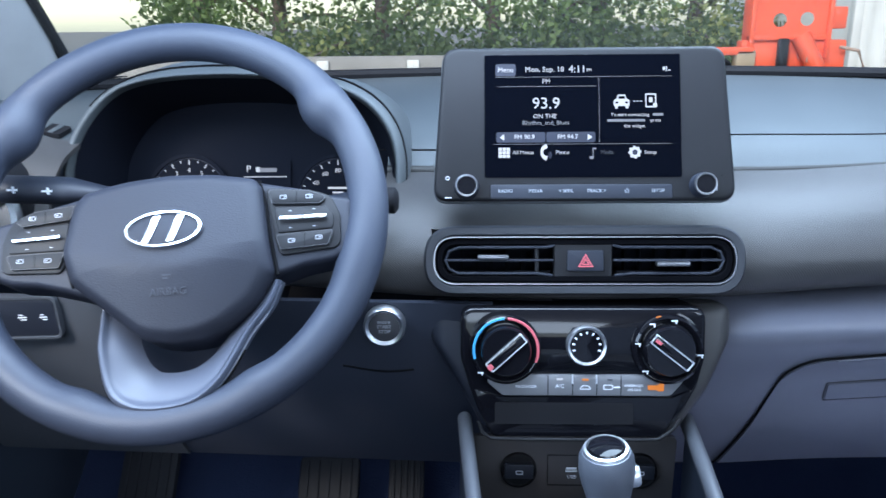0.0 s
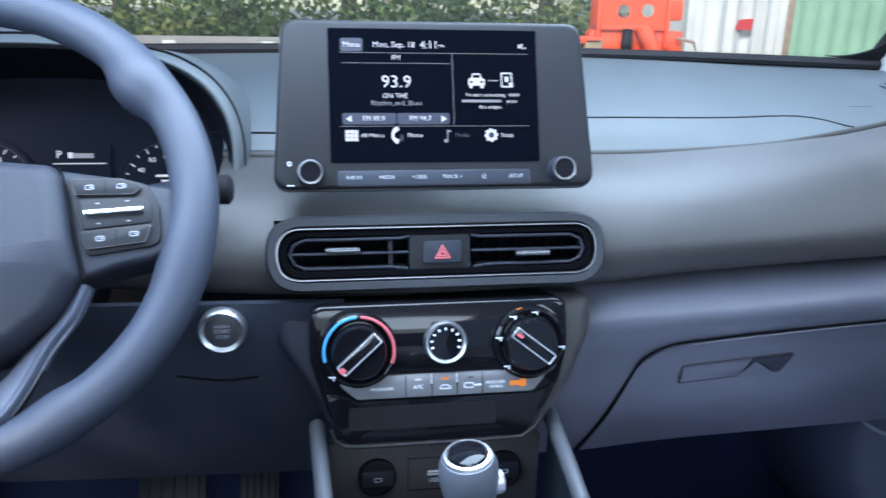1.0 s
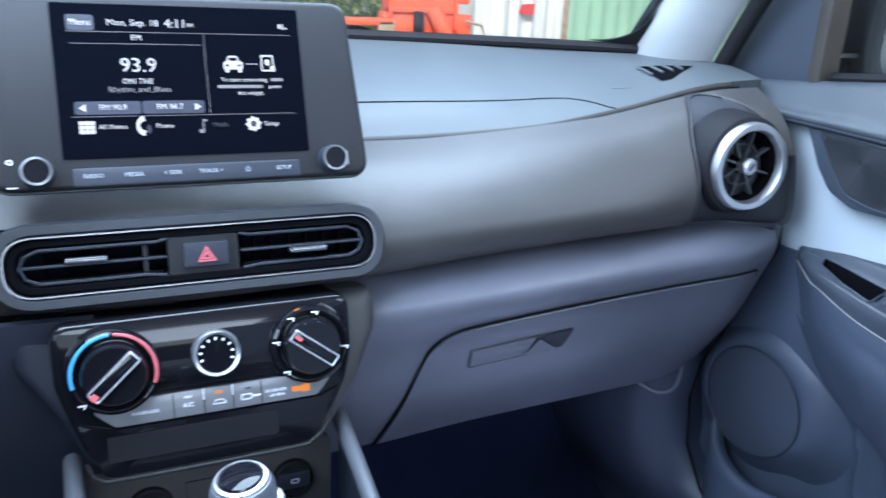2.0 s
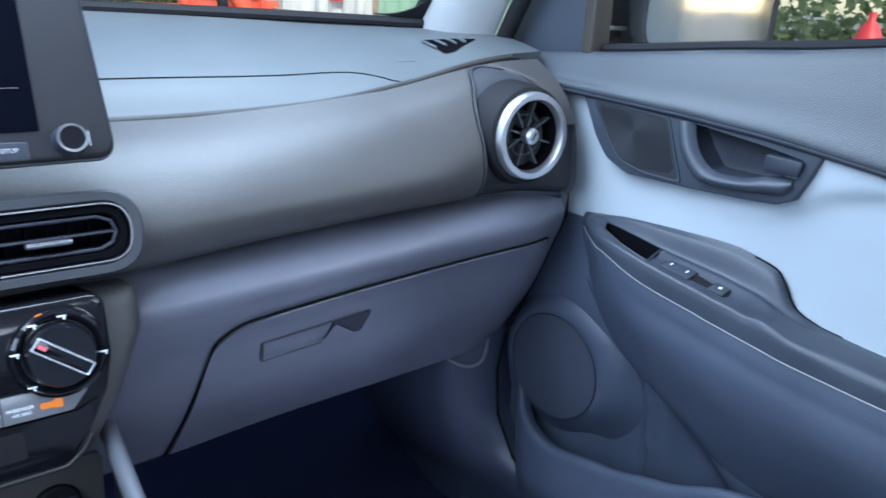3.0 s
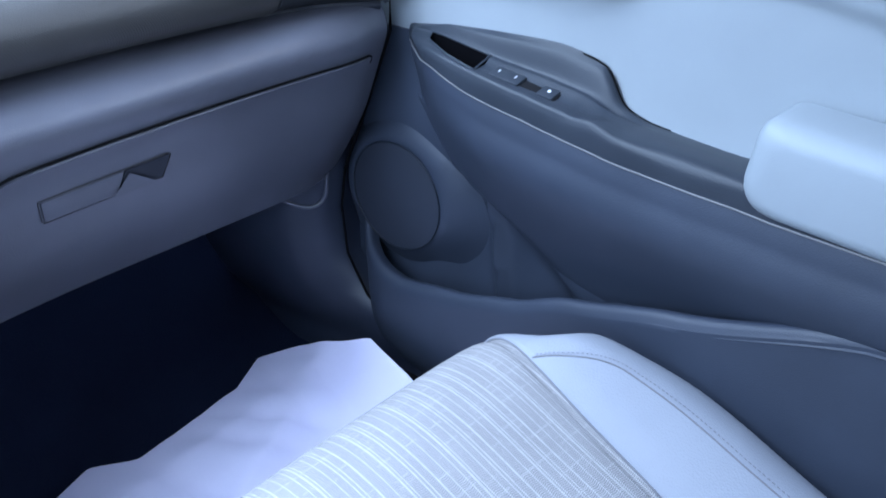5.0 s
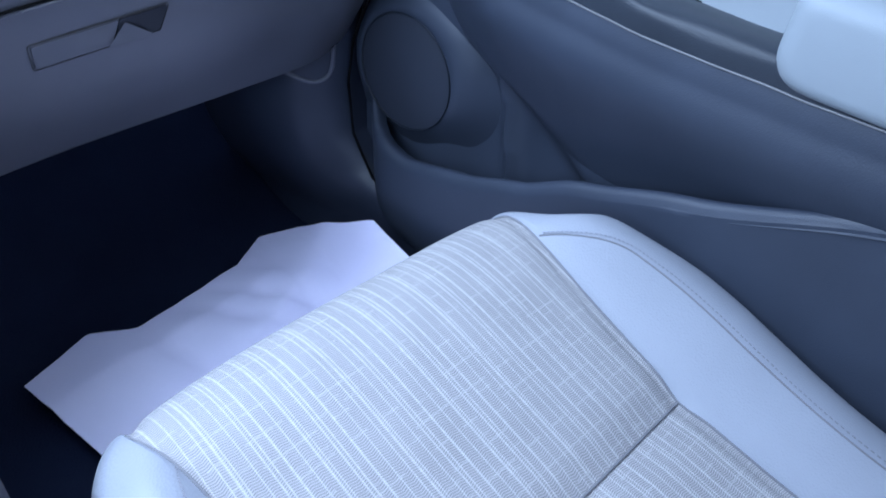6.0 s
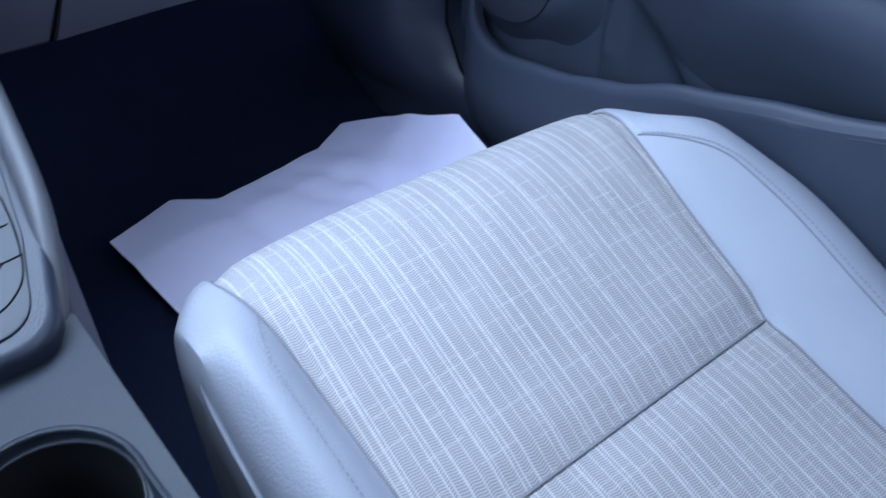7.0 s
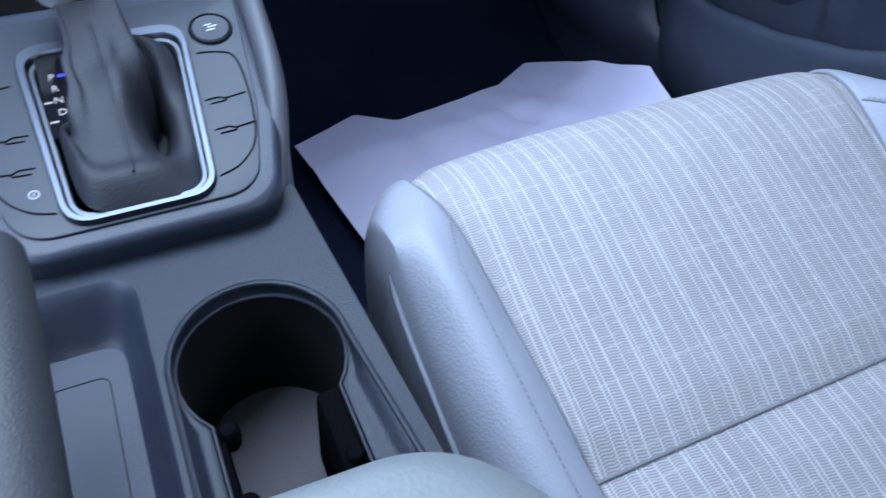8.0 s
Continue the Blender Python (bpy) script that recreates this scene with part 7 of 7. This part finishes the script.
for s in (-1, 1):
    k = 1 if s > 0 else -1
    off = 0.004
    pts = [(off + k * 0.0460, 0.0350), (off + k * 0.0560, 0.0335), (off + k * 0.0640, 0.0285), (off + k * 0.0655, 0.0100), (off + k * 0.0630, -0.0150), (off + k * 0.0580, -0.0330), (off + k * 0.0480, -0.0440), (off + k * 0.0370, -0.0480)]
    part("pad_line", sweep_bm([pl @ spline([(*p, 0.0016) for p in pts], i / 40) for i in range(41)], 0.0005, 6), SEAM, gear_plate, "moulded button outline")
    for y in (0.0010, -0.0195):
        part("pad_divider", sweep_bm([pl @ Vector((off + k * x, y + dy, 0.0017)) for x, dy in ((0.042, 0.0), (0.049, 0.0006), (0.052, -0.001), (0.058, -0.0003), (0.063, 0.0005))], 0.0004, 6), SEAM, gear_plate, "button divider")
        part("pad_divider", sweep_bm([pl @ Vector((off + k * x, y + dy - 0.003, 0.0017)) for x, dy in ((0.044, 0.0), (0.052, 0.0004), (0.053, 0.0020))], 0.0004, 6), SEAM, gear_plate, "button divider")
part("brake_mark", ring_bm(circle(0.0026, 20), circle(0.0018, 20), 0.0003, pl @ move(-0.0407, -0.0345, 0.0013), 0.0), GREY_INK, gear_plate, smooth=False)
bar("brake_mark", 0.0006, 0.0022, pl @ move(-0.0407, -0.0345, 0.0014), GREY_INK, gear_plate)

# shelf with sockets under the climate panel
shelf = part("socket_panel", prism_bm(round_poly([(-0.100, -0.075), (0.096, -0.075), (0.100, 0.030), (-0.100, 0.030)], 0.006, 4), 0.006, panel(0, 0.656, 0.285, 5)), SOCKET_PANEL, console, "dark panel with power sockets")
kp = panel(0, 0.650, 0.285, 5)
part("shelf_floor", box_bm(-0.095, 0.095, 0.520, 0.655, 0.235, 0.243, 0.002), MATT_BLACK, console, "black rubber shelf")
for x, lid in ((-0.0533, True), (0.0640, False)):
    s = part("power_socket", lathe_bm([(0.0178, 0.0), (0.0176, 0.0050), (0.0158, 0.0062), (0.0150, 0.0040), (0.0005, 0.0040)], kp @ move(x, -0.0040), 40), MATT_BLACK, shelf, "black capped power socket")
    part("socket_cap", prism_bm(rrect(0.0285, 0.0150, 0.002), 0.0045, kp @ move(x, -0.0035, 0.0035), 0.001), DARK, s, "black hinged cap")
    part("cap_mark", ring_bm(rrect(0.0068, 0.0040, 0.001, 2), rrect(0.0054, 0.0028, 0.0006, 2), 0.0003, kp @ move(x + 0.0005, -0.0040, 0.0080), 0.0), INK, s, smooth=False)
usb = part("usb_socket", ring_bm(rrect(0.0350, 0.0325, 0.001), rrect(0.0338, 0.0313, 0.001), 0.0008, kp @ move(-0.0075, -0.0050, 0.0), 0.0), MATT_BLACK, shelf, "square USB socket cover")
writing("usb_print", "USB", 0.0052, kp @ move(-0.0012, -0.0120, 0.0008), INK, usb)
bar("usb_mark", 0.0115, 0.0014, kp @ move(-0.0015, -0.0058, 0.0006), INK, usb), bar("usb_mark", 0.0105, 0.0022, kp @ move(-0.0015, -0.0030, 0.0006), INK, usb)

# ---- gear lever ----
lever_thing = thing("gear_lever", (0.008, 0.43, 0.30), "dark gear lever with satin knob and leather boot", "gear lever")
kn = Matrix.Translation((0.0050, 0.4990, 0.3455)) @ pose(0, 0, 0, 5, -6, 0)
knob = part("knob", lathe_bm([(0.0130, -0.012), (0.0148, 0.000), (0.0165, 0.010), (0.0195, 0.024), (0.0212, 0.036), (0.0205, 0.046), (0.0180, 0.0520), (0.0150, 0.0530)], kn, 40), KNOB_GREY, lever_thing, "silver-grey grained grip")
part("shift_button", lathe_bm([(0.0085, -0.004), (0.0085, 0.003), (0.0070, 0.0050), (0.0005, 0.0055)], kn @ Matrix.Translation((0.0190, -0.001, 0.028)) @ pose(0, 0, 0, 0, 90, 0), 28), SATIN, knob, "small satin shift button")
part("knob_ring", lathe_bm([(0.0176, 0.0515), (0.0165, 0.0545), (0.0145, 0.0550), (0.0140, 0.0530)], kn, 40), SATIN, knob, "satin silver ring")
part("knob_cap", lathe_bm([(0.0142, 0.0530), (0.0125, 0.0560), (0.0070, 0.0572), (0.0005, 0.0576)], kn, 40), GLOSS_BLACK, knob, "gloss black cap")
part("collar", lathe_bm([(0.0150, -0.012), (0.0158, -0.010), (0.0152, -0.002), (0.0140, 0.001)], kn, 32), SATIN, lever_thing, "satin silver collar")


def boot(u, v):
    """Soft leather gathered under the collar, spread to the frame, with a deep fold beside the lever."""
    a = 2 * math.pi * u
    top_at, low_at = pl.inverted() @ Vector((0.0125, 0.4960, 0.338)), Vector((0.0060, -0.003, 0.0080))
    k = 1 / (abs(math.cos(a) / 0.0310) ** 6 + abs(math.sin(a) / 0.0525) ** 6) ** (1 / 6)
    bx, by = k * math.cos(a), k * math.sin(a)
    bx *= 1 + 1.7 * by
    if by > -0.004:
        bx = max(bx, -0.0215 + 0.17 * by)
    off = (a + 0.12 + math.pi) % (2 * math.pi) - math.pi
    fold = math.exp(-(abs(off) / 1.05) ** 5)
    nick = math.exp(-(((a - 3.35 + math.pi) % (2 * math.pi) - math.pi) / 0.30) ** 2)
    s = v ** (3.6 + 7.0 * fold)
    core = 0.0135 + 0.003 * math.sin(math.pi * v)
    mid = between(top_at, low_at, v ** 0.85)
    p = mid + Vector((core * math.cos(a), core * math.sin(a) * 0.95, 0)) * (1 - s) + Vector((bx, by, 0)) * s
    wave = 0.0022 * math.sin(3 * a + 0.7 + 3.0 * v) + 0.0018 * math.sin(7 * a - 5 * v) + 0.0012 * math.sin(2 * a + 16 * v)
    p += Vector((math.cos(a), math.sin(a), 0.25)) * wave * math.sin(math.pi * v) ** 1.2 * (1 - 0.6 * fold)
    p.z -= fold * 0.046 * math.exp(-((v - 0.78) / 0.18) ** 2)
    p.z -= nick * 0.010 * math.exp(-((v - 0.88) / 0.07) ** 2)
    p.z += 0.0045 * math.sin(math.pi * min(1.0, max(0.0, (v - 0.88) / 0.12))) - 0.0040 * max(0.0, (v - 0.94) / 0.06)
    p.z = max(p.z, -0.030)
    return pl @ p


part("boot", grid_bm(boot, 96, 60, 0, True), BOOT, lever_thing, "soft dark leather boot")
part("boot_stitch", sweep_bm([boot(0.742, 0.12 + 0.82 * i / 40) + Vector((0, -0.0004, 0.0008)) for i in range(41)], 0.0006, 6), DARK, lever_thing, "stitched boot seam")

# ---- hand brake, armrest lid ----
brake = thing("hand_brake", (-0.048, 0.20, 0.27), "dark grained hand brake lever beside the tray", "hand brake")
bp = [(-0.0425, 0.322, 0.330), (-0.0415, 0.27, 0.329), (-0.040, 0.18, 0.322), (-0.042, 0.05, 0.303), (-0.046, -0.04, 0.284)]
part("grip", sweep_bm([spline(bp, i / 40) for i in range(41)], lambda s: 0.0145 + 0.002 * math.sin(math.pi * min(1, s * 1.6)), 18), BRAKE_GRIP, brake, "grained grip")
part("release_button", lathe_bm([(0.0075, 0.0), (0.0072, 0.010), (0.0055, 0.013), (0.0005, 0.0135)], Matrix.Translation((-0.0425, 0.321, 0.330)) @ pose(0, 0, 0, -90, 0, 0), 24), SATIN, brake, "silver release button")
part("bracket", box_bm(-0.068, -0.042, -0.10, -0.02, 0.262, 0.29, 0.006), MATT_BLACK, brake)

rest = thing("armrest_lid", (0.005, 0.0, 0.27), "pale grey padded centre armrest lid", "armrest")
lid_line = round_poly([(-0.080, -0.22), (0.101, -0.22), (0.101, 0.160), (0.076, 0.193), (-0.040, 0.196), (-0.080, 0.172)], [0.02, 0.02, 0.045, 0.045, 0.05, 0.045], 8)
part("lid", prism_bm(lid_line, 0.062, Matrix.Translation((0, -0.010, 0.306)), 0.024, 0.97, 6), ARM_CLOTH, rest, "pale grey padded lid")
part("box", box_bm(-0.070, 0.080, -0.22, 0.150, 0.2695, 0.302, 0.008), CONSOLE_DARK, rest, "dark storage box")

# ---- door mirror outside ----
mirror = thing("door_mirror", (0.76, 0.80, 0.60), "black and silver door mirror outside the window", "mirror")
mm = Matrix.Translation((0.898, 0.700, 0.692)) @ pose(0, 0, 0, 0, 0, -6)
part("shell", prism_bm(rrect(0.26, 0.175, 0.05, 8), 0.105, mm @ pose(0, 0.108, 0, 90, 0, 0), 0.04, 1.0, 6), MATT_BLACK, mirror, "black mirror shell")
part("glass_rim", ring_bm(rrect(0.262, 0.177, 0.05, 8), rrect(0.236, 0.152, 0.04, 8), 0.012, mm @ pose(0, 0.010, 0, 90, 0, 0), 0.003), MATT_BLACK, mirror, "black rim round the glass")
part("mirror_glass", prism_bm(rrect(0.238, 0.154, 0.041, 8), 0.003, mm @ pose(0, 0.003, 0, 90, 0, 0)), MIRROR, mirror, "reflecting mirror glass")
part("foot", sweep_bm([(0.716, 0.770, 0.618), (0.745, 0.770, 0.622), (0.80, 0.765, 0.640)], 0.020, 12, flat=0.7), MATT_BLACK, mirror, "black mirror foot")
part("foot_trim", box_bm(0.720, 0.775, 0.738, 0.742, 0.640, 0.645, 0.001), SATIN, mirror, "silver strip on the foot")

# ---- outside ----
setting("ground", grid_bm(lambda u, v: (-400 + 800 * u, -400 + 800 * v, -0.40), 2, 2), GRAVEL, "grey gravel yard round the car", "ground")

wall = setting("barrier_wall", prism_bm([(-0.30, 0.0), (0.30, 0.0), (0.30, 0.12), (0.14, 0.32), (0.09, 0.66), (-0.09, 0.66), (-0.14, 0.32), (-0.30, 0.12)], 14.0, Matrix.Translation((-11.0, 12.0, -0.40)) @ Matrix(((0, 0, 1, 0), (-1, 0, 0, 0), (0, 1, 0, 0), (0, 0, 0, 1))), 0.0), CONCRETE, "low grey concrete barrier wall", "barrier", False)
for x in (-0.95, -2.35, -6.0, -8.2):
    part("painted_block", box_bm(x - 0.09, x + 0.09, 11.84, 11.90, -0.05, 0.20, 0.01), WHITE_PAINT, wall, "pale painted block")


def container(name, label, x0, x1, y0, y1, mat, post):
    c = thing(name, ((x0 + x1) / 2, (y0 + y1) / 2, -0.40), label, "container")
    n = int((x1 - x0) / 0.07)
    top = 2.19

    def ribs(u, v):
        k = u * n
        d = 0.035 * min(1, max(0, 1.6 * abs(2 * ((k / 4) % 1) - 1) - 0.3))
        return Vector((x0 + (x1 - x0) * u, y0 + d, -0.28 + (top + 0.2) * v))
    part("ribbed_side", grid_bm(ribs, n * 2, 1, 0.004), mat, c, "corrugated steel side", smooth=False)
    part("body", box_bm(x0 + 0.02, x1 - 0.02, y0 + 0.06, y1, -0.30, top, 0.01), mat, c)
    for x in (x0, x1):
        part("corner_post", box_bm(x - 0.06, x + 0.06, y0 - 0.03, y0 + 0.10, -0.40, top + 0.03, 0.008), post, c, "steel corner post")
    part("bottom_rail", box_bm(x0, x1, y0 - 0.02, y0 + 0.08, -0.40, -0.26, 0.008), post, c)
    part("top_rail", box_bm(x0, x1, y0 - 0.02, y0 + 0.08, top - 0.08, top + 0.03, 0.008), post, c)
    return c


white = container("shipping_container", "white corrugated steel shipping container in the yard", 5.25, 6.70, 11.0, 16.5, WHITE_PAINT, WHITE_PAINT)
for x in (5.75, 5.98, 6.22, 6.45):
    part("lock_rod", box_bm(x - 0.02, x + 0.02, 10.94, 10.98, -0.30, 2.1, 0.006), PALE_STEEL, white, "grey locking rod")
part("red_tag", prism_bm(round_poly([(-0.13, -0.08), (0.12, -0.09), (0.14, 0.08), (-0.08, 0.06)], 0.02, 3), 0.04, panel(6.05, 10.93, 0.58, 0)), RED_PAINT, white, "red tag on the door")
container("shipping_container", "faded green corrugated steel shipping container in the yard", 6.88, 13.0, 11.1, 13.5, GREEN_PAINT, RUST)

machine = thing("loader_attachment", (3.6, 9.2, -0.40), "orange steel machine attachment standing in the yard", "machine")
op = panel(3.55, 9.0, 0.0, 0)
part("back_plate", holed_bm(round_poly([(-0.46, 0.52), (0.44, 0.52), (0.44, 0.92), (0.36, 0.98), (-0.36, 0.98), (-0.46, 0.90)], 0.03, 4), [[(-0.13 + x, 0.72 + y) for x, y in circle(0.075, 24)], [(0.17 + x, 0.73 + y) for x, y in circle(0.075, 24)]], op), ORANGE, machine, "orange plate with two round holes", smooth=False)
part("plate_frame", box_bm(-0.46, 0.44, 0.50, 0.56, -0.10, 0.02, 0.01, op), ORANGE, machine)
for x in (-0.46, 0.40):
    part("side_plate", box_bm(x, x + 0.05, 0.30, 0.95, -0.25, 0.04, 0.012, op), ORANGE, machine)
part("ear", box_bm(0.44, 0.62, 0.62, 0.86, -0.20, 0.0, 0.02, op), ORANGE, machine)
part("carriage", box_bm(-0.52, 0.66, -0.02, 0.50, -0.22, -0.02, 0.02, op), ORANGE, machine)
part("boom", sweep_bm([op @ Vector(p) for p in ((0.10, 0.55, 0.05), (0.22, 0.30, 0.12), (0.36, 0.02, 0.15), (0.44, -0.35, 0.1))], 0.13, 12, flat=0.8), ORANGE, machine, "heavy orange arm")
part("pin", lathe_bm([(0.055, 0), (0.055, 0.05), (0.001, 0.05)], op @ move(0.18, 0.30, 0.16), 20), RUST, machine)
part("cylinder", box_bm(-0.14, -0.03, -0.10, 0.52, 0.0, 0.10, 0.02, op), MATT_BLACK, machine, "black hydraulic cylinder")
part("fork_beam", box_bm(-1.00, -0.40, 0.34, 0.43, -0.10, 0.06, 0.02, op), ORANGE, machine, "orange cross beam")
part("fork_beam", box_bm(-0.60, -0.38, 0.02, 0.40, -0.10, 0.06, 0.02, op), TAN_PAINT, machine, "tan bracket")
part("tyre", lathe_bm([(0.18, -0.12), (0.27, -0.12), (0.30, -0.08), (0.30, 0.08), (0.27, 0.12), (0.18, 0.12)], Matrix.Translation((2.80, 9.3, 0.02)) @ pose(0, 0, 0, 90, 0, 0), 32), MATT_BLACK, machine, "black tyre")
part("hose", sweep_bm([op @ Vector(p) for p in ((0.55, 0.42, 0.05), (0.75, 0.38, 0.08), (0.85, 0.15, 0.08), (0.70, -0.10, 0.06))], 0.02, 8), RUST, machine)
for x in (-0.5, 0.58):
    part("leg", box_bm(x, x + 0.10, -0.40, 0.05, -0.25, 0.05, 0.01, op), ORANGE, machine, "orange leg on the ground")


def tree(x, y, height, spread, leaves, seed, mat):
    rng = np.random.default_rng(seed)
    t = thing("tree", (x, y, -0.42), "leafy green broadleaf tree behind the yard", "tree", "trees round the yard")
    trunk = [(x, y, -0.42), (x + 0.1, y, height * 0.25), (x - 0.12, y + 0.1, height * 0.55), (x + 0.05, y, height * 0.9)]
    part("trunk", sweep_bm([spline(trunk, i / 20) for i in range(21)], lambda s: 0.16 * (1 - 0.8 * s) + 0.02, 10), BARK, t, "grey-brown trunk")
    tips = []
    for k in range(9):
        a, h = rng.uniform(0, 2 * math.pi), rng.uniform(0.12, 0.8)
        p = spline(trunk, h)
        q = p + Vector((math.cos(a), math.sin(a), rng.uniform(-0.15, 0.6))) * spread * rng.uniform(0.5, 0.95)
        part("limb", sweep_bm([between(p, q, i / 8) + Vector((0, 0, 0.25 * math.sin(math.pi * i / 8))) for i in range(9)], lambda s: 0.05 * (1 - s) + 0.008, 6), BARK, t, "bare limb")
        tips += [between(p, q, s) for s in (0.45, 0.75, 1.0)]
    tips += [spline(trunk, s) for s in (0.75, 0.9, 1.0)]
    tips = np.array([tuple(p) for p in tips])
    mid = tips[rng.integers(0, len(tips), leaves)] + rng.normal(0, 0.36, (leaves, 3)) * np.array([spread * 0.5, spread * 0.5, spread * 0.42])
    mid[:, 2] = np.maximum(mid[:, 2], -0.25)
    size = rng.uniform(0.04, 0.09, (leaves, 1))
    a = rng.normal(0, 1, (leaves, 3))
    a /= np.linalg.norm(a, axis=1, keepdims=True)
    b = np.cross(a, rng.normal(0, 1, (leaves, 3)))
    b /= np.linalg.norm(b, axis=1, keepdims=True)
    verts = np.stack([mid - a * size, mid + b * size * 0.55, mid + a * size, mid - b * size * 0.55], 1).reshape(-1, 3) - np.array([x, y, -0.42])
    me = bpy.data.meshes.new("crown")
    me.from_pydata(verts.tolist(), [], np.arange(leaves * 4).reshape(-1, 4).tolist())
    me.materials.append(mat)
    ob = new("crown", me)
    ob.parent = t
    tagged(ob, "open crown of small leaves", kind="stuff")
    return t


PLACES = [(-15.5, 19.5, 6.8, 2.4), (-5.4, 15.4, 5.0, 1.9), (-4.0, 15.8, 6.2, 2.6), (-1.8, 14.6, 5.4, 2.4), (0.3, 15.6, 6.4, 2.7), (2.2, 14.5, 5.0, 2.4), (4.2, 15.4, 6.0, 2.6), (6.4, 17.8, 6.5, 2.7),
          (12.0, 5.0, 5.0, 2.3), (12.5, 0.5, 5.5, 2.4), (11.0, 9.0, 5.0, 2.2), (-12, 8, 6, 2.6), (16.0, -13.2, 5.0, 1.8), (18.6, -13.8, 5.6, 2.2)]
for k, (x, y, h, r) in enumerate(PLACES):
    tree(x, y, h, r, 4200 if k < 4 else 5600, 11 + k, LEAF if k % 3 else LEAF_YELLOW)


def undergrowth(x0, x1, y0, y1, high, n, seed, label):
    """A bank of loose small leaves with an uneven top."""
    rng = np.random.default_rng(seed)
    mid = np.stack([rng.uniform(x0, x1, n), rng.uniform(y0, y1, n), -0.35 + np.abs(rng.normal(0, high, n))], 1)
    run_at = mid[:, 0] + mid[:, 1]
    mid[:, 2] *= 0.7 + 0.3 * np.sin(run_at * 1.7) + 0.2 * np.sin(run_at * 4.1)
    size = rng.uniform(0.04, 0.10, (n, 1))
    a = rng.normal(0, 1, (n, 3))
    a /= np.linalg.norm(a, axis=1, keepdims=True)
    b = np.cross(a, rng.normal(0, 1, (n, 3)))
    b /= np.linalg.norm(b, axis=1, keepdims=True)
    me = bpy.data.meshes.new("hedge")
    me.from_pydata(np.stack([mid - a * size, mid + b * size * 0.6, mid + a * size, mid - b * size * 0.6], 1).reshape(-1, 3).tolist(), [], np.arange(n * 4).reshape(-1, 4).tolist())
    me.materials.append(HEDGE)
    tagged(new("hedge", me), label, "hedge", kind="stuff")


undergrowth(-6.0, 7, 12.9, 15.0, 0.75, 20000, 5, "dense green undergrowth behind the barrier")
undergrowth(8.5, 10.0, -1.5, 6.5, 0.9, 12000, 6, "loose green shrubs beside the yard")

# pale boarded house behind the car, seen in the door mirror
house = thing("house", (11.0, -16.0, -0.40), "white boarded house across the yard behind the car", "house")
part("wall", box_bm(6.0, 15.0, -20.0, -15.06, -0.40, 4.2, 0.02), WHITE_PAINT, house, "white wall")
for k in range(18):
    part("board", box_bm(6.0, 15.0, -15.06, -15.0, -0.30 + 0.25 * k, -0.075 + 0.25 * k, 0.01), WHITE_PAINT, house)
part("roof", prism_bm([(-0.4, 4.15), (5.4, 4.15), (2.5, 6.2)], 9.6, Matrix.Translation((5.7, -20.0, 0)) @ Matrix(((0, 0, 1, 0), (1, 0, 0, 0), (0, 1, 0, 0), (0, 0, 0, 1))), 0.0), PALE_STEEL, house, "grey pitched roof", False)

hydrant = thing("fire_hydrant", (5.0, 2.36, -0.40), "red painted fire hydrant in the yard", "hydrant")
hyd = Matrix.Translation((5.0, 2.36, -0.40)) @ Matrix.Diagonal((0.75, 0.75, 1.22, 1.0))
part("barrel", lathe_bm([(0.16, 0.0), (0.16, 0.06), (0.11, 0.08), (0.11, 0.62), (0.14, 0.64), (0.14, 0.68)], hyd, 24), RED_PAINT, hydrant, "red barrel")
part("bonnet", lathe_bm([(0.13, 0.68), (0.12, 0.76), (0.07, 0.83), (0.03, 0.86), (0.03, 0.90), (0.001, 0.90)], hyd, 24), RED_PAINT, hydrant, "red bonnet")
for turn in (0, 90, 180):
    part("outlet", lathe_bm([(0.06, 0.09), (0.06, 0.16), (0.045, 0.17), (0.001, 0.17)], hyd @ Matrix.Translation((0, 0, 0.48)) @ pose(0, 0, 0, 90, 0, turn), 16), RED_PAINT, hydrant, "capped outlet")
